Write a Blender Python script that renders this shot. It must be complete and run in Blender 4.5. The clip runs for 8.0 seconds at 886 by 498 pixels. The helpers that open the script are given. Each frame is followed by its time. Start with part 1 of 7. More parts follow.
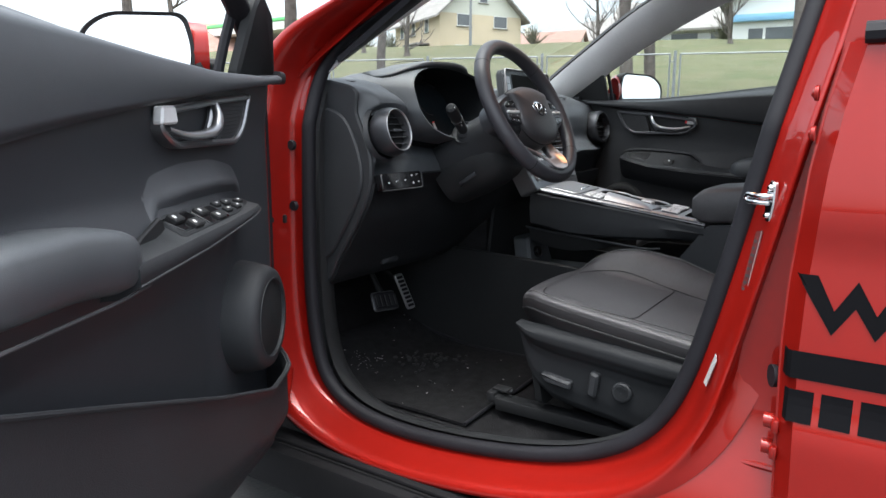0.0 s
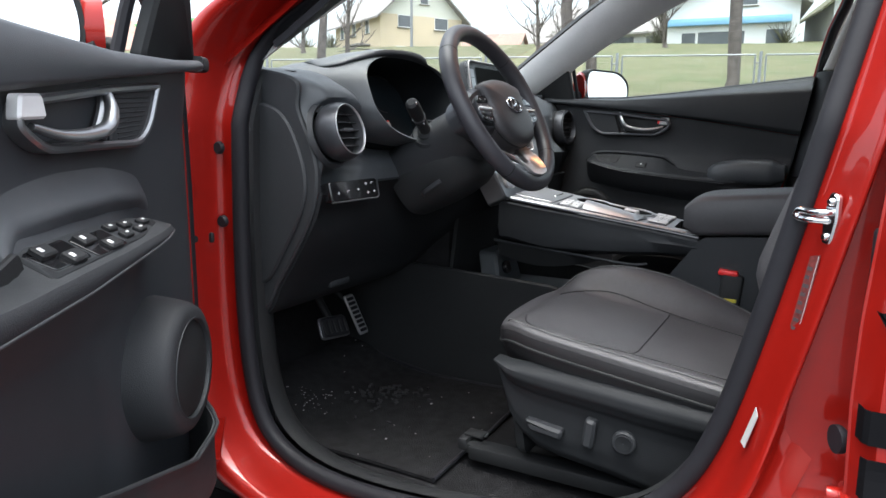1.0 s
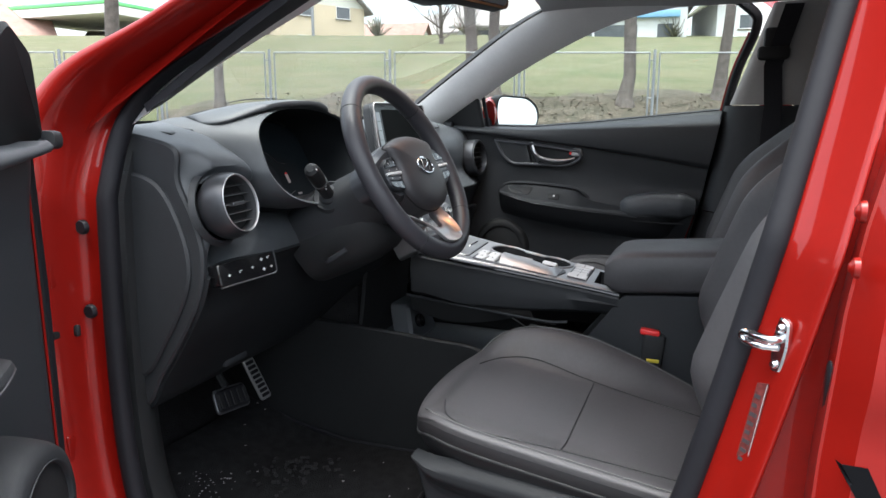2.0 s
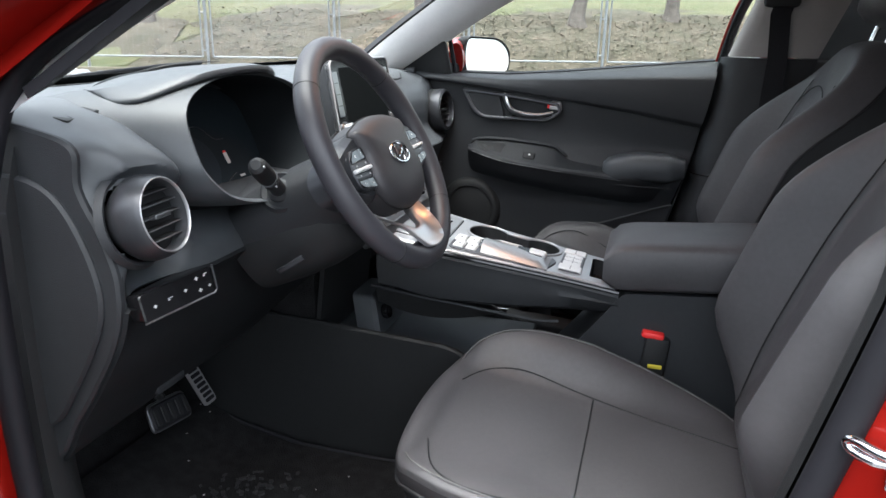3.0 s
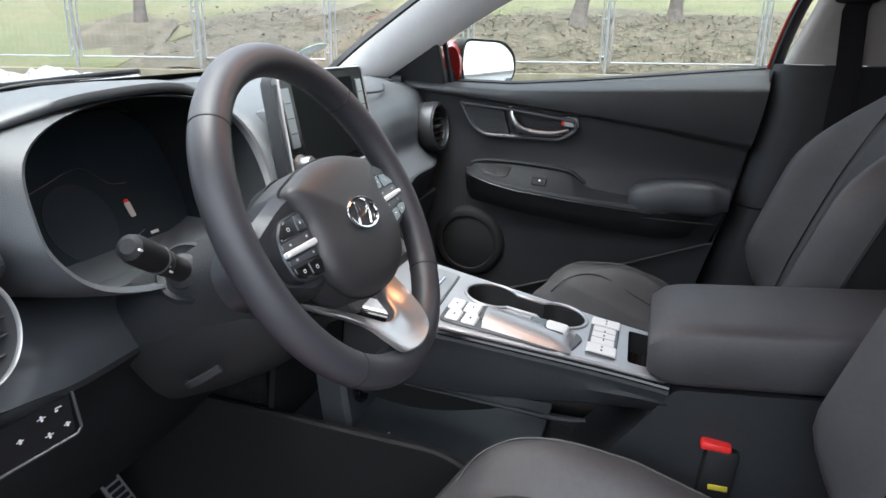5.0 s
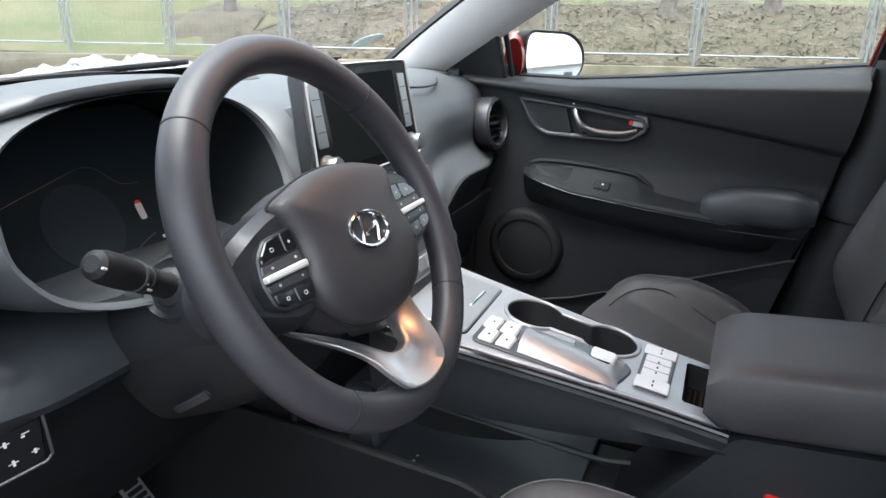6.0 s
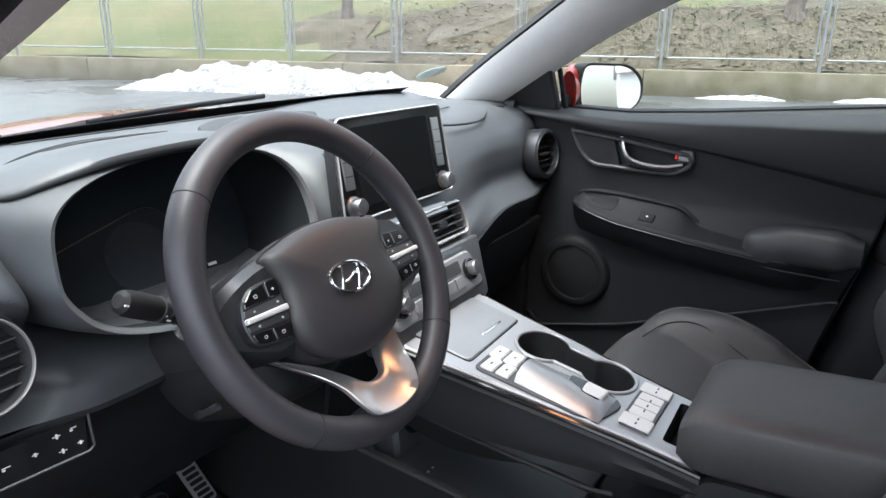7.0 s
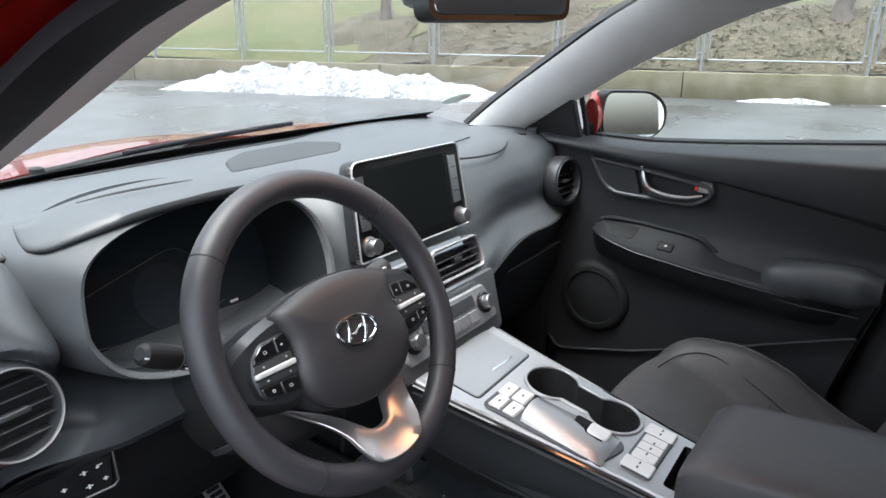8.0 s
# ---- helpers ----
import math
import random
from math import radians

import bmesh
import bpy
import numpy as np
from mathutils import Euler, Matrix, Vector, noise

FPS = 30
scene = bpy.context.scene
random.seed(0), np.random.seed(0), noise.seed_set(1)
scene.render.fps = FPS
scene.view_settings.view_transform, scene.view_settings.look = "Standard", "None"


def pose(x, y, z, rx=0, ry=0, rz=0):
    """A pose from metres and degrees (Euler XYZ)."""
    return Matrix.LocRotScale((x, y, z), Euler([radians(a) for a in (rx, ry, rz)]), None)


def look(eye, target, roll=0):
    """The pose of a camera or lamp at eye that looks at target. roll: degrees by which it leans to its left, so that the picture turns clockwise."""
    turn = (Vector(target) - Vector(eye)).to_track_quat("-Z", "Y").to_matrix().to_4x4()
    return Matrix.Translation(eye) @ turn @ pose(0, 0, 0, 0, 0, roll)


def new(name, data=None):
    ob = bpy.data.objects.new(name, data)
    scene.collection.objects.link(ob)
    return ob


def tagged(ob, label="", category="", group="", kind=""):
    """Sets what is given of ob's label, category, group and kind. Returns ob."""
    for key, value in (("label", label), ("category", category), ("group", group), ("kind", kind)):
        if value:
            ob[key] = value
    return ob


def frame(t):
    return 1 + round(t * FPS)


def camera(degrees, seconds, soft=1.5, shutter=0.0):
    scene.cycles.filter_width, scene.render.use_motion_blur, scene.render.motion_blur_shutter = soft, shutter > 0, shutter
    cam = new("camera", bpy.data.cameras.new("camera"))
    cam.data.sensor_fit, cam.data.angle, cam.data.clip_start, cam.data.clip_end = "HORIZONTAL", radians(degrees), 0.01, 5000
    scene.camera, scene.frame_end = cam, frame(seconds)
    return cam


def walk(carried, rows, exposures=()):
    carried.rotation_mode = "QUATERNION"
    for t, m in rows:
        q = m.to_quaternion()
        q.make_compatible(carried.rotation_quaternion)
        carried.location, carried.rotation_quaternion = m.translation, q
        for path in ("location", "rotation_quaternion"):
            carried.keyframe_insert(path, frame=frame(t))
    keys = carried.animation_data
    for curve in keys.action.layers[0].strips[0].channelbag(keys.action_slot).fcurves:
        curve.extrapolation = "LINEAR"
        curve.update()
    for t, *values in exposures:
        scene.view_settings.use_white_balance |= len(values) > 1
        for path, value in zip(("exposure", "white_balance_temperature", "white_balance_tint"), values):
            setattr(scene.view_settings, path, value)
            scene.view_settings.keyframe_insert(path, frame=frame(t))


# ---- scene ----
cam = camera(65.4, 8.0)
PATH = [
    (0, (-1.918, -0.765, 1.02), (-0.285, 0.333, 0.664), 0.1),
    (0.5, (-1.811, -0.666, 1.011), (-0.15, 0.39, 0.655), 0.2),
    (1, (-1.724, -0.592, 1.014), (-0.004, 0.367, 0.663), 0.2),
    (1.5, (-1.665, -0.564, 1.071), (0.117, 0.273, 0.719), 0.2),
    (2, (-1.587, -0.52, 1.15), (0.241, 0.198, 0.77), 0.1),
    (2.2, (-1.558, -0.483, 1.17), (0.277, 0.176, 0.724), 0.2),
    (3.3, (-1.284, -0.361, 1.245), (0.539, 0.186, 0.631), 1.0),
    (3.5, (-1.236, -0.354, 1.242), (0.589, 0.195, 0.636), 0.8),
    (4, (-1.134, -0.325, 1.224), (0.696, 0.213, 0.622), 0.9),
    (4.5, (-1.077, -0.298, 1.247), (0.752, 0.243, 0.645), 0.9),
    (5.8, (-0.917, -0.285, 1.226), (0.859, 0.387, 0.599), 1.2),
    (6, (-0.902, -0.31, 1.242), (0.84, 0.442, 0.61), 1.1),
    (6.5, (-0.892, -0.385, 1.283), (0.772, 0.528, 0.652), 0.8),
    (7, (-0.906, -0.47, 1.324), (0.69, 0.555, 0.692), 0.5),
    (7.5, (-0.905, -0.499, 1.368), (0.666, 0.562, 0.73), 0.5),
    (8, (-0.896, -0.508, 1.399), (0.64, 0.602, 0.76), 0.4),
]
walk(cam, [(t, look(eye, target, roll)) for t, eye, target, roll in PATH], exposures=[(t, e, 6280, 6) for t, e in ((0, 2.02), (0.5, 2.22), (2.2, 2.33), (3.3, 2.70), (5.8, 2.70), (8, 2.46))])

# ---------- world and light ----------
world = bpy.data.worlds.new("overcast_sky")
scene.world = world
world.use_nodes = True
wn, wl = world.node_tree.nodes, world.node_tree.links
sky = wn.new("ShaderNodeTexSky")
sky.sky_type, sky.sun_disc = "NISHITA", False
sky.sun_elevation, sky.sun_rotation = radians(80), radians(-105)
sky.dust_density, sky.air_density = 6.0, 1.0
grey = wn.new("ShaderNodeHueSaturation")
grey.inputs["Saturation"].default_value = 0.42
wl.new(sky.outputs[0], grey.inputs["Color"])
wl.new(grey.outputs[0], wn["Background"].inputs["Color"])
wn["Background"].inputs["Strength"].default_value = 0.15
sun = new("sun", bpy.data.lights.new("sun", "SUN"))
sun.data.energy, sun.data.angle, sun.data.color = 0.5, radians(60), (1.0, 0.995, 0.98)
sun.matrix_world = look((-1.2, 1.6, 14), (0, 0, 0))

# ---------- materials ----------


def mat(name, color, rough=0.5, metal=0.0, var=0.15, scale=8.0, fine=0.0, fine_scale=400.0, coat=0.0, spec=0.5, tint=None, bump=None, rough_var=0.0):
    """A procedural surface: two scales of noise in colour, fine relief, optional clear coat."""
    m = bpy.data.materials.new(name)
    m.use_nodes = True
    n, l = m.node_tree.nodes, m.node_tree.links
    b = n["Principled BSDF"]
    b.inputs["Roughness"].default_value, b.inputs["Metallic"].default_value = rough, metal
    b.inputs["Coat Weight"].default_value, b.inputs["Coat Roughness"].default_value = coat, 0.03
    b.inputs["Specular IOR Level"].default_value = spec
    co = n.new("ShaderNodeTexCoord")
    big, small = n.new("ShaderNodeTexNoise"), n.new("ShaderNodeTexNoise")
    big.inputs["Scale"].default_value, small.inputs["Scale"].default_value = scale, scale * 14
    big.inputs["Detail"].default_value, small.inputs["Detail"].default_value = 4, 6
    l.new(co.outputs["Object"], big.inputs["Vector"])
    l.new(co.outputs["Object"], small.inputs["Vector"])
    mix = n.new("ShaderNodeMath")
    mix.operation = "MULTIPLY_ADD"
    mix.inputs[1].default_value = 0.4
    l.new(small.outputs["Fac"], mix.inputs[0])
    l.new(big.outputs["Fac"], mix.inputs[2])
    ramp = n.new("ShaderNodeMapRange")
    ramp.inputs["From Min"].default_value, ramp.inputs["From Max"].default_value = 0.45, 0.95
    l.new(mix.outputs[0], ramp.inputs["Value"])
    cm = n.new("ShaderNodeMix")
    cm.data_type = "RGBA"
    lo = tint or tuple(c * (1 - var) for c in color)
    hi = color if tint else tuple(min(1, c * (1 + var)) for c in color)
    cm.inputs["A"].default_value, cm.inputs["B"].default_value = (*lo, 1), (*hi, 1)
    l.new(ramp.outputs[0], cm.inputs["Factor"])
    l.new(cm.outputs["Result"], b.inputs["Base Color"])
    if rough_var:
        rr = n.new("ShaderNodeMapRange")
        rr.inputs["To Min"].default_value, rr.inputs["To Max"].default_value = max(0.02, rough - rough_var), min(1, rough + rough_var)
        l.new(big.outputs["Fac"], rr.inputs["Value"])
        rr.inputs["From Min"].default_value, rr.inputs["From Max"].default_value = 0.35, 0.65
        l.new(rr.outputs[0], b.inputs["Roughness"])
    if fine:
        tex = n.new("ShaderNodeTexVoronoi" if fine_scale >= 400 else "ShaderNodeTexNoise")
        tex.inputs["Scale"].default_value = fine_scale
        l.new(co.outputs["Object"], tex.inputs["Vector"])
        bu = n.new("ShaderNodeBump")
        bu.inputs["Strength"].default_value, bu.inputs["Distance"].default_value = fine, bump or 0.001
        l.new(tex.outputs["Distance" if fine_scale >= 400 else "Fac"], bu.inputs["Height"])
        l.new(bu.outputs[0], b.inputs["Normal"])
    return m


RED = mat("red_paint", (0.255, 0.0075, 0.0045), 0.40, 0.2, 0.06, 3, 0, coat=0.7, spec=0.15)
# rain drops in relief; RED darkened so the dull reflection sits in the colour
DULLED_WETRED = mat("dulled_red_paint_with_rain_drops", (0.150, 0.0110, 0.0075), 0.42, 0.2, 0.10, 5, 0.9, 160, coat=0.9, spec=0.25, bump=0.006, rough_var=0.12)
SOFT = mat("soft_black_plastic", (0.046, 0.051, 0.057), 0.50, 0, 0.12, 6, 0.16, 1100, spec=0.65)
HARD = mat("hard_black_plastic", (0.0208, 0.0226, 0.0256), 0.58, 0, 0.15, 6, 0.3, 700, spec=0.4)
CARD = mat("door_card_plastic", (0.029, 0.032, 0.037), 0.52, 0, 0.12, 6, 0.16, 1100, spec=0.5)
COARSE = mat("coarse_black_plastic", (0.0118, 0.0130, 0.0148), 0.62, 0, 0.15, 6, 0.2, 700, spec=0.25)
DEEP = mat("dark_plastic", (0.013, 0.0138, 0.015), 0.6, 0, 0.2, 6, 0.2, 700, spec=0.35)
LEATHER = mat("seat_leather", (0.059, 0.0568, 0.0605), 0.52, 0, 0.18, 9, 0.14, 900, spec=0.52, rough_var=0.05)
BORDER = mat("black_vinyl", (0.017, 0.0165, 0.018), 0.55, 0, 0.15, 9, 0.2, 800, spec=0.35)
WHEELSKIN = mat("wheel_leather", (0.036, 0.035, 0.041), 0.45, 0, 0.12, 12, 0.12, 1100)
HORN = mat("horn_pad_skin", (0.036, 0.034, 0.037), 0.48, 0, 0.12, 8, 0.12, 900)
THREAD = mat("grey_thread", (0.10, 0.10, 0.10), 0.8, 0, 0.2, 200)
SILVER = mat("satin_silver", (0.43, 0.43, 0.44), 0.42, 0.75, 0.05, 10, 0.05, 900, rough_var=0.05)
LID = mat("grey_satin_lid", (0.33, 0.335, 0.345), 0.42, 0.75, 0.05, 10, 0.05, 900)
SPOKE = mat("bright_satin_silver", (0.66, 0.65, 0.65), 0.36, 0.85, 0.05, 10, 0.05, 900, rough_var=0.05)
DULL = mat("grey_metallic_plastic", (0.10, 0.102, 0.11), 0.38, 0.6, 0.08, 10, 0.1, 900)
VENT = mat("dark_satin_plastic", (0.050, 0.052, 0.058), 0.36, 0.5, 0.1, 10, 0.1, 900)
LEVER = mat("dark_satin_metal", (0.26, 0.265, 0.275), 0.28, 0.85, 0.05, 10)
CHROME = mat("chrome", (0.72, 0.72, 0.73), 0.12, 1.0, 0.04, 10)
PALE = mat("pale_silver_key", (0.70, 0.70, 0.70), 0.42, 0.15, 0.05, 20)
GLOSS = mat("gloss_black", (0.008, 0.008, 0.009), 0.12, 0, 0.1, 10, coat=0.3)
LINING = mat("matt_hood_lining", (0.013, 0.015, 0.017), 0.8, 0, 0.1, 8, 0.2, 800, spec=0.1)
CLUSTER = mat("cluster_glass", (0.020, 0.026, 0.031), 0.30, 0, 0.1, 5, spec=0.0)
SCREEN = mat("screen_glass", (0.010, 0.012, 0.013), 0.30, 0, 0.1, 5, spec=0.0)
DIAL = mat("unlit_dial_glass", (0.028, 0.035, 0.042), 0.30, 0, 0.1, 5, spec=0.0)
RUBBER = mat("rubber_seal", (0.011, 0.011, 0.014), 0.6, 0, 0.2, 12, 0.05, 900, spec=0.25)
CARPET = mat("floor_carpet", (0.014, 0.014, 0.015), 0.95, 0, 0.4, 40, 0.9, 350, spec=0.1, bump=0.004)
# same pale trim as TRIM, darkened for the shade on the passenger's pillar
SHADED_TRIM = mat("shaded_pillar_trim", (0.34, 0.33, 0.32), 0.5, 0, 0.06, 8, 0.2, 800)
TRIM = mat("grey_pillar_trim", (0.68, 0.68, 0.68), 0.7, 0, 0.06, 8, 0.3, 800)
HEADLINE = mat("headliner_cloth", (0.36, 0.36, 0.36), 0.9, 0, 0.05, 10, 0.4, 600)
BUCKLE = mat("red_button", (0.75, 0.03, 0.03), 0.35, 0, 0.05, 20)
WHITE = mat("white_marking", (0.55, 0.55, 0.55), 0.5, 0, 0.03, 20)
YELLOW = mat("yellow_tag", (0.6, 0.5, 0.05), 0.5, 0, 0.1, 20)
PALEGREY = mat("pale_grey", (0.32, 0.31, 0.31), 0.5, 0, 0.1, 60)
STICKER = mat("pale_green_sticker", (0.70, 0.88, 0.82), 0.5, 0, 0.1, 20)
BLACKFILM = mat("black_lettering_film", (0.005, 0.005, 0.006), 0.75, 0, 0.1, 10, spec=0.05)
CLAD = mat("weathered_cladding", (0.010, 0.010, 0.011), 0.75, 0, 0.2, 8, 0.3, 600, spec=0.12)
FOIL = mat("dark_red_foil", (0.13, 0.03, 0.028), 0.35, 0, 0.5, 160)
ASPHALT = mat("wet_asphalt", (0.058, 0.059, 0.061), 0.32, 0, 0.30, 0.45, 0.35, 90, rough_var=0.12, bump=0.004)
CONCRETE = mat("mossy_concrete", (0.180, 0.160, 0.122), 0.85, 0, 0.3, 2.4, 0.6, 50, tint=(0.095, 0.085, 0.048), bump=0.01)
SOIL = mat("leaf_litter_soil", (0.088, 0.072, 0.052), 0.95, 0, 0.4, 2.6, 1.0, 30, tint=(0.040, 0.038, 0.022), bump=0.02)
GRASS = mat("winter_grass", (0.062, 0.078, 0.026), 0.9, 0, 0.35, 0.55, 0.9, 40, tint=(0.120, 0.108, 0.058), bump=0.04)
BARK = mat("tree_bark", (0.10, 0.085, 0.075), 0.9, 0, 0.35, 6, 0.9, 40, bump=0.02)
SNOW = mat("old_snow", (0.36, 0.37, 0.39), 0.75, 0, 0.10, 4.5, 1.0, 12, tint=(0.16, 0.16, 0.17), bump=0.12)
ZINC = mat("galvanised_steel", (0.27, 0.28, 0.29), 0.5, 0.7, 0.12, 8)
PLASTER_Y = mat("yellow_plaster", (0.62, 0.52, 0.37), 0.9, 0, 0.07, 0.6, 0.3, 40)
PLASTER_P = mat("pale_plaster", (0.66, 0.66, 0.58), 0.9, 0, 0.05, 0.6, 0.3, 40)
PLASTER_W = mat("white_plaster", (0.78, 0.78, 0.77), 0.9, 0, 0.04, 0.6, 0.3, 40)
ROOFT = mat("grey_roof_tiles", (0.25, 0.235, 0.225), 0.85, 0, 0.2, 1.5, 0.5, 20, bump=0.03)
ROOFR = mat("red_roof_tiles", (0.27, 0.17, 0.14), 0.85, 0, 0.2, 1.5, 0.5, 20, bump=0.03)
PANE = mat("window_pane", (0.10, 0.11, 0.12), 0.1, 0, 0.2, 1, spec=0.6)
BLUE = mat("blue_fascia", (0.20, 0.40, 0.60), 0.4, 0, 0.08, 1)
GREEN = mat("green_fascia", (0.16, 0.55, 0.20), 0.4, 0, 0.08, 1)
HEDGE = mat("bare_hedge", (0.09, 0.09, 0.05), 0.95, 0, 0.4, 6, 0.9, 20, bump=0.05)


def glass_mat():
    m = bpy.data.materials.new("clear_glass")
    m.use_nodes = True
    n, l = m.node_tree.nodes, m.node_tree.links
    n.remove(n["Principled BSDF"])
    tr, gl, mx, fr, pw, ad = (n.new(k) for k in ("ShaderNodeBsdfTransparent", "ShaderNodeBsdfGlossy", "ShaderNodeMixShader", "ShaderNodeLayerWeight", "ShaderNodeMath", "ShaderNodeMath"))
    tr.inputs["Color"].default_value = (0.93, 0.96, 0.95, 1)
    gl.inputs["Roughness"].default_value = 0.01
    pw.operation, ad.operation = "POWER", "MULTIPLY_ADD"
    pw.inputs[1].default_value, ad.inputs[1].default_value, ad.inputs[2].default_value = 4.0, 0.5, 0.03
    l.new(fr.outputs["Facing"], pw.inputs[0])
    l.new(pw.outputs[0], ad.inputs[0])
    l.new(ad.outputs[0], mx.inputs[0])
    l.new(tr.outputs[0], mx.inputs[1])
    l.new(gl.outputs[0], mx.inputs[2])
    l.new(mx.outputs[0], n["Material Output"].inputs["Surface"])
    return m


def dusty_glass():
    """The same glass with a thin uneven film of dust that catches the daylight."""
    m = glass_mat()
    m.name = "dusty_windscreen_glass"
    n, l = m.node_tree.nodes, m.node_tree.links
    last = n["Material Output"].inputs["Surface"].links[0].from_socket
    co, no, mr, df, mx = (n.new(k) for k in ("ShaderNodeTexCoord", "ShaderNodeTexNoise", "ShaderNodeMapRange", "ShaderNodeBsdfDiffuse", "ShaderNodeMixShader"))
    no.inputs["Scale"].default_value, no.inputs["Detail"].default_value = 3.0, 6
    mr.inputs["From Min"].default_value, mr.inputs["From Max"].default_value = 0.35, 0.70
    mr.inputs["To Min"].default_value, mr.inputs["To Max"].default_value = 0.02, 0.10
    df.inputs["Color"].default_value = (0.75, 0.76, 0.77, 1)
    l.new(co.outputs["Object"], no.inputs["Vector"])
    l.new(no.outputs["Fac"], mr.inputs["Value"])
    l.new(mr.outputs[0], mx.inputs[0])
    l.new(last, mx.inputs[1])
    l.new(df.outputs[0], mx.inputs[2])
    l.new(mx.outputs[0], n["Material Output"].inputs["Surface"])
    return m




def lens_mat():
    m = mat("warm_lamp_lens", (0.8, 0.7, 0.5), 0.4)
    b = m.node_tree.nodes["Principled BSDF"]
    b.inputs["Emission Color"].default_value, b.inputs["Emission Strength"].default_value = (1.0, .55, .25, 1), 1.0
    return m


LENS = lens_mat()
GLASS = glass_mat()
DUSTY = dusty_glass()
MIRROR = mat("mirror_glass", (0.85, 0.85, 0.85), 0.02, 1.0, 0.0, 5)

# ---------- mesh helpers ----------
V = Vector


def thing(name, label, category, group="", at=(0, 0, 0), kind=""):
    ob = new(name)
    ob.location = at
    ob.empty_display_size = 0.05
    return tagged(ob, label, category, group, kind)


def part(name, bm, material, parent=None, label="", smooth=True, angle=38):
    """Links a bmesh as one mesh object; with a parent it is placed in the parent's frame."""
    bmesh.ops.recalc_face_normals(bm, faces=bm.faces[:])
    me = bpy.data.meshes.new(name)
    bm.to_mesh(me)
    bm.free()
    if smooth:
        for p in me.polygons:
            p.use_smooth = True
        me.set_sharp_from_angle(angle=radians(angle))
    me.materials.append(material)
    ob = new(name, me)
    if parent is not None:
        ob.parent = parent
    if label:
        ob["label"] = label
    return ob


def structure(name, bm, material, label, category, smooth=True):
    return tagged(part(name, bm, material, smooth=smooth), label, category, kind="structure")


def rbox(c, s, r=0.004, seg=2, m=None):
    bm = bmesh.new()
    bmesh.ops.create_cube(bm, size=1)
    bmesh.ops.scale(bm, vec=s, verts=bm.verts)
    if r:
        bmesh.ops.bevel(bm, geom=bm.edges[:], offset=min(r, 0.49 * min(s)), segments=seg, affect="EDGES", profile=0.5)
    bmesh.ops.transform(bm, matrix=Matrix.Translation(c) @ (m or Matrix()), verts=bm.verts)
    return bm


def join(*bms):
    out = bms[0]
    for b in bms[1:]:
        me = bpy.data.meshes.new("tmp")
        b.to_mesh(me)
        b.free()
        out.from_mesh(me)
        bpy.data.meshes.remove(me)
    return out


def loft(rings, closed=True, cap=True, loop=False):
    bm = bmesh.new()
    vs = [[bm.verts.new(p) for p in ring] for ring in rings]
    n = len(rings[0])
    pairs = list(zip(vs, vs[1:])) + ([(vs[-1], vs[0])] if loop else [])
    for a, b in pairs:
        for i in range(n if closed else n - 1):
            j = (i + 1) % n
            try:
                bm.faces.new((a[i], a[j], b[j], b[i]))
            except ValueError:
                pass
    if cap and closed and not loop:
        for ring in (vs[0], vs[-1]):
            try:
                bm.faces.new(ring)
            except ValueError:
                pass
    return bm


def tube(path, r, n=10, loop=False, flat=1.0):
    """A round bar along a path; r may be a list; flat squeezes it."""
    path = [V(p) for p in path]
    rings, up = [], None
    for i, p in enumerate(path):
        a = path[(i - 1) % len(path)] if loop or i else p
        b = path[(i + 1) % len(path)] if loop or i < len(path) - 1 else p
        d = (b - a).normalized()
        if up is None:
            up = d.orthogonal().normalized()
        up = (up - d * up.dot(d)).normalized()
        side = d.cross(up)
        rr = r[i] if isinstance(r, (list, tuple)) else r
        rings.append([p + rr * (math.cos(2 * math.pi * k / n) * up + flat * math.sin(2 * math.pi * k / n) * side) for k in range(n)])
    return loft(rings, True, True, loop)


def spline(pts, n=8, closed=False):
    """Catmull-Rom through points."""
    pts = [V(p) if len(p) == 3 else V((*p, 0)) for p in pts]
    out, m = [], len(pts)
    for i in range(m if closed else m - 1):
        p0, p1, p2, p3 = (pts[(i + k) % m] if closed else pts[min(max(i + k, 0), m - 1)] for k in (-1, 0, 1, 2))
        for j in range(n):
            t = j / n
            out.append(0.5 * ((2 * p1) + (p2 - p0) * t + (2 * p0 - 5 * p1 + 4 * p2 - p3) * t * t + (3 * p1 - p0 - 3 * p2 + p3) * t**3))
    if not closed:
        out.append(pts[-1])
    return out


def rounded(pts, r, n=4):
    """A closed outline with rounded corners, 2D."""
    out, m = [], len(pts)
    for i in range(m):
        p, a, b = V(pts[i]), V(pts[i - 1]), V(pts[(i + 1) % m])
        rr = r[i] if isinstance(r, (list, tuple)) else r
        da, db = (a - p), (b - p)
        k = min(rr, da.length * 0.48, db.length * 0.48)
        s, e = p + da.normalized() * k, p + db.normalized() * k
        for j in range(n + 1):
            t = j / n
            out.append((1 - t) ** 2 * s + 2 * t * (1 - t) * p + t * t * e)
    return out


def shrink(outline, d):
    """Offset a closed 2D outline inwards by d."""
    m = len(outline)
    area = sum(outline[i - 1].x * outline[i].y - outline[i].x * outline[i - 1].y for i in range(m))
    sgn = 1 if area > 0 else -1
    out = []
    for i in range(m):
        t = (outline[(i + 1) % m] - outline[i - 1])
        t = t.normalized() if t.length > 1e-9 else V((1, 0))
        out.append(outline[i] + d * sgn * V((-t.y, t.x)))
    return out


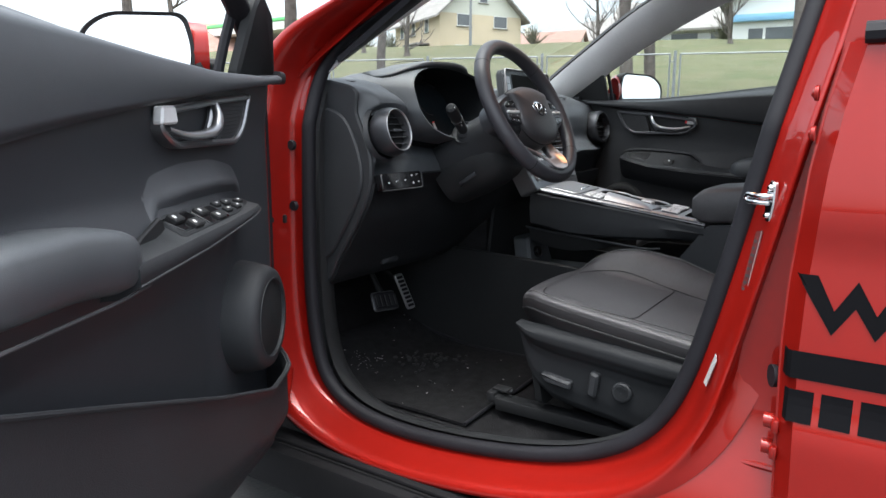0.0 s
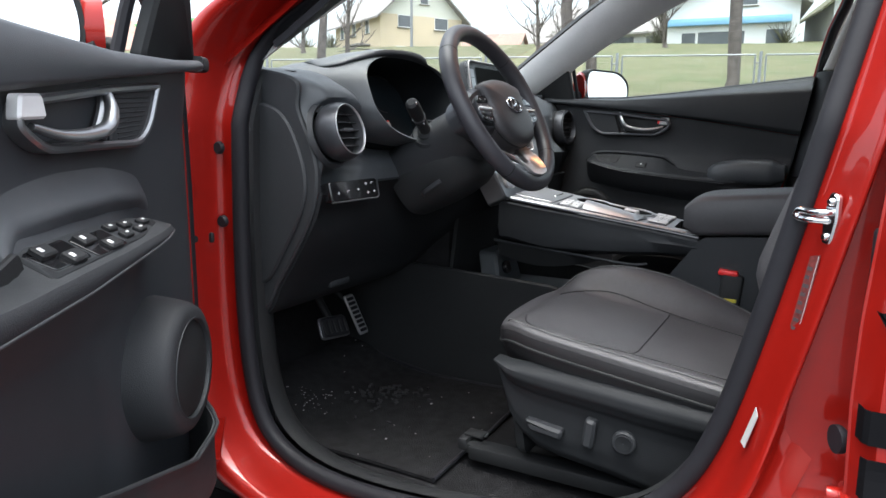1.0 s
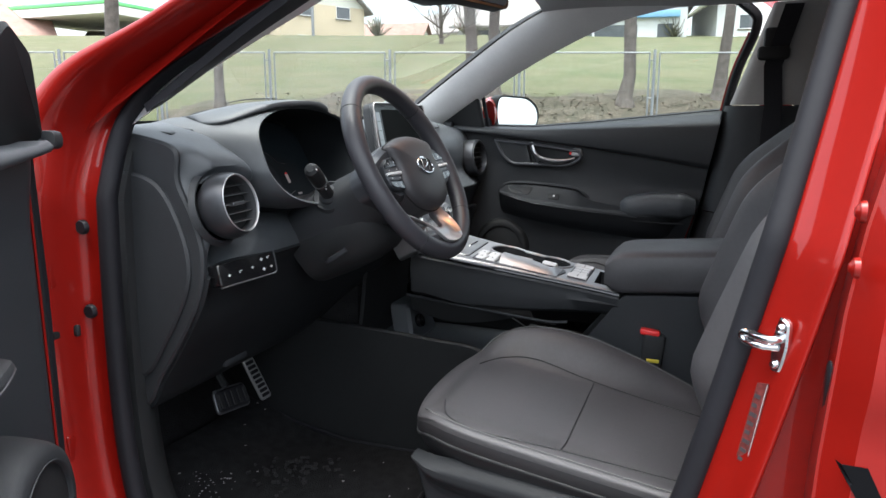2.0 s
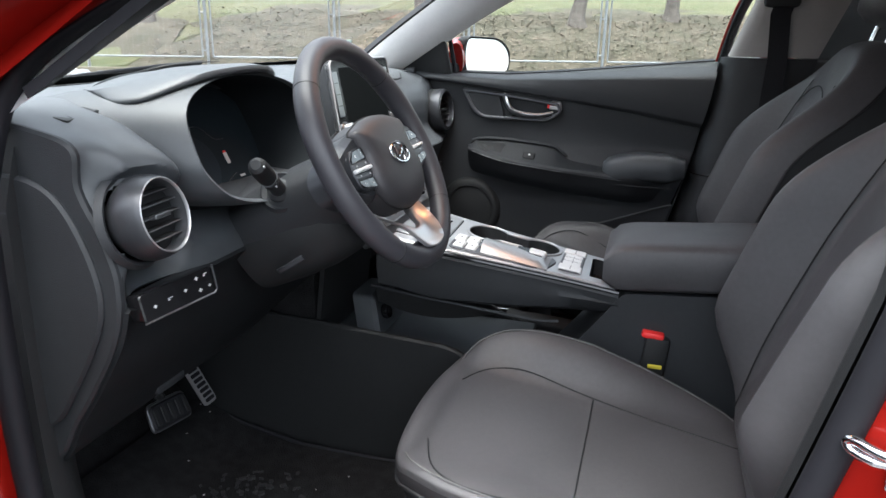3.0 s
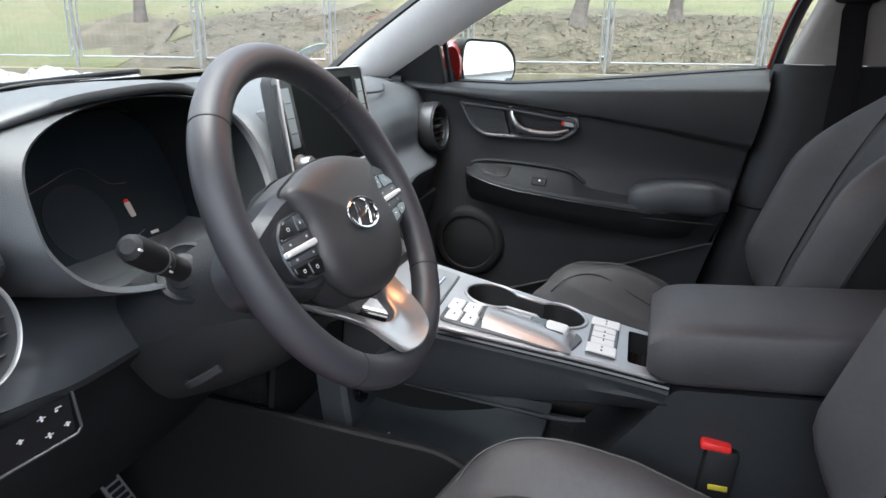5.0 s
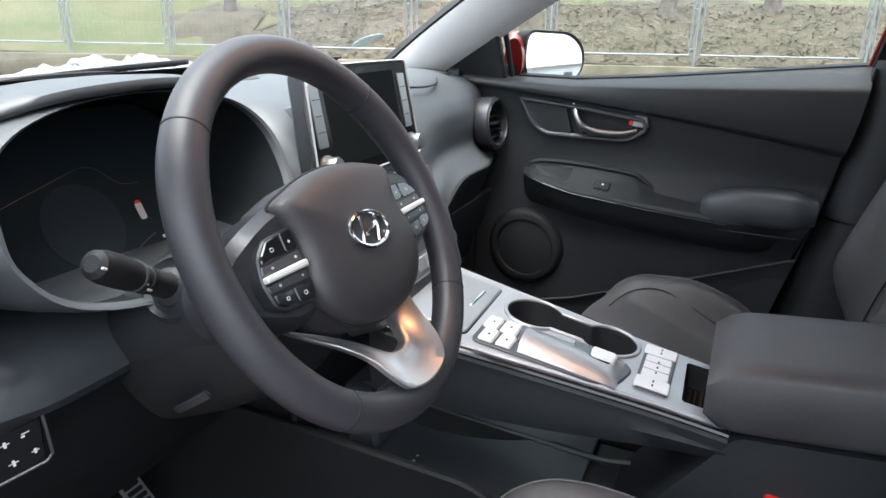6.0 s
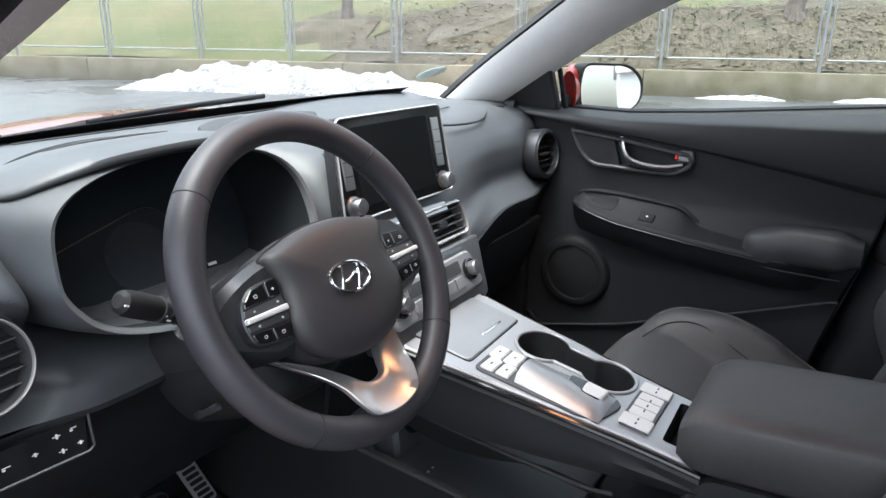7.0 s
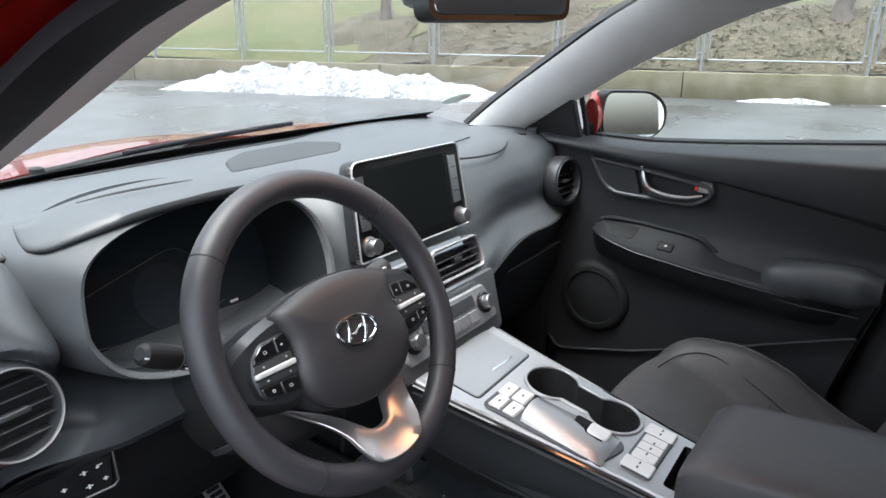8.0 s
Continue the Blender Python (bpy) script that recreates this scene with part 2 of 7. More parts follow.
def slab(outline, w0, w1, place, bevel=0.002, hollow=0.0, dome=0.0):
    """A plate of a 2D outline between depths w0 and w1; place maps (u, v, w) to a point. hollow: a frame of that width."""
    outline = [V((p[0], p[1])) for p in outline]
    inner = shrink(outline, bevel)
    k = 1 if w1 > w0 else -1
    if hollow:
        hole = shrink(outline, hollow)
        hole_in = shrink(outline, hollow - bevel)
        rings = [[place(p.x, p.y, w0) for p in outline], [place(p.x, p.y, w1 - k * bevel) for p in outline], [place(p.x, p.y, w1) for p in inner],
                 [place(p.x, p.y, w1) for p in hole_in], [place(p.x, p.y, w1 - k * bevel) for p in hole], [place(p.x, p.y, w0) for p in hole]]
        return loft(rings, True, False, True)
    rings = [[place(p.x, p.y, w0) for p in outline], [place(p.x, p.y, w1 - k * bevel) for p in outline], [place(p.x, p.y, w1) for p in inner]]
    if dome:
        c = sum((V(p) for p in inner), V((0, 0))) / len(inner)
        for f in (0.75, 0.45, 0.15):
            rings.append([place(*(c + (p - c) * f), w1 + k * dome * (1 - f * f)) for p in inner])
    return loft(rings)


def lathe(profile, place, n=32, cap=True):
    """Turn a profile of (radius, height) about the local third axis."""
    return loft([[place(r * math.cos(2 * math.pi * k / n), r * math.sin(2 * math.pi * k / n), h) for k in range(n)] for r, h in profile], cap=cap)


def frame_map(origin, ux, uy):
    """place() for a plane: origin, the two unit directions; the third points to their cross product."""
    o, a, b = V(origin), V(ux).normalized(), V(uy).normalized()
    c = a.cross(b)
    return lambda u, v, w=0.0: o + u * a + v * b + w * c


def grid(fn, nu, nv, thick=0.0):
    bm = bmesh.new()
    vs = [[bm.verts.new(fn(i / nu, j / nv)) for j in range(nv + 1)] for i in range(nu + 1)]
    for i in range(nu):
        for j in range(nv):
            bm.faces.new((vs[i][j], vs[i + 1][j], vs[i + 1][j + 1], vs[i][j + 1]))
    if thick:
        bmesh.ops.recalc_face_normals(bm, faces=bm.faces[:])
        bmesh.ops.solidify(bm, geom=bm.faces[:], thickness=thick)
    return bm


def sections(xs, profiles, nx=40, npf=5, axis_x=True):
    """A sheet through profiles of (y, z) that stand at the places xs."""
    dense = [spline([V((0, *p)) for p in pf], npf) for pf in profiles]
    rows = []
    for k in range(len(dense[0])):
        rows.append(spline([V((x, d[k].y, d[k].z)) for x, d in zip(xs, dense)], max(1, nx // (len(xs) - 1))))
    return loft([list(r) for r in zip(*rows)], closed=False, cap=False)


def solid(bm, t):
    bmesh.ops.recalc_face_normals(bm, faces=bm.faces[:])
    bmesh.ops.solidify(bm, geom=bm.faces[:], thickness=t)
    return bm


def well(rings):
    """A sunken cup: open at the first ring, closed at the last."""
    bm = loft(rings, True, False)
    bm.verts.ensure_lookup_table()
    n = len(rings[0])
    bm.faces.new(bm.verts[-n:])
    return bm


def smoothstep(a, b, x):
    t = min(1, max(0, (x - a) / (b - a)))
    return t * t * (3 - 2 * t)


def lerp_table(table, x):
    """Smooth value from rows of (x, value)."""
    if x <= table[0][0]:
        return table[0][1]
    for (a, va), (b, vb) in zip(table, table[1:]):
        if x <= b:
            return va + (vb - va) * smoothstep(a, b, x)
    return table[-1][1]


def lin(table, x):
    t = sorted(table)
    return float(np.interp(x, [a for a, _ in t], [b for _, b in t]))


def bar(place, u0, v0, u1, v1, w=0.0004):
    return loft([[place(u, v, d) for u, v in ((u0, v0), (u1, v0), (u1, v1), (u0, v1))] for d in (-0.0005, w)])

# ---------- car body: door aperture, pillars, sill, roof ----------
APERTURE = [(.386, 1.045), (.378, 1.13), (.33, 1.20), (.15, 1.291), (-.05, 1.394), (-.25, 1.464), (-.45, 1.49), (-.60, 1.48), (-.668, 1.41), (-.645, 1.30),
            (-.62, 1.17), (-.585, 1.0), (-.55, .84), (-.508, .66), (-.465, .53), (-.38, .435), (-.216, .372), (.05, .337), (.235, .345), (.33, .39),
            (.378, .46), (.399, .62), (.396, .85)]


def side_x(z):
    return 0.755 - max(0, z - 1.02) * 0.29


def aperture_loop():
    pts = [V((p.x, p.y)) for p in spline(APERTURE, 10, True)]
    m = len(pts)
    for _ in range(40):
        pts = [(pts[i - 1] + 2 * pts[i] + pts[(i + 1) % m]) / 4 for i in range(m)]
    out = []
    for i, p in enumerate(pts):
        t = (pts[(i + 1) % m] - pts[i - 1]).normalized()
        nrm = V((-t.y, t.x))
        if nrm.dot(p - V((-.1, .9))) < 0:
            nrm = -nrm
        out.append((p, nrm))
    return out


LOOP = aperture_loop()


def ring_sweep(profile, mir=-1, squash=0.0, low_only=False, jamb=None):
    """Sweep a profile of (outward in the side's plane, outward in x) round the aperture."""
    rings = []
    fine = lambda pf: [(q.x, q.y) for q in spline([V(p) for p in pf], 3)] if len(pf) > 5 else pf
    profile, jamb = fine(profile), fine(jamb) if jamb else None
    loop = LOOP
    if low_only:
        k = next(i for i in range(len(LOOP)) if LOOP[i][0].y < 1.1 and LOOP[i][0].x < 0)
        loop = [q for q in LOOP[k:] + LOOP[:k] if q[0].y < 1.1]
    for p, nrm in loop:
        low = max(0, -nrm.y) ** 2 * squash + .64 * smoothstep(.0, .5, nrm.y) * smoothstep(1.06, 1.26, p.y)
        wj = smoothstep(.25, .90, -nrm.x) * smoothstep(.40, .72, p.y) if jamb else 0.0
        pro = [(a[0] + (b[0] - a[0]) * wj, a[1] + (b[1] - a[1]) * wj) for a, b in zip(profile, jamb)] if jamb else profile
        rings.append([V((mir * (side_x(p.y) + dx), p.x + nrm.x * o * (1 - low), p.y + nrm.y * o * (1 - low))) for o, dx in pro])
    return loft(rings, False, False, not low_only)


def build_body():
    body = thing("car_body", "glossy red compact car body with open door aperture", "car")
    part("aperture_frame", ring_sweep([(.005, -.012), (.004, -.004), (.004, .004), (.03, .008), (.042, .02), (.05, .05), (.062, .085), (.078, .10), (.10, .104), (.115, .10)], -1, 0.55, jamb=[(.005, -.012), (.004, -.004), (.004, .004), (.020, .018), (.036, .036), (.048, .052), (.055, .060), (.061, .055), (.066, .02), (.115, .012)]), RED, body, "glossy red door aperture frame")
    part("door_seal", ring_sweep([(.0, -.014), (-.010, -.012), (-.014, -.006), (-.016, .004), (-.010, .014), (.002, .017), (.011, .012), (.011, .0)]), RUBBER, body, "black rubber door seal")
    part("inner_sill_trim", ring_sweep([(-.010, -.024), (-.012, -.040), (-.004, -.065), (.012, -.09), (.03, -.10)], low_only=True), DEEP, body, "black inner aperture trim")
    # the same frame on the passenger side, seen from inside
    part("aperture_frame", ring_sweep([(.01, .035), (.03, .045), (.06, .085), (.10, .10)], 1), RED, body)
    # roof skin and headliner
    part("roof", solid(grid(lambda u, v: V((-.63 + 1.26 * u, .02 - 2.1 * v, 1.56 - .05 * (2 * u - 1) ** 2 - .03 * (1 - v) ** 6 - .05 * v ** 4)), 12, 16), 0.004), RED, body)
    part("headliner", solid(grid(lambda u, v: V((-.60 + 1.2 * u, .0 - 2.0 * v, 1.520 - .055 * (2 * u - 1) ** 4 - .015 * (1 - v) ** 6 - .05 * v ** 4)), 12, 16), 0.004), HEADLINE, body, "pale grey cloth headliner")
    # bonnet, wings, scuttle
    part("bonnet", solid(grid(lambda u, v: V(((-.74 + 1.48 * u) * (1 - .12 * v * v), .93 + .85 * v, 1.112 - .05 * (2 * u - 1) ** 4 - .20 * v ** 1.9 + .012 * math.cos(6 * (2 * u - 1)) * (1 - v))), 28, 16), 0.004), DULLED_WETRED, body, "wet red bonnet with its dull reflection in the colour")
    for mir in (-1, 1):
        part("front_wing", solid(grid(lambda u, v: V((mir * (.74 + .14 * math.sin(1.5 * v)), .50 + 1.25 * u, 1.06 - .15 * u ** 1.7 - .55 * v)), 14, 8), 0.004), RED, body)
    part("scuttle_panel", rbox((0, .90, 1.055), (1.44, .10, .03), .01), DEEP, body, "black scuttle panel below the windscreen")
    for x0, x1, y in ((-.55, .10, .885), (.05, .52, .875)):
        part("wiper", tube(spline([(x0, y + .035, 1.080), ((x0 + x1) / 2, y + .040, 1.094), (x1, y + .02, 1.096)], 8), .006, 8), DEEP, body, "black windscreen wiper")
    # black sill cladding
    part("sill_cladding", join(rbox((-.875, -.55, .235), (.07, 2.5, .10), .012), rbox((-.85, -.55, .29), (.05, 2.4, .012), .004), *[rbox((-.875 - .006 * k, -.55, .288 - .004 * k), (.006, 2.4, .012), .002) for k in (1, 3)]), CLAD, body, "black plastic sill cladding")
    part("underbody", rbox((0, -.3, .235), (1.62, 3.6, .10), .02), DEEP, body)
    part("floor_pan", rbox((0, -.2, .315), (1.46, 2.2, .04), .006), CARPET, body, "black carpeted floor")
    part("firewall", solid(grid(lambda u, v: V((-.72 + 1.44 * u, .62 + .22 * smoothstep(0, .6, v), .33 + .62 * v)), 6, 12), .01), CARPET, body)
    part("kick_panel", rbox((-.705, .66, .66), (.03, .54, .70), .01), HARD, body)
    part("kick_panel", rbox((.705, .60, .66), (.03, .62, .70), .01), HARD, body)
    # rear of the cabin
    part("tailgate_panel", rbox((0, -1.62, .75), (1.40, .06, .85), .02), HARD, body)
    part("rear_header", rbox((0, -1.80, 1.42), (1.14, .22, .05), .02), HEADLINE, body)
    # pillar trims, both sides
    for mir in (-1, 1):
        inner = [(.655, .535, 1.12), (.64, .43, 1.20), (.61, .27, 1.305), (.575, .10, 1.41), (.55, -.05, 1.475)]
        outer = [(.702, .40, 1.12), (.692, .285, 1.188), (.668, .115, 1.292), (.638, -.065, 1.380), (.60, -.225, 1.438)]
        if mir < 0:
            outer = [(.702, .40, 1.12), (.692, .285, 1.190), (.670, .115, 1.300), (.645, -.065, 1.400), (.605, -.225, 1.460)]
        if mir > 0:
            inner, outer = inner + [(.535, -.22, 1.505), (.525, -.42, 1.512)], outer + [(.575, -.40, 1.468), (.565, -.60, 1.478)]
        ia, oa = spline(inner, 8), spline(outer, 8)
        rings = []
        for i, (p, q) in enumerate(zip(ia, oa)):
            d = q - p
            ex = V((-1, -.3, -.6)) * .034 * smoothstep(2, 22, i) if mir < 0 else V((0, 0, 0))
            nrm = V((-1, -.45, .35)).normalized()
            rings.append([V((mir * w.x, w.y, w.z)) for w in (p, p + d * .2 + nrm * .014 + ex * .45, p + d * .5 + nrm * .021 + ex, p + d * .8 + nrm * .014 + ex * .95, q + ex * .4, q + V((.02, 0, -.01)))])
        part("windscreen_pillar_trim", loft(rings), TRIM, body, "pale grey plastic windscreen pillar trim")
        if mir < 0:
            strip = [[r[3].lerp(r[4], .80) + V((-.002, -.002, 0)), r[4] + V((-.006, -.005, -.002)), r[5] + V((-.014, -.004, -.004)), r[5] + V((-.012, .004, .008))] for r in rings[6:]]
            part("pillar_weather_strip", loft(strip), RUBBER, body, "black pillar weather strip")
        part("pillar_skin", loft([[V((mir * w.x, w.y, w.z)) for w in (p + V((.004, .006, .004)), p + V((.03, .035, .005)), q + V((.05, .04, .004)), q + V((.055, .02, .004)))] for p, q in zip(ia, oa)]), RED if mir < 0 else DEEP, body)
        if mir > 0:
            edge = [(.40, -.385), (.66, -.455), (.878, -.500), (1.17, -.545), (1.183, -.547), (1.32, -.594), (1.46, -.640)]
            def pillar(z0, z1, n, tuck, slim=0.0):
                out = []
                for z in np.linspace(z0, z1, n):
                    f, ix = lin(edge, z), lin([(.4, .668), (1.17, .668), (1.32, .640), (1.46, .602)], z) + tuck
                    out.append([V((x, y, z)) for x, y in ((ix + .12 - .07 * slim, f + .022 * (1 - slim)), (ix + .050 - .02 * slim, f + .008 * (1 - slim)), (ix + .020 - .005 * slim, f - .008 + .004 * slim), (ix + .004, f - .030 + .014 * slim), (ix, f - .070 + .03 * slim), (ix - .004, f - .130), (ix + .002, f - .195), (ix + .012, f - .215), (ix + .055, f - .215))])
                return out
            part("centre_pillar_lower_trim", loft(pillar(.42, .858, 8, 0)), HARD, body)
            part("centre_pillar_middle_trim", loft(pillar(.861, 1.180, 8, .003)), HARD, body)
            part("centre_pillar_upper_trim", loft(pillar(1.183, 1.46, 8, .005, 1.0)), SHADED_TRIM, body, "centre pillar trim with shade in its grey")
        else:
            dy = -.16
            bp = [[V((mir * x, y + dy, z)) for x, y, z in ring] for ring in (
                [(.665, -.44, .45), (.66, -.54, .45), (.66, -.66, .45), (.72, -.66, .45), (.73, -.45, .45)],
                [(.665, -.455, .70), (.655, -.55, .70), (.66, -.67, .70), (.72, -.67, .70), (.73, -.47, .70)],
                [(.675, -.49, .90), (.65, -.56, .90), (.66, -.70, .90), (.72, -.70, .90), (.735, -.50, .90)],
                [(.69, -.525, 1.17), (.655, -.575, 1.17), (.665, -.73, 1.17), (.72, -.73, 1.17), (.74, -.53, 1.17)])]
            part("centre_pillar_lower_trim", loft(bp), HARD, body)
            bq = [[V((mir * x, y + dy, z)) for x, y, z in ring] for ring in (
                [(.694, -.54, 1.17), (.668, -.59, 1.17), (.672, -.735, 1.17), (.72, -.735, 1.17), (.735, -.545, 1.17)],
                [(.665, -.585, 1.30), (.632, -.62, 1.30), (.636, -.755, 1.30), (.69, -.755, 1.30), (.70, -.585, 1.30)],
                [(.63, -.632, 1.46), (.59, -.665, 1.46), (.60, -.78, 1.46), (.66, -.78, 1.46), (.665, -.632, 1.46)])]
            part("centre_pillar_upper_trim", loft(bq), TRIM, body, "pale grey centre pillar trim")
    # right flank behind the front door
    part("rear_door_card", rbox((.715, -1.15, .78), (.05, .84, .80), .02), HARD, body)
    part("rear_quarter", rbox((.70, -1.66, .95), (.05, .25, 1.1), .03), TRIM, body)
    part("rear_quarter", rbox((-.74, -1.70, .80), (.10, .30, 1.0), .03), RED, body)
    yb = [(.26, -.20), (.30, -.28), (.36, -.36), (.45, -.46), (.55, -.535), (.70, -.58), (.90, -.625), (1.1, -.665), (1.2, -.685)]
    part("centre_pillar_skin", solid(grid(lambda u, v: (lambda z: V((-.785 - .075 * smoothstep(.62, .34, z) + .012 * u + .06 * max(0, z - 1.0), lin(yb, z) * (1 - u) - .76 * u, z)))(.26 + .94 * v), 6, 24), .003), RED, body, "red centre pillar skin")
    # outer body that closes the car
    nose = [[V((x * (1 - .06 * abs(k)), 1.76 + dy - .10 * x * x, z)) for x in np.linspace(-.80, .80, 17)] for k, dy, z in ((0, .0, .88), (0, .06, .80), (0, .10, .66), (0, .11, .48), (0, .07, .32), (0, .0, .24))]
    part("front_bumper", solid(loft(nose, False, False), .004), RED, body, "red front bumper")
    part("lower_grille", slab(rounded([(-.48, .34), (.48, .34), (.42, .50), (-.42, .50)], .05), 0, .02, lambda u, v, w: V((u, 1.868 - .10 * u * u + w, v)), .006), DEEP, body)
    tail = [[V((x * f, y - .10 * (1 - (x / .72) ** 2), z)) for x in np.linspace(-.74, .74, 15)] for f, y, z in ((.98, -2.02, .24), (1.02, -2.05, .50), (1.02, -2.03, .75), (.98, -1.98, 1.0), (.82, -1.86, 1.28), (.70, -1.80, 1.45))]
    part("tailgate", solid(loft(tail, False, False), .004), RED, body, "red tailgate")
    part("rear_side_panel", solid(grid(lambda u, v: V((.84 - .02 * u + .03 * math.sin(math.pi * v) - .05 * v * v, -.63 - 1.40 * u, .27 + .86 * v)), 10, 12), .004), RED, body)
    part("rear_side_glass", slab([(-.72, 1.13), (-1.60, 1.13), (-1.50, 1.44), (-.76, 1.44)], 0, .004, lambda u, v, w: V((.79 - .29 * (v - 1.12) + w, u, v)), .0005), PANE, body)
    for x in (-.80, .80):
        for y in (1.18, -1.40):
            ax = frame_map((x, y, .325), (0, 1, 0), (0, 0, 1))
            k = 1 if x > 0 else -1
            wh = part("wheel", lathe([(.20, -.10 * k), (.21, .085 * k), (.19, .09 * k)], ax, 32), ZINC, body, "grey alloy wheel")
            part("tyre", lathe([(.205, -.10), (.30, -.105), (.325, -.07), (.325, .07), (.30, .105), (.205, .10)], ax, 40, False), RUBBER, wh)
    # bolts, check strap and catch on the jambs
    for z in (.972, .831):
        part("rubber_plug", lathe([(.0, .004), (.010, .004), (.012, .001), (.012, -.004)], frame_map((-.776, .425, z), (0, -.6, 0), (0, 0, 1)), 16), RUBBER, body, "black rubber plug on the red jamb")
    for z in (.90, .60):
        part("hinge", join(rbox((-.80, .462, z), (.05, .03, .05), .006), rbox((-.80, .47, z), (.02, .02, .09), .006)), RED, body)
    part("check_strap", join(rbox((-.83, .455, .80), (.10, .010, .014), .003), rbox((-.79, .447, .80), (.010, .02, .020), .004)), DEEP, body)
    st = frame_map((-.792, -.598, .91), (-.75, -.66, 0), (0, 0, 1))
    striker = part("striker", join(slab(rounded([(-.008, -.034), (.006, -.034), (.013, -.004), (.013, .026), (-.001, .030), (-.009, .0)], .006), -.002, .004, st, .002)), CHROME, body, "chrome door striker")
    part("striker_loop", tube(spline([st(.004, .005, .002), st(.000, .005, .014), st(-.012, .005, .0175), st(-.030, .005, .0175), st(-.036, .000, .0175), st(-.030, -.005, .0175), st(-.012, -.005, .016), st(.000, -.005, .003)], 5), .0046, 10), CHROME, striker)
    for v in (-.024, .018):
        part("striker_bolt", lathe([(.0, .0065), (.003, .0065), (.0045, .005), (.005, .002)], lambda a, b, c: st(.002 + .1 * v + a, v + b, c + .002), 12), CHROME, striker)
    # pale patch and printed label on the red jamb
    s1 = frame_map((-.7905, -.530, .627), (-.75, -.66, 0), (.1, -.28, 1))
    part("jamb_pale_patch", slab([(-.004, -.022), (.006, -.026), (.006, .020), (-.003, .030)], 0, .0012, s1, .0002), PALEGREY, body, "pale slanted patch on the jamb", smooth=False)
    s2 = frame_map((-.791, -.578, .808), (-.75, -.66, 0), (.02, -.15, 1))
    lab = part("jamb_label", slab([(-.009, -.052), (.008, -.056), (.008, .056), (-.007, .052)], 0, .0012, s2, .0002), FOIL, body, "small printed label on the jamb", smooth=False)
    part("print_bar", bar(s2, .0066, -.052, .0076, .054, .0016), PALEGREY, lab, smooth=False)
    for k in range(8):
        part("print_bar", bar(s2, -.006, -.042 + .011 * k, .001 + .0016 * (k % 3), -.0375 + .011 * k, .0016), DULL, lab, smooth=False)
    return body


build_body()


REAR_EDGE = [(.27, -.655), (.48, -.645), (.708, -.638), (.80, -.640), (.962, -.652), (1.04, -.663), (1.13, -.682)]


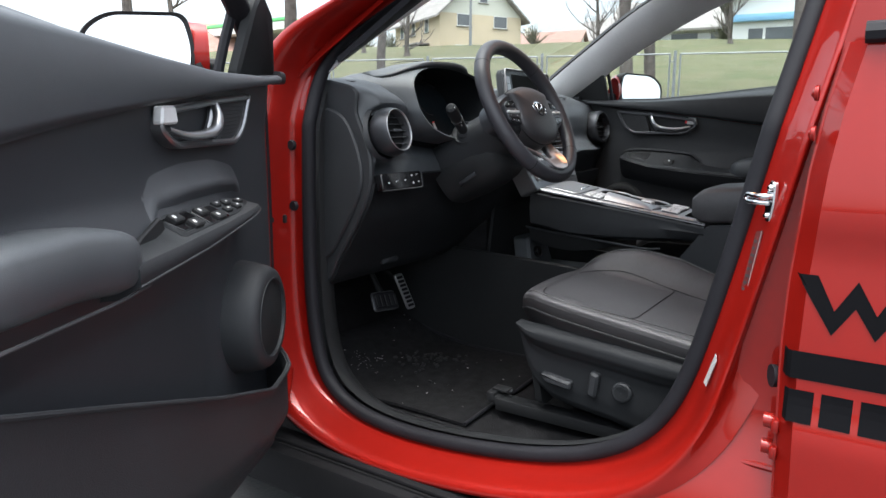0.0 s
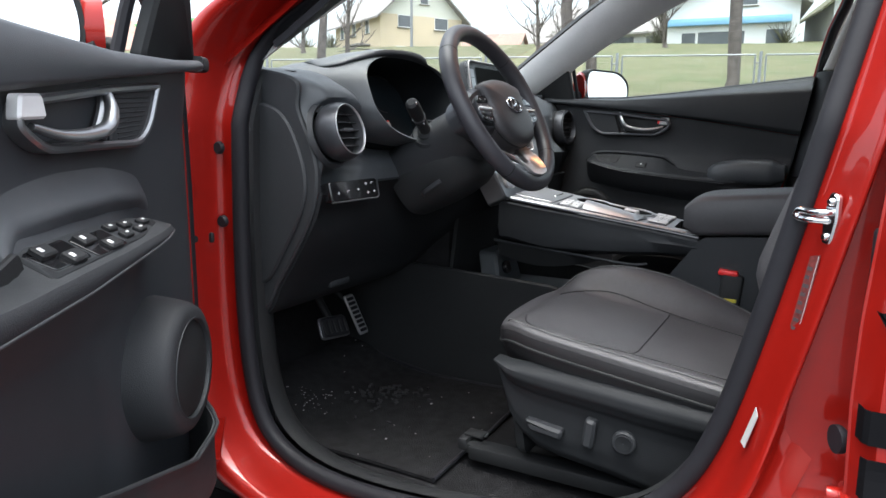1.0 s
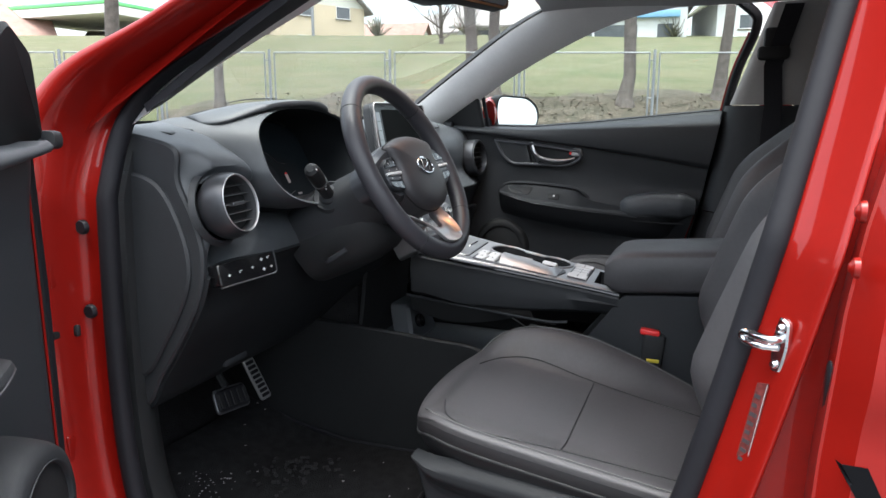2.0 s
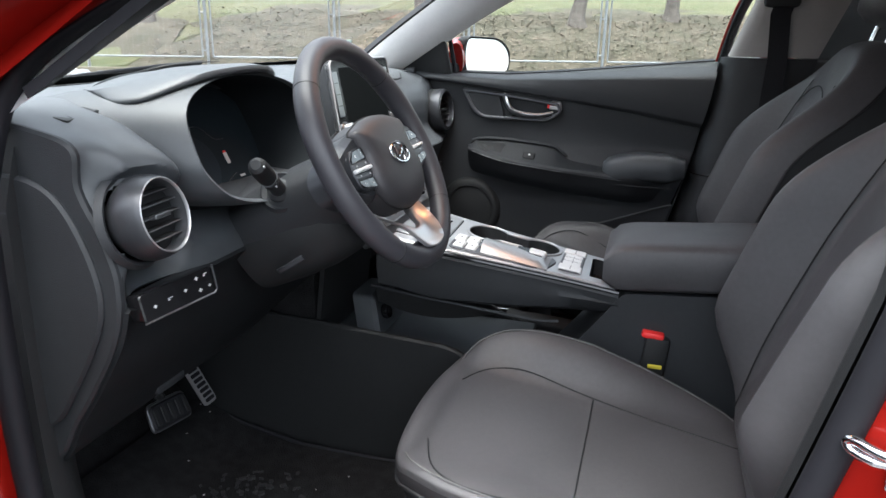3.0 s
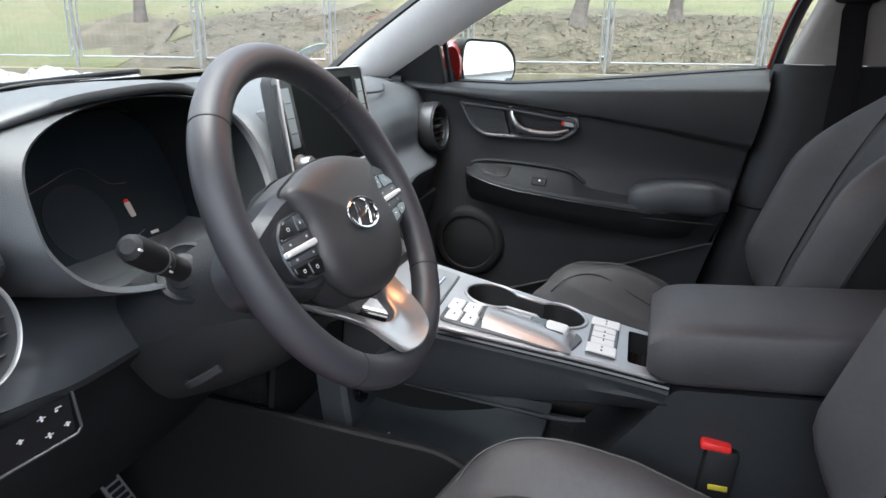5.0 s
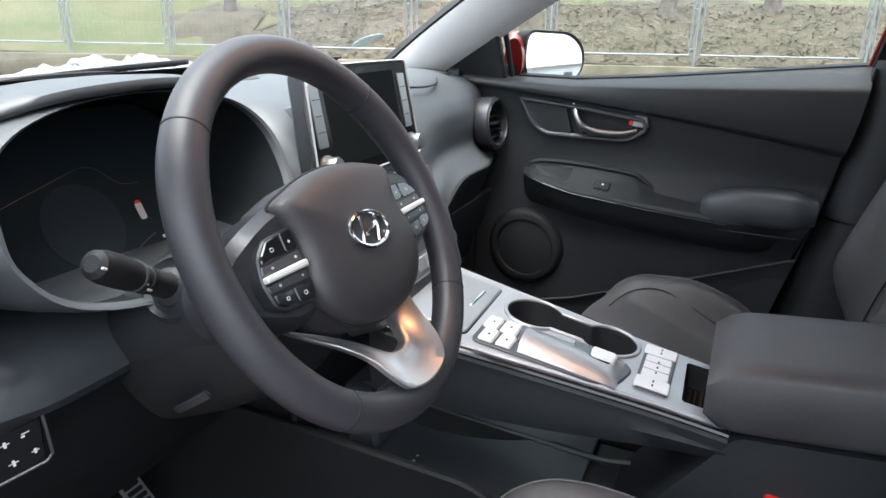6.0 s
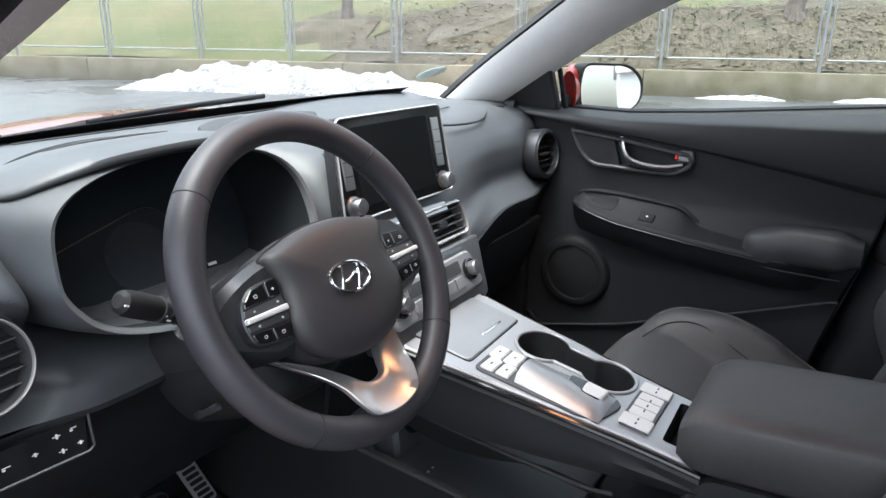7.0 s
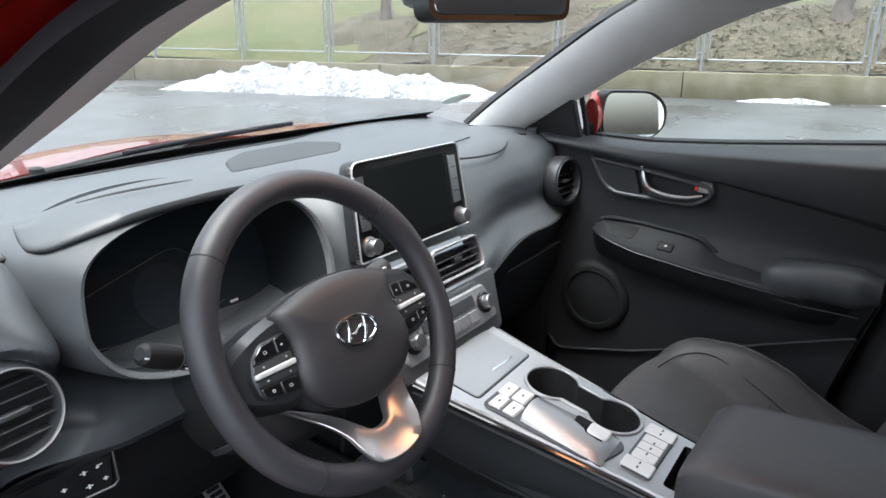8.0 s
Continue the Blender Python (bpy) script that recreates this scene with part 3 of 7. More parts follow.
def build_rear_door():
    d = thing("rear_door", "closed red rear door with black lettering and bar", "car door")

    def skin(u, v):
        z = .27 + .86 * v
        y = lin(REAR_EDGE, z) * (1 - u) - 1.62 * u
        edge = smoothstep(0, .014, u)
        return V((-.862 - .026 * edge - .014 * math.sin(math.pi * v) * edge + .05 * v * v + .012 * smoothstep(.36, .44, v) * edge - .012 * smoothstep(.66, .74, v) * edge, y, z))
    part("outer_skin", solid(grid(skin, 40, 40), .006), RED, d, "glossy red door skin")
    part("front_flange", solid(grid(lambda u, v: skin(0, v) + V((.09 * u, -.004 * u, 0)), 4, 30), .003), RED, d)
    for z in (1.062, 1.008):
        part("hinge_bolt", lathe([(.0, -.007), (.004, -.007), (.006, -.005), (.010, -.003), (.011, .002)], frame_map((-.845, -.652, z), (1, 0, 0), (0, 0, 1)), 12), RED, d)
    for z in (.586, .545):
        part("hinge", join(rbox((-.842, -.640, z), (.05, .012, .022), .005), lathe([(.0, .012), (.008, .012), (.011, .004), (.011, -.01)], frame_map((-.842, -.632, z), (1, 0, 0), (0, 0, 1)), 10)), RED, d)
    part("rubber_plug", lathe([(.0, .006), (.014, .005), (.017, .001), (.017, -.006)], frame_map((-.830, -.630, .652), (.9, .45, 0), (0, 0, 1)), 16), RUBBER, d)
    part("pressed_ridge", tube([(-.800, -.535, .492), (-.806, -.585, .494), (-.812, -.640, .496)], .006, 8), RED, d)
    part("wiring_gaiter", join(tube([(-.815, -.652, .840 - .006 * k) for k in range(18)], [.011 if k % 2 else .0085 for k in range(18)], 10), rbox((-.815, -.652, .872), (.026, .020, .062), .006)), RUBBER, d, "black ribbed wiring gaiter")
    part("window_trim", tube([skin(.02, 1.0) + V((-.006, 0, .008)), skin(.5, 1.0) + V((-.006, 0, .010)), skin(1, 1.0) + V((-.006, 0, .008))], .014, 8), RUBBER, d)
    part("window_glass", slab([(-.76, 1.12), (-1.58, 1.12), (-1.45, 1.44), (-.80, 1.44)], 0, .004, lambda u, v, w: V((-.80 + .29 * (v - 1.12) + w, u, v)), .0005), PANE, d)

    # lettering stands on the skin
    def on(y, z, w=.0015):
        v = (z - .27) / .86
        e = lin(REAR_EDGE, z)
        u = (e - y) / (e + 1.62)
        return skin(max(.003, u), v) + V((-w, 0, 0))

    def sign(name, pts, label="", nu=6, nv=4):
        a, b, c, e = (V((*p, 0)) for p in pts)
        bm = grid(lambda u, v: (lambda q: on(q.x, q.y))((a.lerp(b, u)).lerp(e.lerp(c, u), v)), nu, nv)
        return part(name, solid(bm, .0006), BLACKFILM, d, label, smooth=False)
    y0, z0, h = -.650, .738, .080
    wl = .150
    for quad in ([(0, 1), (.18, 1), (.335, .42), (.33, 0)], [(.33, 0), (.335, .42), (.5, .96), (.5, .5)], [(.5, .5), (.5, .96), (.665, .42), (.67, 0)], [(.67, 0), (.665, .42), (.82, 1), (1, 1)]):
        sign("letter_stroke", [(y0 - wl * a, z0 + h * b) for a, b in quad])
    sign("letter_bar", [(-.643, .671), (-1.0, .671), (-1.0, .710), (-.643, .710)], "long black bar", 60, 4)
    for k in range(4):
        y = -.649 - .047 * k
        sign("number_bar", [(y, .610), (y - .038, .610), (y - .038, .655), (y, .655)])
    return d


build_rear_door()

# ---------- windscreen and side glass ----------


def build_windscreen():
    w = thing("windscreen", "clear laminated windscreen with a black edge", "windscreen")

    def surf(u, v):
        k = 2 * u - 1
        return V((k * (.70 - .13 * v), .885 - .06 * k * k - (.90 - .03 * k * k) * v, 1.085 + .405 * v - .02 * v * (1 - v) - .012 * k * k))
    g = part("glass", grid(surf, 20, 16), DUSTY, w)
    g.visible_shadow = False
    part("black_edge", solid(grid(lambda u, v: surf(u, (.136 + .05 * max(0, 2 * u - 1) ** 2) * v) + V((0, -.002, .001)), 24, 4), .001), DEEP, w, "black printed lower edge")
    st = surf(1.0, .285)
    a = (surf(.99, .285) - surf(.94, .285)).normalized()
    b = (surf(1.0, .32) - st).normalized()
    part("round_sticker", slab([V((.042 * math.cos(k * math.pi / 12), .042 * math.sin(k * math.pi / 12))) for k in range(24)], -.004, -.003, frame_map(st, a, b), .0002), STICKER, w, "round green sticker", smooth=False)
    return w


build_windscreen()


def build_wiper():
    w = thing("wiper", "black wiper lying at the foot of the windscreen", "wiper")
    arm = spline([(-.30, .885, 1.110), (-.10, .868, 1.124), (.12, .845, 1.135), (.26, .818, 1.141)], 8)
    part("arm", tube(arm, .006, 8, flat=.6), DEEP, w)
    part("blade", tube([p + V((.02, -.012, .004)) for p in arm[6:]], .005, 8, flat=1.4), RUBBER, w, "black rubber wiper blade")
    part("pivot_cap", lathe([(.014, 0), (.013, .010), (.006, .013), (0, .0135)], frame_map((-.30, .885, 1.108), (1, 0, 0), (0, 1, 0)), 20), DEEP, w)


build_wiper()


def build_rear_view_mirror():
    r = thing("rear_view_mirror", "black interior rear view mirror hanging from the windscreen", "mirror")
    mp = frame_map((-.05, .02, 1.428), (1, -.30, 0), (.03, .12, 1))
    part("housing", slab(rounded([(-.13, -.036), (.12, -.036), (.128, .036), (-.122, .036)], .02, 5), .022, -.022, mp, .010), DEEP, r)
    part("mirror_glass", slab(rounded([(-.122, -.030), (.113, -.030), (.120, .030), (-.115, .030)], .017, 5), .021, .0235, mp, .001), MIRROR, r)
    part("stem", tube(spline([(-.045, .045, 1.43), (-.02, .10, 1.445), (-.01, .15, 1.435)], 6), .012, 10), DEEP, r)
    part("sensor_cover", rbox((-.01, .13, 1.425), (.10, .10, .03), .012), DEEP, r)


build_rear_view_mirror()


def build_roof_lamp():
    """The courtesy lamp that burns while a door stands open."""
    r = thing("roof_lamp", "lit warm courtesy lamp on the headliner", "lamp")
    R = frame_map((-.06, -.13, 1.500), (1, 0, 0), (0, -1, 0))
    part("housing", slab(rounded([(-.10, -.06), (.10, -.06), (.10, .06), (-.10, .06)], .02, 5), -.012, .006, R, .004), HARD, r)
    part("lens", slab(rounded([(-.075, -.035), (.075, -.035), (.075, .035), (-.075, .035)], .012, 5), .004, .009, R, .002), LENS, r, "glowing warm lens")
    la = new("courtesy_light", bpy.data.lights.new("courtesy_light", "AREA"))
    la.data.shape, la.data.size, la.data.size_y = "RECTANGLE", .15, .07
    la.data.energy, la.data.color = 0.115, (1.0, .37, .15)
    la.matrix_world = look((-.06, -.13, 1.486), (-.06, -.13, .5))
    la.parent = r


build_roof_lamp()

# ---------- front doors ----------
BELT = [(.15, 1.118), (.30, 1.114), (.48, 1.112), (.66, 1.126), (.80, 1.140), (.96, 1.156), (1.12, 1.172)]
CREASE = [(.15, 1.106), (.21, 1.100), (.36, 1.083), (.50, 1.068), (.70, 1.043), (.87, 1.018), (1.0, .995), (1.14, .975)]
BOTTOM = [(.15, .56), (.17, .45), (.20, .385), (.30, .375), (.60, .375), (.90, .40), (1.06, .46), (1.12, .52)]


def build_door(name, at, turn, mir, label):
    d = thing(name, label, "car door", "front doors", at)
    d.rotation_euler = (0, 0, radians(turn))

    def P(s, z, n):
        return V((mir * n, -s, z))

    # the panel's edge at the hinges, and its sloping rear edge
    S0 = .135 if mir > 0 else .17
    rear_edge = [(.40, .90), (.66, .968), (.866, 1.023), (1.037, 1.049), (1.18, 1.076)]

    def card(s, z):
        belt, cr, bot = lin(BELT, s), lin(CREASE, s), lin(BOTTOM, s)
        n = .060
        if z > cr:
            k = (z - cr) / max(.02, belt - cr)
            n = .088 - .012 * k + .010 * math.sin(math.pi * min(1, k)) - .065 * smoothstep(.74, 1.0, k) ** 1.3
            n -= .012 * (1 - smoothstep(0, .12, k)) ** 2
        else:
            n = .062 - .010 * smoothstep(0, .10, cr - z) + .012 * smoothstep(.04, .20, cr - z) * smoothstep(.35, .6, s)
            n += .022 * smoothstep(.925, .86, z) * smoothstep(.38, .50, s)
            n -= .030 * smoothstep(.84, .74, z) * smoothstep(.38, .55, s)
        n -= .05 * (1 - smoothstep(S0, S0 + .08, s)) + (.03 * smoothstep(1.06, 1.12, s) if mir > 0 else 0)
        n -= .02 * (1 - smoothstep(bot, bot + .03, z))
        return n
    def card_at(u, v):
        end = 1.12 if mir > 0 else lin(rear_edge, .40 + .60 * v / .6 if v < .6 else 1.0 + .165 * (v - .6) / .4)
        s = S0 + (end - S0) * u
        b, c, t = lin(BOTTOM, s), lin(CREASE, s), lin(BELT, s)
        if v < .6:
            z = b + (c - .0015 - b) * (v / .6) ** .9
        else:
            z = c + .0015 + (t - c - .0015) * ((v - .6) / .4) ** 1.4 if v > .601 else c + .0002
        return P(s, z, card(s, z))
    # the passenger's panels take darker HARD, their shade put into the colour
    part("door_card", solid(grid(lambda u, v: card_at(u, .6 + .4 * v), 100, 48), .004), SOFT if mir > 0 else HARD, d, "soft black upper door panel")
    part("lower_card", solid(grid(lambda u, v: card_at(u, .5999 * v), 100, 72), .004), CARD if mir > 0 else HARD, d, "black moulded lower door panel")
    part("belt_end", slab(rounded([(-.02, -.014), (.02, -.014), (.02, .012), (-.02, .012)], .01), 0, .03, lambda u, v, w: P(S0 + .028 - w, 1.116 + v, .055 + u), .004), HARD, d)
    # skin and edges
    part("outer_skin", solid(grid(lambda u, v: P(.06 + 1.06 * u, .33 + .745 * v + .05 * u * v, -.085 - .03 * math.sin(math.pi * v) + .03 * v * v), 20, 20), .003), RED, d, "glossy red outer skin")
    part("weatherstrip", tube([P(s, lin(BELT, s) - .022, -.030) for s in np.linspace(.18, 1.12, 24)], .022, 8, flat=1.6), RUBBER, d)
    part("inner_frame", join(solid(grid(lambda u, v: P(.08 + .09 * u, .36 + .76 * v, -.08 + .115 * u), 6, 20), .003),
                             solid(grid(lambda u, v: P(.08 + 1.04 * u, lin(BOTTOM, .17 + .95 * u) - .02 * (1 - v) - .0, -.09 + .14 * v), 24, 4), .003),
                             solid(grid(lambda u, v: P(1.12 + .02 * u, .50 + .66 * v, -.08 + .13 * (1 - u)), 3, 10), .003)), RED, d, "red inner door frame")
    part("door_seal", tube([P(s, z, .02) for s, z in ((.135, 1.12), (.13, .9), (.135, .6), (.15, .42), (.20, .35), (.5, .34), (.9, .365), (1.09, .44), (1.14, .6), (1.14, 1.1))], .010, 8), RUBBER, d)
    # window frame and sail panel
    SR = .338 if mir > 0 else .312
    up = [(.19, 1.115), (.235, 1.175), (.43, 1.275), (.62, 1.365), (.82, 1.435), (1.02, 1.462), (1.12, 1.455), (1.165, 1.40), (1.15, 1.28), (1.12, 1.15)]
    if mir < 0:
        up[-4:] = [(1.13, 1.450), (1.147, 1.40), (1.112, 1.27), (1.094, 1.18), (1.082, 1.11)]
    lift = .0 if mir > 0 else .045
    fr = spline([P(s, z + lift * smoothstep(.2, .4, s) * (1 - smoothstep(1.1, 1.13, s)), .02 + .29 * max(0, z - 1.1) - lift * .5) for s, z in up], 6)
    part("window_frame", tube(fr, .022 if mir > 0 else .016, 10, flat=.7), RUBBER, d, "black window frame")
    if mir < 0:
        part("frame_edge", tube([p + V((0, .013, .004)) + V((.004, 0, 0)) for p in fr[-18:]], .005, 8), RED, d, "red edge of the window frame")
    part("sail_panel", slab(rounded([(.14, 1.105), (SR, 1.105), (SR - .020, 1.238), (SR - .043, 1.262), (.225, 1.23)], .015), 0, .022, lambda u, v, w: P(u, v, .03 + .26 * (v - 1.1) + w), .006), DEEP, d, "black triangular sail panel")
    part("glass_run", tube([P(SR + .006, 1.10, .015), P(SR - .004, 1.17, .03), P(SR - .017, 1.28, .06)], .010 if mir > 0 else .007, 8), RUBBER, d)
    if mir < 0:
        gl = part("window_glass", slab([(.345, 1.11), (1.10, 1.14), (1.13, 1.46), (.84, 1.47), (.335, 1.30)], 0, .003, lambda u, v, w: P(u, v, .012 + .29 * max(0, v - 1.1) + w), .0003), GLASS, d, "clear side window")
        gl.visible_shadow = False
    # handle recess
    bez = rounded([(.352, 1.074), (.392, 1.008), (.43, .985), (.655, .983), (.700, 1.012), (.690, 1.040), (.50, 1.062)], [.012, .03, .02, .03, .02, .012, .02], 4)
    bp = lambda u, v, w: P(.335 + .965 * (u - .352) if mir > 0 else .352 + .88 * (u - .352), v, .066 + w)
    bz = part("handle_bezel", slab(bez, -.02, .012, bp, .003, hollow=.010), LEVER if mir > 0 else DULL, d, "grey metallic handle bezel")
    part("recess_back", slab(shrink(bez, .008), -.03, -.010, bp, .001), DEEP, bz)
    grille = rounded([(.366, 1.066), (.400, 1.008), (.434, .994), (.505, .992), (.485, 1.054)], .006, 3)
    part("speaker_plate", slab(grille, -.01, .005, bp, .002), HARD, bz)
    for k in range(9):
        t = k / 8
        part("rib", tube([bp(.385 + .035 * t, 1.052 - .05 * t, .0055), bp(.485, 1.047 - .05 * t, .0055)], .0007, 5), DEEP, bz)
    lever = spline([bp(.506, 1.058, .004), bp(.516, 1.034, .016), bp(.538, 1.012, .020), bp(.580, 1.003, .018), bp(.63, 1.003, .014), bp(.672, 1.012, .008)], 6)
    part("handle_lever", tube(lever, [.005 + .0045 * math.sin(math.pi * k / (len(lever) - 1)) for k in range(len(lever))], 10, flat=.75), LEVER, bz, "satin metal door lever")
    part("lever_shank", tube(spline([bp(.498, 1.060, 0), bp(.515, 1.03, .006), bp(.535, 1.0, .006)], 5), .010, 8, flat=.5), LEVER, bz)
    tx = .650 if mir > 0 else .655
    part("lock_tab", slab(rounded([(tx, 1.020), (.700, 1.018), (.694, 1.044), (tx + .006, 1.046)], .006), .0, .014 if mir > 0 else .008, bp, .003), PALE if mir > 0 else SILVER, bz, "pale lock tab")
    if mir < 0:
        part("lock_mark", slab(rounded([(.650, 1.024), (.657, 1.024), (.659, 1.042), (.652, 1.042)], .001), .0, .009, bp, .0005), BUCKLE, bz, "red lock mark")
    # ledge with the pull recess and the switches: a sloping top, a rounded nose, a trim line below
    if mir > 0:
        zi_t = [(.375, .872), (.40, .886), (.45, .893), (.55, .895), (.68, .892), (.72, .870), (.845, .864)]
        zo_t = [(.375, .866), (.40, .880), (.43, .882), (.50, .876), (.56, .871), (.753, .861), (.845, .858)]
        zl_t = [(.375, .862), (.42, .872), (.487, .861), (.65, .842), (.845, .829)]
    else:
        zi_t = [(.385, .902), (.40, .918), (.488, .922), (.62, .912), (.65, .902), (.684, .880), (.784, .866), (.845, .862)]
        zo_t = [(.385, .896), (.41, .898), (.505, .878), (.671, .861), (.80, .853), (.845, .850)]
        zl_t = [(.385, .890), (.41, .886), (.505, .864), (.671, .847), (.80, .838), (.845, .835)]

    def pod_out(s):
        k = (s - .375) / .47
        return .074 + .050 * math.sqrt(max(0, 1 - (1 - min(1, max(0, k) / .20)) ** 2)) + .010 * k - (.048 * smoothstep(.86, .99, s) if mir < 0 else 0)

    def ledge(s, n, lift=0.0):
        """A point of the sloping top at a distance n from the door's plane."""
        zi, zo, d0 = lin(zi_t, s), lin(zo_t, s), pod_out(s) - .010
        if d0 < .080:
            return P(s, zi + lift, n)
        k = (n - .075) / (d0 - .075)
        sl = V((d0 - .075, zo - zi)).normalized()
        return P(s, zi + (zo - zi) * k + lift * sl.x, n - lift * sl.y)
    prof = []
    for s in [.375, .378, .383, .39, .40, .415, .435] + list(np.linspace(.46, .845 if mir > 0 else .985, 30)):
        zi, zo, zl, dp = lin(zi_t, s), lin(zo_t, s), lin(zl_t, s), pod_out(s)
        low = [(dp - .030, zl - .016), (.045, zl - .024)] if mir > 0 else [(dp - .016, zl - .026), (dp - .034, zl - .052), (.045, zl - .085)]
        prof.append([P(s, z, n) for n, z in [(.045, zi), (.075, zi), (dp - .010, zo), (dp - .004, zo - .0015), (dp, zo - .008), (dp, zl + .004), (dp - .004, zl - .002)] + low])
    pod = part("switch_pod", loft(prof), HARD, d, "black pull ledge with window switches")
    part("pod_trim", tube([P(s, lin(zl_t, s) + .001, pod_out(s) - .0006) for s in np.linspace(.385, .845, 30)], .0017 if mir > 0 else .0011, 6), DULL, pod, "thin grey trim line")
    if mir > 0:
        pl8 = part("switch_plate", slab(rounded([(.405, .080), (.43, .078), (.695, .078), (.70, .118), (.50, .114), (.43, .098)], .008), -.004, .0010, lambda u, v, w: ledge(u, v, w), .001), COARSE, pod, "black switch plate")
        # flat black plates paint the shade of the switch wells
        for s, n in ((.655, .088), (.580, .092)):
            part("switch_well_shade", slab(rounded([(s - .034, n - .010), (s + .034, n - .010), (s + .028, n + .022), (s - .038, n + .022)], .004), -.002, .0016, ledge, .0006), GLOSS, pl8)
        for s, n in ((.668, .087), (.642, .104), (.594, .089), (.568, .106)):
            sw = part("window_switch", slab(rounded([(s - .013, n - .008), (s + .013, n - .008), (s + .013, n + .008), (s - .013, n + .008)], .003), 0, .0068, ledge, .002), DEEP, pl8, "black window switch")
            part("switch_mark", slab(rounded([(s + .004, n - .003), (s + .010, n - .003), (s + .010, n + .003), (s + .004, n + .003)], .001), .006, .0073, ledge, .0003), PALE, pl8)
        for s, n in ((.528, .084), (.522, .101), (.496, .086), (.486, .101), (.455, .090)):
            sw = part("mirror_switch", slab(rounded([(s - .010, n - .006), (s + .010, n - .006), (s + .010, n + .006), (s - .010, n + .006)], .003), 0, .0052, ledge, .0015), DEEP, pl8)
            part("switch_mark", slab(rounded([(s - .003, n - .0015), (s + .003, n - .0015), (s + .003, n + .0015), (s - .003, n + .0015)], .0006), .005, .0056, ledge, .0002), PALE, pl8)
        lip_z = [(.34, .893), (.388, .914), (.48, .922), (.58, .921), (.677, .914), (.70, .896), (.72, .862)]

        def lip(u, v):
            s = .345 + .375 * u
            z = lin(lip_z, s)
            k = math.sin(math.pi * u) ** .6
            up, out = ((.060, -.005), (.040, .0), (.020, .007), (.008, .014), (.001, .0175), (-.005, .014), (-.013, .004), (-.022, -.004))[int(round(v * 7))]
            return P(s, z + up, card(s, z + up) + (out if out < 0 else out * k) - .004 * (1 - k))
        part("recess_brow", grid(lip, 48, 7), SOFT, d, "moulded brow over the switches", angle=70)
        # flat dark plate painted for the shaded hole ahead of the armrest
        part("grab_cup_shade", slab(rounded([(.690, .846), (.790, .850), (.765, .872), (.705, .896)], .01), 0, .006, lambda u, v, w: P(u, v, .083 + w), .002), DEEP, d)
    else:
        sw = part("window_switch", slab(rounded([(.556, .096), (.592, .096), (.590, .112), (.554, .112)], .004), 0, .004, ledge, .002), DEEP, pod)
        part("switch_mark", slab([(.572, .102), (.577, .102), (.577, .105), (.572, .105)], .005, .0064, ledge, .0002), PALE, sw)
        # flat dark plate paints the pull recess's shade on the ledge
        part("pull_cup_shade", slab(rounded([(.405, .082), (.500, .082), (.488, .108), (.430, .108)], .006), -.002, .0014, ledge, .0006), DEEP, pod)
        part("pull_lip", tube(spline([P(.392, .916, .070), P(.43, .926, .074), P(.52, .925, .075), P(.63, .915, .075), P(.662, .900, .074), P(.69, .878, .072)], 6), .0055, 8), HARD, d)
    if mir < 0:
        part("rear_edge_trim", solid(grid(lambda u, v: (lambda z: P(lin(rear_edge, z) + .003, z, .060 - .13 * u))(.40 + .765 * v), 3, 12), .004), COARSE, d)
    # armrest
    rings = []
    a_start, a_end = (.815, 1.10) if mir > 0 else (.79, 1.015)
    for s in np.linspace(a_start, a_end, 18):
        k = (s - a_start) / (a_end - a_start)
        f = min(1, math.sqrt(max(0, 1 - (1 - min(1, k / .25)) ** 2)) * .5 + .5) * (1 - .35 * smoothstep(.8, 1, k))
        ring = []
        for a in range(16):
            c, sn = math.cos(a * math.pi / 8), math.sin(a * math.pi / 8)
            ex = lambda q: math.copysign(abs(q) ** .6, q)
            ring.append(P(s, .860 + .014 * smoothstep(0, .5, k) + ex(sn) * .040 * f, .092 + ex(c) * .046 * f))
        rings.append(ring)
    part("armrest", loft(rings), SOFT, d, "padded black armrest")
    part("armrest_trim", tube([P(s, .822, .118 + .012 * smoothstep(.78, .9, s)) for s in np.linspace(.80, a_end - (.03 if mir < 0 else 0), 12)], .0022, 6), DULL if mir > 0 else HARD, d)
    # loudspeaker
    c, ax = V(P(.378 if mir > 0 else .388, .660 if mir > 0 else .70, .055 if mir > 0 else .012)), V((mir * 1.0, .05, .0)).normalized()
    sx = ax.cross(V((0, 0, 1))).normalized()
    fm = frame_map(c, sx, ax.cross(sx) * -1)
    sg = 1 if fm(0, 0, 1).x * mir > c.x * mir else -1
    # passenger's pod and rim are DEEP, darkened in colour for the shaded side
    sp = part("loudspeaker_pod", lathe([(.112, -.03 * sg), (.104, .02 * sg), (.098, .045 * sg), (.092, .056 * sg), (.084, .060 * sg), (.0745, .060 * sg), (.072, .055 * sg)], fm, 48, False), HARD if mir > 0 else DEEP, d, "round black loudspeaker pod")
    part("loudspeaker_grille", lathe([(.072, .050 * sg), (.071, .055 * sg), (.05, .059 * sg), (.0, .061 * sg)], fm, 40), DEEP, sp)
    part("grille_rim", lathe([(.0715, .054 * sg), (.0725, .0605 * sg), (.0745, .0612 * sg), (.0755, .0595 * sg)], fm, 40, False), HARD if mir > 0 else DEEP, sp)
    # map pocket: a wall that stands off the panel
    ptop = [(.235, .604), (.269, .585), (.305, .558), (.345, .541), (.415, .533), (.637, .606), (.90, .703), (1.10, .775)]

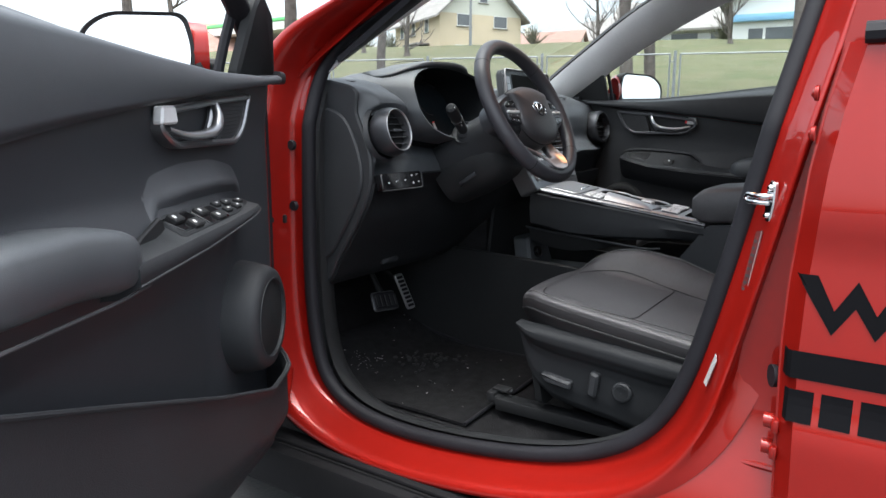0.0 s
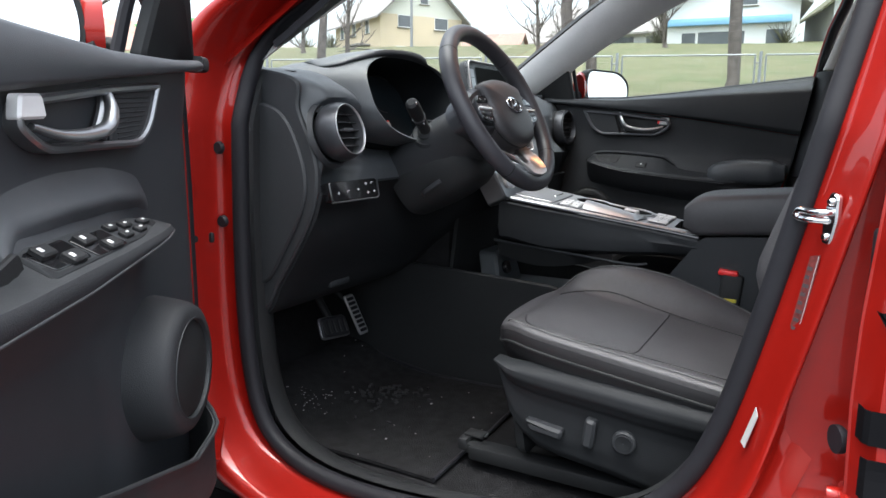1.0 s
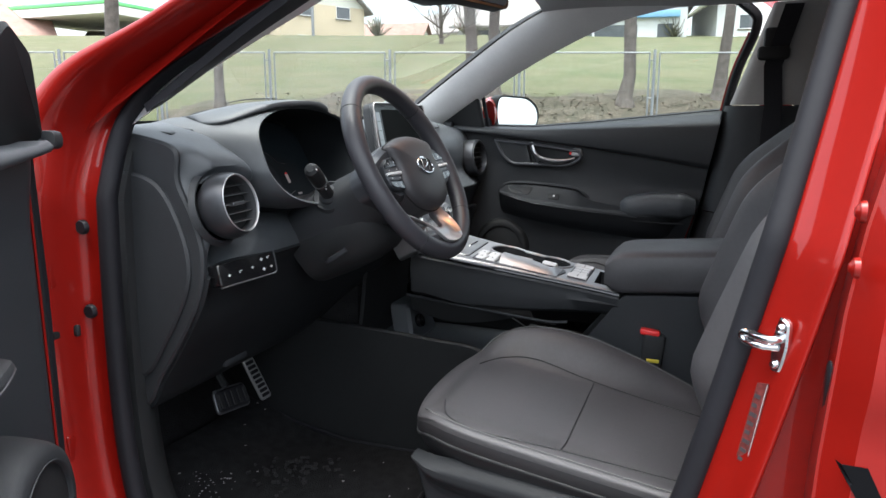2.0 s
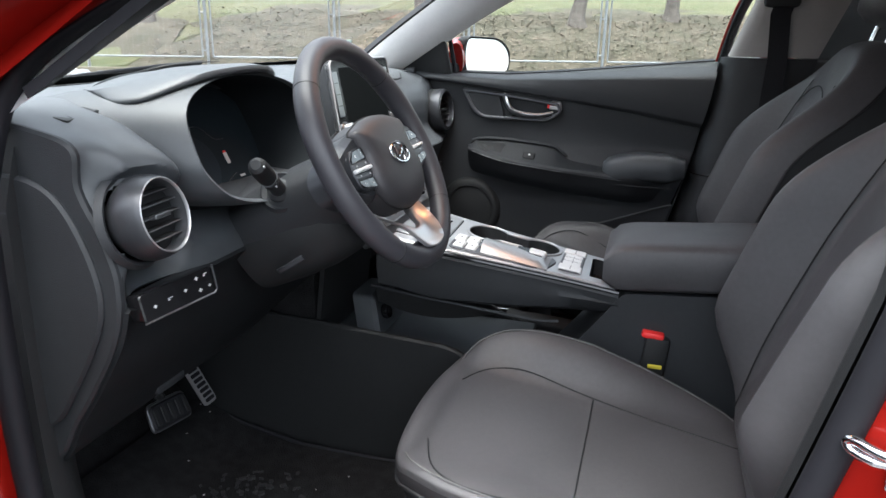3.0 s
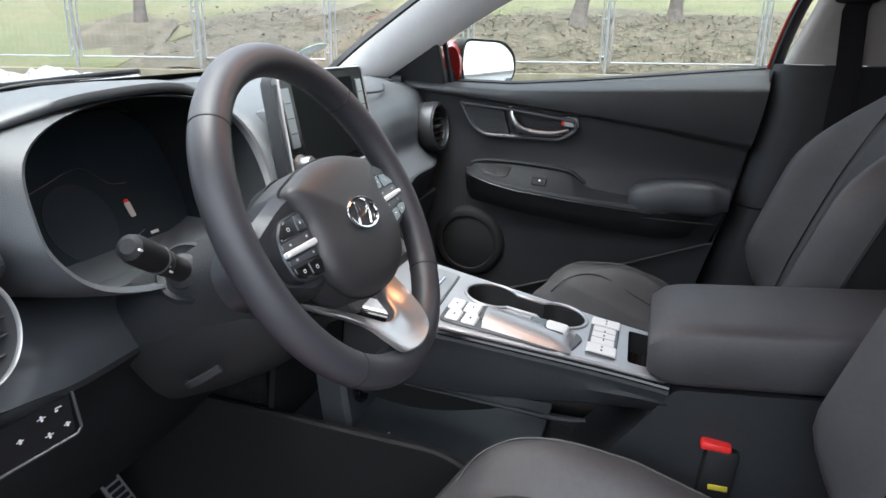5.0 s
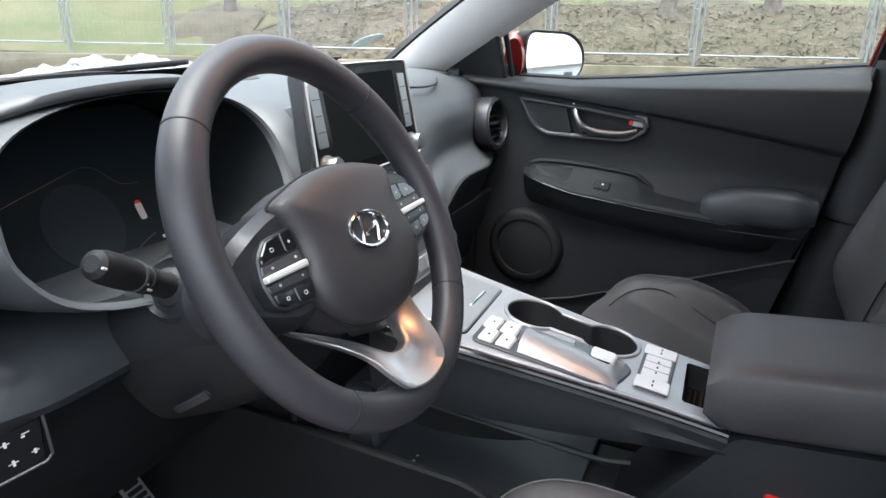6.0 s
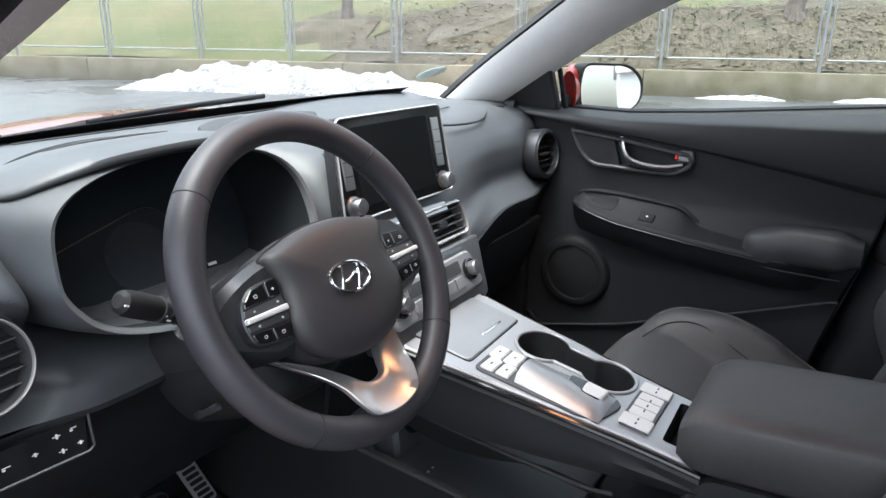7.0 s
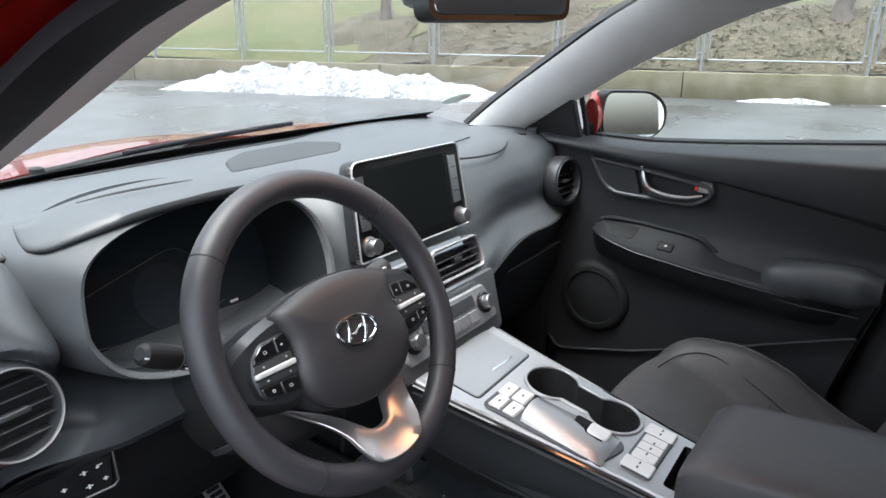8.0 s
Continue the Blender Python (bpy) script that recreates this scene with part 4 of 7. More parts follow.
    if mir < 0:
        ptop = [(.24, .56), (.337, .561), (.527, .608), (.782, .698), (.984, .775)]

    def pocket(u, v):
        s = .235 + (.865 if mir > 0 else .665 + .09 * v) * u
        b, t = lin(BOTTOM, s) + .006, lin(ptop, s)
        out = .045 + .075 * smoothstep(.235, .33, s)
        n = out * (.72 + .28 * smoothstep(0, .45, v)) + .006 * smoothstep(.9, 1, v)
        return P(s, b + (t - b) * v, n)
    part("map_pocket", solid(grid(pocket, 50, 24), .006), HARD, d, "black moulded map pocket")
    part("pocket_edge", tube([pocket(u, 1.0) for u in np.linspace(0, 1, 40)], .0036, 8), HARD, d)
    # door mirror
    A, B = V(P(.318, 1.152, -.030)), V(P(.422, 1.152, -.200))
    mu = (B - A).normalized()
    cc = (A + B) / 2
    fwd = mu.cross(V((0, 0, 1))).normalized()
    if fwd.y < 0:
        fwd = -fwd
    face = rounded([(-.082, -.066), (.06, -.062), (.100, -.032), (.100, .025), (.055, .062), (-.080, .068), (-.096, .0)], [.02, .04, .04, .04, .04, .022, .05], 6)
    if mir < 0:
        face = [V((p.x * 1.10 + .004, p.y * 1.03)) for p in face]
    rings = []
    for f, dz in ((.90, -.002), (.97, -.006), (1.0, .006), (.99, .03), (.92, .065), (.75, .095), (.45, .112), (.1, .118)):
        rings.append([cc + mu * p.x * f + V((0, 0, 1)) * (p.y * f + .006 * (1 - f)) + fwd * dz for p in face])
    mi = part("door_mirror", loft(rings), RED, d, "red door mirror housing with black base")
    rim = [[cc + mu * p.x * f + V((0, 0, 1)) * p.y * f + fwd * dz for p in face] for f, dz in ((1.01, .03), (1.02, -.004), (1.0, -.012), (.93, -.010), (.88, .0))]
    part("mirror_rim", loft(rim, True, False), DEEP, mi)
    part("mirror_glass", loft([[cc + mu * p.x * .92 + V((0, 0, 1)) * p.y * .91 + fwd * (dz + .085 * p.y) for p in face] for dz in (-.007, -.0125)]), MIRROR, mi)
    lower = [[cc + mu * (p.x * f) + V((0, 0, 1)) * (min(p.y, -.012) * f - .0015) + fwd * dz for p in face] for f, dz in ((1.01, .0), (1.02, .01), (1.0, .066), (.78, .097), (.1, .121))]
    sh_ = [[V(P(.335, 1.150 + .052 * math.sin(a), .0)) + fwd * (.035 + .035 * math.cos(a)) for a in np.linspace(0, 2 * math.pi, 16, endpoint=False)],
           [cc - mu * .075 + fwd * (.045 + .045 * math.cos(a)) + V((0, 0, .062 * math.sin(a))) for a in np.linspace(0, 2 * math.pi, 16, endpoint=False)],
           [cc - mu * .04 + fwd * (.045 + .04 * math.cos(a)) + V((0, 0, .06 * math.sin(a))) for a in np.linspace(0, 2 * math.pi, 16, endpoint=False)]]
    part("mirror_shoulder", loft(sh_), RED, mi, "red inner side of the mirror housing")
    part("mirror_base", join(loft(lower), tube([cc - mu * .06 + fwd * .05 + V((0, 0, -.04)), V(P(.315, 1.122, -.02)), V(P(.29, 1.122, -.01))], .020, 10)), DEEP, mi)
    return d


build_door("driver_door", (-.77, .48, 0), -62.6, 1, "wide open driver's door with black panel, red skin")
build_door("passenger_door", (.77, .545, 0), 0, -1, "closed passenger door with black panel and armrest")

# ---------- dashboard ----------
DASH_X = [-.70, -.66, -.60, -.545, -.510, -.480, -.44, -.37, -.22, -.12, 0.0, .12, .22, .40, .55, .64, .70]


def dash_profile(x):
    """(y, z) from the windscreen over the top, down the face and under the knee."""
    drv = smoothstep(-.60, -.52, x) * (1 - smoothstep(-.22, -.14, x))
    end = smoothstep(.52, .70, abs(x))
    mid = 1 - smoothstep(.10, .22, abs(x - .01))
    crown = 1.138 - .012 * end
    rise = .009 * smoothstep(.20, .45, x) - .012 * smoothstep(-.52, -.70, x)
    p = [(.80, 1.117 + 1.4 * rise), (.71, 1.1235 + rise), (.58, crown - .009), (.44, crown), (.335, crown - .012), (.275, 1.095), (.238, 1.05), (.215, 1.00),
         (.200, .955), (.172, .930), (.165, .905), (.190, .875), (.215, .805), (.262, .752), (.325, .698), (.385, .645), (.44, .628), (.62, .65)]
    out = []
    for i, (y, z) in enumerate(p):
        if 4 <= i <= 8:
            y += .16 * drv * (1.0 if i < 8 else .2)
        if i in (9, 10, 11):
            y += .045 * end - .02 * mid
        if 8 <= i <= 14:
            y += {8: .03, 13: .045, 14: .022}.get(i, .062) * (1 - smoothstep(-.22, -.14, x))
        if i >= 12:
            y += .02 * mid + (.02 if x > .2 else 0)
        if 4 <= i <= 8:
            y += (.026 if x > 0 else .004) * end
        if 5 <= i <= 8:
            y += (.014, .026, .032, .022)[i - 5] * smoothstep(.18, .34, x) * (1 - .7 * end)
        if 7 <= i <= 11:
            z += (.010 if i == 7 else .022) * smoothstep(.17, .27, x)
        # the driver's end falls back round the vent in one smooth bow
        e = smoothstep(.630, .70, -x)
        y2, z2 = {5: (.286, 1.094), 6: (.286, 1.045), 7: (.263, .993), 8: (.247, .945), 9: (.245, .915), 10: (.248, .885), 11: (.258, .852), 12: (.276, .814), 13: (.315, .752), 14: (.352, .700)}.get(i, (y, z))
        y, z = y + (y2 - y) * e, z + (z2 - z) * e
        # the passenger's face tucks under the pad, then a ledge stands out below it
        e = smoothstep(.19, .31, x)
        y2, z2 = {5: (.283, 1.094), 6: (.262, 1.055), 7: (.258, 1.016), 8: (.258, .976), 9: (.238, .953), 10: (.212, .930), 11: (.217, .911), 12: (.238, .860)}.get(i, (y, z))
        y2 += (.034 * end if i in (9, 10, 11, 12) else .022 * end if 5 <= i <= 8 else 0)
        out.append((y + (y2 - y) * e, z + (z2 - z) * e))
    return out


def vent_axis(mir):
    return (V((-.652, .210, 1.007)), V((.08, -1, .24)).normalized()) if mir < 0 else (V((.653, .231, 1.011)), V((-.10, -1, .12)).normalized())


def build_dashboard():
    d = thing("dashboard", "soft black dashboard with round side vents", "dashboard")
    body = sections(DASH_X, [dash_profile(x)[:11] for x in DASH_X], 288, 14)
    for mir in (-1, 1):
        o, ax = vent_axis(mir)
        # the sheet is set back beside and below the driver's vent, then opened
        flat = lambda v: (v.co - o) - ax * (v.co - o).dot(ax)
        near = [v for v in body.verts if abs((v.co - o).dot(ax)) < .12 and flat(v).length < .13]
        for v in near if mir < 0 else []:
            f = flat(v)
            side = (1 - smoothstep(-.1, .8, f.z / max(.01, f.length))) * (1 - smoothstep(.655, .692, abs(v.co.x)))
            v.co.y += .034 * side * (1 - smoothstep(.060, .115, f.length))
            # a soft brow stands out over the vent
            brow = smoothstep(.0, .55, f.z / max(.01, f.length)) * smoothstep(.055, .067, f.length) * (1 - smoothstep(.070, .120, f.length)) * (1 - smoothstep(.668, .698, abs(v.co.x)))
            v.co += ax * .020 * brow
        bmesh.ops.delete(body, geom=[v for v in near if flat(v).length < (.0475 if mir < 0 else .054)], context="VERTS")
    part("dash_body", solid(body, .006), SOFT, d, "soft black moulded dashboard body")
    part("lower_dash", solid(sections(DASH_X, [dash_profile(x)[10:] for x in DASH_X], 78, 5), .006), COARSE, d, "hard black lower dashboard")
    # end caps
    for mir in (-1, 1):
        pts = [V((p.y, p.z)) for p in spline([V((0, *q)) for q in dash_profile(mir * .70)], 5)] + [V((.80, .66)), V((.86, .9))]
        part("end_cap", slab(pts, .0, .012, lambda u, v, w: V((mir * (.697 + w), u, v)), .004), HARD, d)
        cap = [(.375, 1.068), (.33, 1.02), (.295, .92), (.305, .80), (.36, .70), (.46, .67), (.52, .80), (.50, 1.06)] if mir > 0 else [(.41, 1.058), (.345, 1.050), (.305, 1.018), (.276, .955), (.268, .900), (.284, .845), (.332, .765), (.385, .700), (.50, .67), (.54, .80), (.52, 1.05)]
        cap = [V((p.y, p.z)) for p in spline([V((0, *q)) for q in cap], 5, True)]
        part("end_cover", slab(cap, .012, .019, lambda u, v, w: V((mir * (.697 + w), u, v)), .004), HARD, d, "removable black end cover")
    # defroster slots and end vents on the top
    for mir in (-1, 1):
        slot = frame_map((mir * .60, .37, 1.1225), (1, -.25 * mir, -.06 * mir), (.2 * mir, .9, .10))
        part("demister_slot", slab(rounded([(-.06, -.016), (.05, -.012), (.06, .014), (-.05, .012)], .006), -.004, .0018, slot, .001), DEEP, d)
        for k in range(5):
            part("demister_fin", tube([slot(-.04 + .02 * k, -.010, .0016), slot(-.03 + .02 * k, .010, .0016)], .0012, 6), SOFT, d)
    part("windscreen_slot", slab(rounded([(-.34, -.008), (.34, -.008), (.34, .008), (-.34, .008)], .006), -.003, .0015, frame_map((0, .74, 1.1222), (1, 0, 0), (0, 1, -.07)), .0005), DEEP, d)
    spk = rounded([(-.165, -.085), (.10, -.092), (.185, -.01), (.150, .070), (-.02, .072), (-.10, .02)], [.012, .02, .02, .02, .02, .02], 5)
    part("centre_speaker_cover", slab(spk, -.004, .0035, frame_map((.015, .575, 1.1318), (1, 0, 0), (0, 1, -.028)), .003), HARD, d, "fine perforated centre speaker cover")
    # pad seam on the passenger side
    part("top_seam", tube(spline([(.18, .30, 1.132), (.30, .285, 1.118), (.42, .29, 1.113), (.52, .33, 1.121), (.58, .40, 1.130), (.61, .50, 1.130)], 8), .0024, 6), DEEP, d)
    part("top_seam", tube(spline([(.17, .36, 1.138), (.30, .355, 1.137), (.42, .37, 1.137)], 8), .0016, 6), DEEP, d)
    def on_dash(x, k):
        p = spline([V((0, *q)) for q in dash_profile(x)], 10)[int(10 * k)]
        return V((x, p.y - .001, p.z))
    part("glovebox_line", tube([on_dash(float(x), 11.6) for x in np.linspace(.24, .66, 16)], .0022, 6), DULL, d, "thin edge over the glovebox")
    part("glovebox_lid", slab(rounded([(.20, .66), (.66, .67), (.66, .855), (.22, .850)], .02), 0, .012, lambda u, v, w: V((u, .312 - .35 * (v - .66) - w, v)), .004), HARD, d)
    # side vents
    for mir in (-1, 1):
        o, ax = vent_axis(mir)
        ux = V((0, 0, 1)).cross(ax).normalized()
        fm = frame_map(o, ux, ax.cross(ux))
        collar = [(.040, -.056), (.050, -.042), (.0548, -.033), (.0562, -.025), (.0550, -.013), (.0522, -.003), (.0505, .002), (.0490, .004)] if mir < 0 else [(.040, -.085), (.050, -.060), (.0585, -.045), (.0612, -.030), (.0620, -.015), (.0610, -.002), (.0595, .004), (.0545, .006), (.0505, .001), (.050, -.03)]
        v = part("side_vent", lathe(collar, fm, 56, False), VENT, d, "round air vent with dark satin surround")
        if mir < 0:
            part("ring_wall", lathe([(.0468, .004), (.0458, -.004), (.0450, -.018)], fm, 56, False), DULL, v)
            part("chrome_ring", lathe([(.0490, .0035), (.0485, .0050), (.0476, .0054), (.0466, .0038), (.0464, .001)], fm, 56, False), SILVER, v, "satin silver vent ring")
            part("vent_well", lathe([(.065, -.050), (.060, -.041), (.056, -.042), (.049, -.054), (.042, -.080)], fm, 56, False), HARD, v)
        else:
            part("vent_well", lathe([(.0638, -.024), (.0610, -.04), (.052, -.06), (.042, -.09)], fm, 56, False), DEEP, v)
            # passenger's ring takes dark VENT, its dimmer light put into the colour
            part("chrome_ring", lathe([(.0490, -.004), (.0490, .003), (.0505, .0066), (.0530, .0070), (.0542, .005)], fm, 48, False), VENT, v, "satin vent ring")
        ri = .044 if mir < 0 else .047
        part("vent_back", lathe([(ri + .002, -.018), (ri + .002, -.032), (.0, -.034)], fm, 40), DEEP, v)
        for k in range(5):
            h = (-.032 + .016 * k) * ri / .047
            wd = math.sqrt(ri ** 2 - h * h)
            blade = part("vent_blade", slab(rounded([(-wd, -.0012), (wd, -.0012), (wd, .0008), (-wd, .0008)], .0006, 2), -.020, -.007, lambda a, b, w, h=h: fm(a, h + b - .25 * (w + .007), w), .0004), DEEP, v)
            part("blade_edge", tube([fm(-wd, h, -.0065), fm(wd, h, -.0065)], .0009, 6), DULL, blade, "thin pale blade edge")
        part("vent_tab", slab(rounded([(-.016, -.003), (.016, -.003), (.016, .003), (-.016, .003)], .002), -.010, .0, fm, .001), DULL, v)
    # switch panel left of the column
    sp0 = frame_map((-.629, .220, .890), (.118, -.016, .003), (0, .22, 1))
    sp = lambda u, v, w=0.0: sp0(.98 * u, .66 * v, w)
    pan = part("switch_panel", slab(rounded([(-.066, -.028), (.062, -.030), (.068, .028), (-.066, .030)], .008), -.02, .004, sp, .002), GLOSS, d, "black switch panel with white symbols")
    part("panel_trim", tube([sp(u, v, .003) for u, v in ((-.066, -.030), (.062, -.032), (.068, -.026), (.070, .028))], .0016, 6), DULL, pan)
    for k, (u, v) in enumerate(((-.045, -.004), (-.018, .0), (.010, .0), (.034, .014), (.052, .017), (.036, -.013), (.055, -.011))):
        r = .0034 + .0008 * (k % 2)
        sym = [bar(sp, u - r, v - .0006, u + r, v + .0008, .0045), bar(sp, u - .0011, v - r, u + .0013, v + .9 * r, .0045)]
        if k % 3 == 1:
            sym[1] = bar(sp, u - .0042, v - .0045, u - .0010, v - .0020, .0045)
        part("switch_symbol", join(*sym), WHITE, pan, smooth=False)
    part("bonnet_release", rbox((-.50, .37, .665), (.07, .03, .018), .006), HARD, d)
    return d


build_dashboard()


def build_instrument_cluster():
    c = thing("instrument_cluster", "hooded dark digital instrument cluster", "instrument cluster")
    out = [V((p.x, p.y)) for p in spline([(-.188, 1.075), (-.168, 1.122), (-.115, 1.150), (-.03, 1.163), (.07, 1.160), (.145, 1.140), (.178, 1.10), (.172, 1.04), (.14, 1.002), (.05, .99), (-.07, .985), (-.155, 1.005), (-.188, 1.04)], 5, True)]
    cx = V((0, 1.085))

    def ring(g, dy, drop=0.0):
        return [V((0, 0, -drop * smoothstep(1.085, 1.0, p.y))) + V((-.372 + p.x + (p.x - cx.x) / V((p.x - cx.x, p.y - cx.y)).length * g, .180 + .52 * (p.y - 1.0) + dy, p.y + (p.y - cx.y) / V((p.x - cx.x, p.y - cx.y)).length * g * (.30 if p.y > cx.y else .6))) for p in out]
    part("hood", loft([[V((p.x, p.y, min(p.z, 1.12))) for p in ring(.044, .30)], [V((p.x, p.y, min(p.z, 1.145))) for p in ring(.040, .18)], ring(.034, .11), ring(.024, .055), ring(.013, .016), ring(.005, .0), ring(.0, .002), ring(-.003, .010)], True, False), SOFT, c, "soft black instrument hood")
    part("hood_lining", loft([ring(-.003, .010), ring(-.004, .03, .006), ring(-.002, .19, .045)], True, False), LINING, c, "dark inner hood lining")
    pm = frame_map((-.372, .3837, 1.085), (1, 0, 0), (0, .52, 1))
    scr = part("display", slab(rounded([(-.185, -.15), (.175, -.15), (.175, .02), (.13, .055), (-.13, .055), (-.185, .0)], .02), -.006, .0, pm, .001), CLUSTER, c, "dark digital display")
    # padded brow that overhangs the opening
    lip = spline([(-.541, .412, 1.139), (-.560, .355, 1.133), (-.553, .312, 1.136), (-.515, .283, 1.150), (-.460, .266, 1.163), (-.395, .259, 1.168), (-.325, .261, 1.168), (-.262, .273, 1.160), (-.216, .298, 1.142)], 5)
    rear = spline([(-.537, .430, 1.136), (-.530, .450, 1.135), (-.512, .470, 1.135), (-.480, .505, 1.135), (-.430, .560, 1.133), (-.365, .600, 1.131), (-.300, .590, 1.131), (-.250, .520, 1.132), (-.205, .400, 1.128)], 5)
    rows = []
    for i, (a, b) in enumerate(zip(lip, rear)):
        e = smoothstep(.02, .14, (b - a).length)
        q = .35 + .65 * smoothstep(4, 20, i)
        rows.append([a + V((0, .012, -.003)), a + V((0, -.002, .0)), a + V((0, -.004, .005 * q)), a + V((0, -.002, .010 * q)), a.lerp(b, .08) + V((0, 0, (.012 + .003 * e) * q)), a.lerp(b, .28) + V((0, 0, .010 + .008 * e)), a.lerp(b, .52) + V((0, 0, .006 + .009 * e)), a.lerp(b, .78) + V((0, 0, .003 + .005 * e)), b + V((0, 0, -.004))])
    part("brow_pad", loft(rows, False, False), SOFT, c, "padded brow over the hood", angle=60)
    part("pad_slit", tube(spline([(-.483, .365, 1.1718), (-.445, .343, 1.1798), (-.40, .331, 1.1822), (-.342, .321, 1.1825)], 6), [.0006 + .0014 * math.sin(math.pi * k / 18) for k in range(19)], 6, flat=.5), DEEP, c)
    part("dial", slab([V((-.014 + .050 * math.cos(a), -.078 + .050 * math.sin(a))) for a in np.linspace(0, 2 * math.pi, 40, endpoint=False)], 0, .0008, pm, .0003), DIAL, scr, "dim round dial", smooth=False)
    part("base_line", tube(spline([pm(-.150, -.112, .001), pm(-.079, -.124, .001), pm(-.03, -.136, .001), pm(.005, -.136, .001), pm(.045, -.118, .001), pm(.07, -.11, .001)], 8), .0007, 5), DULL, scr)
    part("top_line", tube(spline([pm(-.12, -.045, .001), pm(-.044, -.026, .001), pm(.021, -.014, .001), pm(.053, -.040, .001), pm(.08, -.045, .001)], 8), .0004, 5), DULL, scr)
    part("car_symbol", slab(rounded([(-.0045, -.012), (.0045, -.012), (.005, .009), (-.005, .009)], .003), 0, .0012, lambda u, v, w: pm(u + .065, v - .078, w), .0002), WHITE, scr, "small white car symbol", smooth=False)
    part("car_symbol_top", slab(rounded([(-.0045, .0085), (.0045, .0085), (.003, .0125), (-.003, .0125)], .0015), 0, .0016, lambda u, v, w: pm(u + .065, v - .078, w), .0002), BUCKLE, scr, smooth=False)
    part("text_bar", bar(pm, .078, -.119, .092, -.115, .001), WHITE, scr, smooth=False)


build_instrument_cluster()


def build_display():
    d = thing("centre_display", "freestanding touchscreen with silver edge, switched off", "display")
    P0 = frame_map((.012, .218, 1.100), (1, -.03, 0), (0, .20, .98))
    outl = rounded([(-.148, -.082), (.150, -.078), (.148, .080), (-.132, .082)], [.010, .012, .016, .018], 5)
    part("housing", slab(outl, .004, -.03, P0, .008), HARD, d)
    part("silver_edge", slab(outl, -.006, .006, P0, .002, hollow=.004), SILVER, d, "thin silver edge")
    part("fascia", slab(shrink(outl, .003), -.004, .004, P0, .001), GLOSS, d, "glossy black fascia")
    part("screen", slab(rounded([(-.098, -.062), (.100, -.060), (.100, .064), (-.098, .064)], .003), .003, .0046, P0, .0004), SCREEN, d)
    for u in (-.121, .122):
        strip = part("key_strip", slab(rounded([(u - .011, -.030), (u + .011, -.030), (u + .011, .058), (u - .011, .058)], .003), .003, .0062, P0, .001), LEVER, d, "grey key strip")
        for k in range(4):
            part("key_line", bar(P0, u - .008, -.009 + .022 * k, u + .008, -.008 + .022 * k, .0068), GLOSS, strip, smooth=False)
        kn = part("knob", lathe([(.0165, .003), (.0165, .007), (.0135, .009), (.0130, .022), (.0115, .0245), (.0, .0248)], lambda a, b, c, u=u: P0(u + a, -.056 + b, c), 28), LEVER, d, "satin silver knob")
    part("media_keys", slab(rounded([(-.10, -.010), (.10, -.010), (.10, .010), (-.10, .010)], .004), 0, .012, frame_map((.02, .195, .998), (1, -.03, 0), (0, .5, .86)), .002), LEVER, d)
    # stalk of the display down to the dash
    part("neck", rbox((.01, .262, 1.06), (.20, .08, .13), .02), SOFT, d)


build_display()


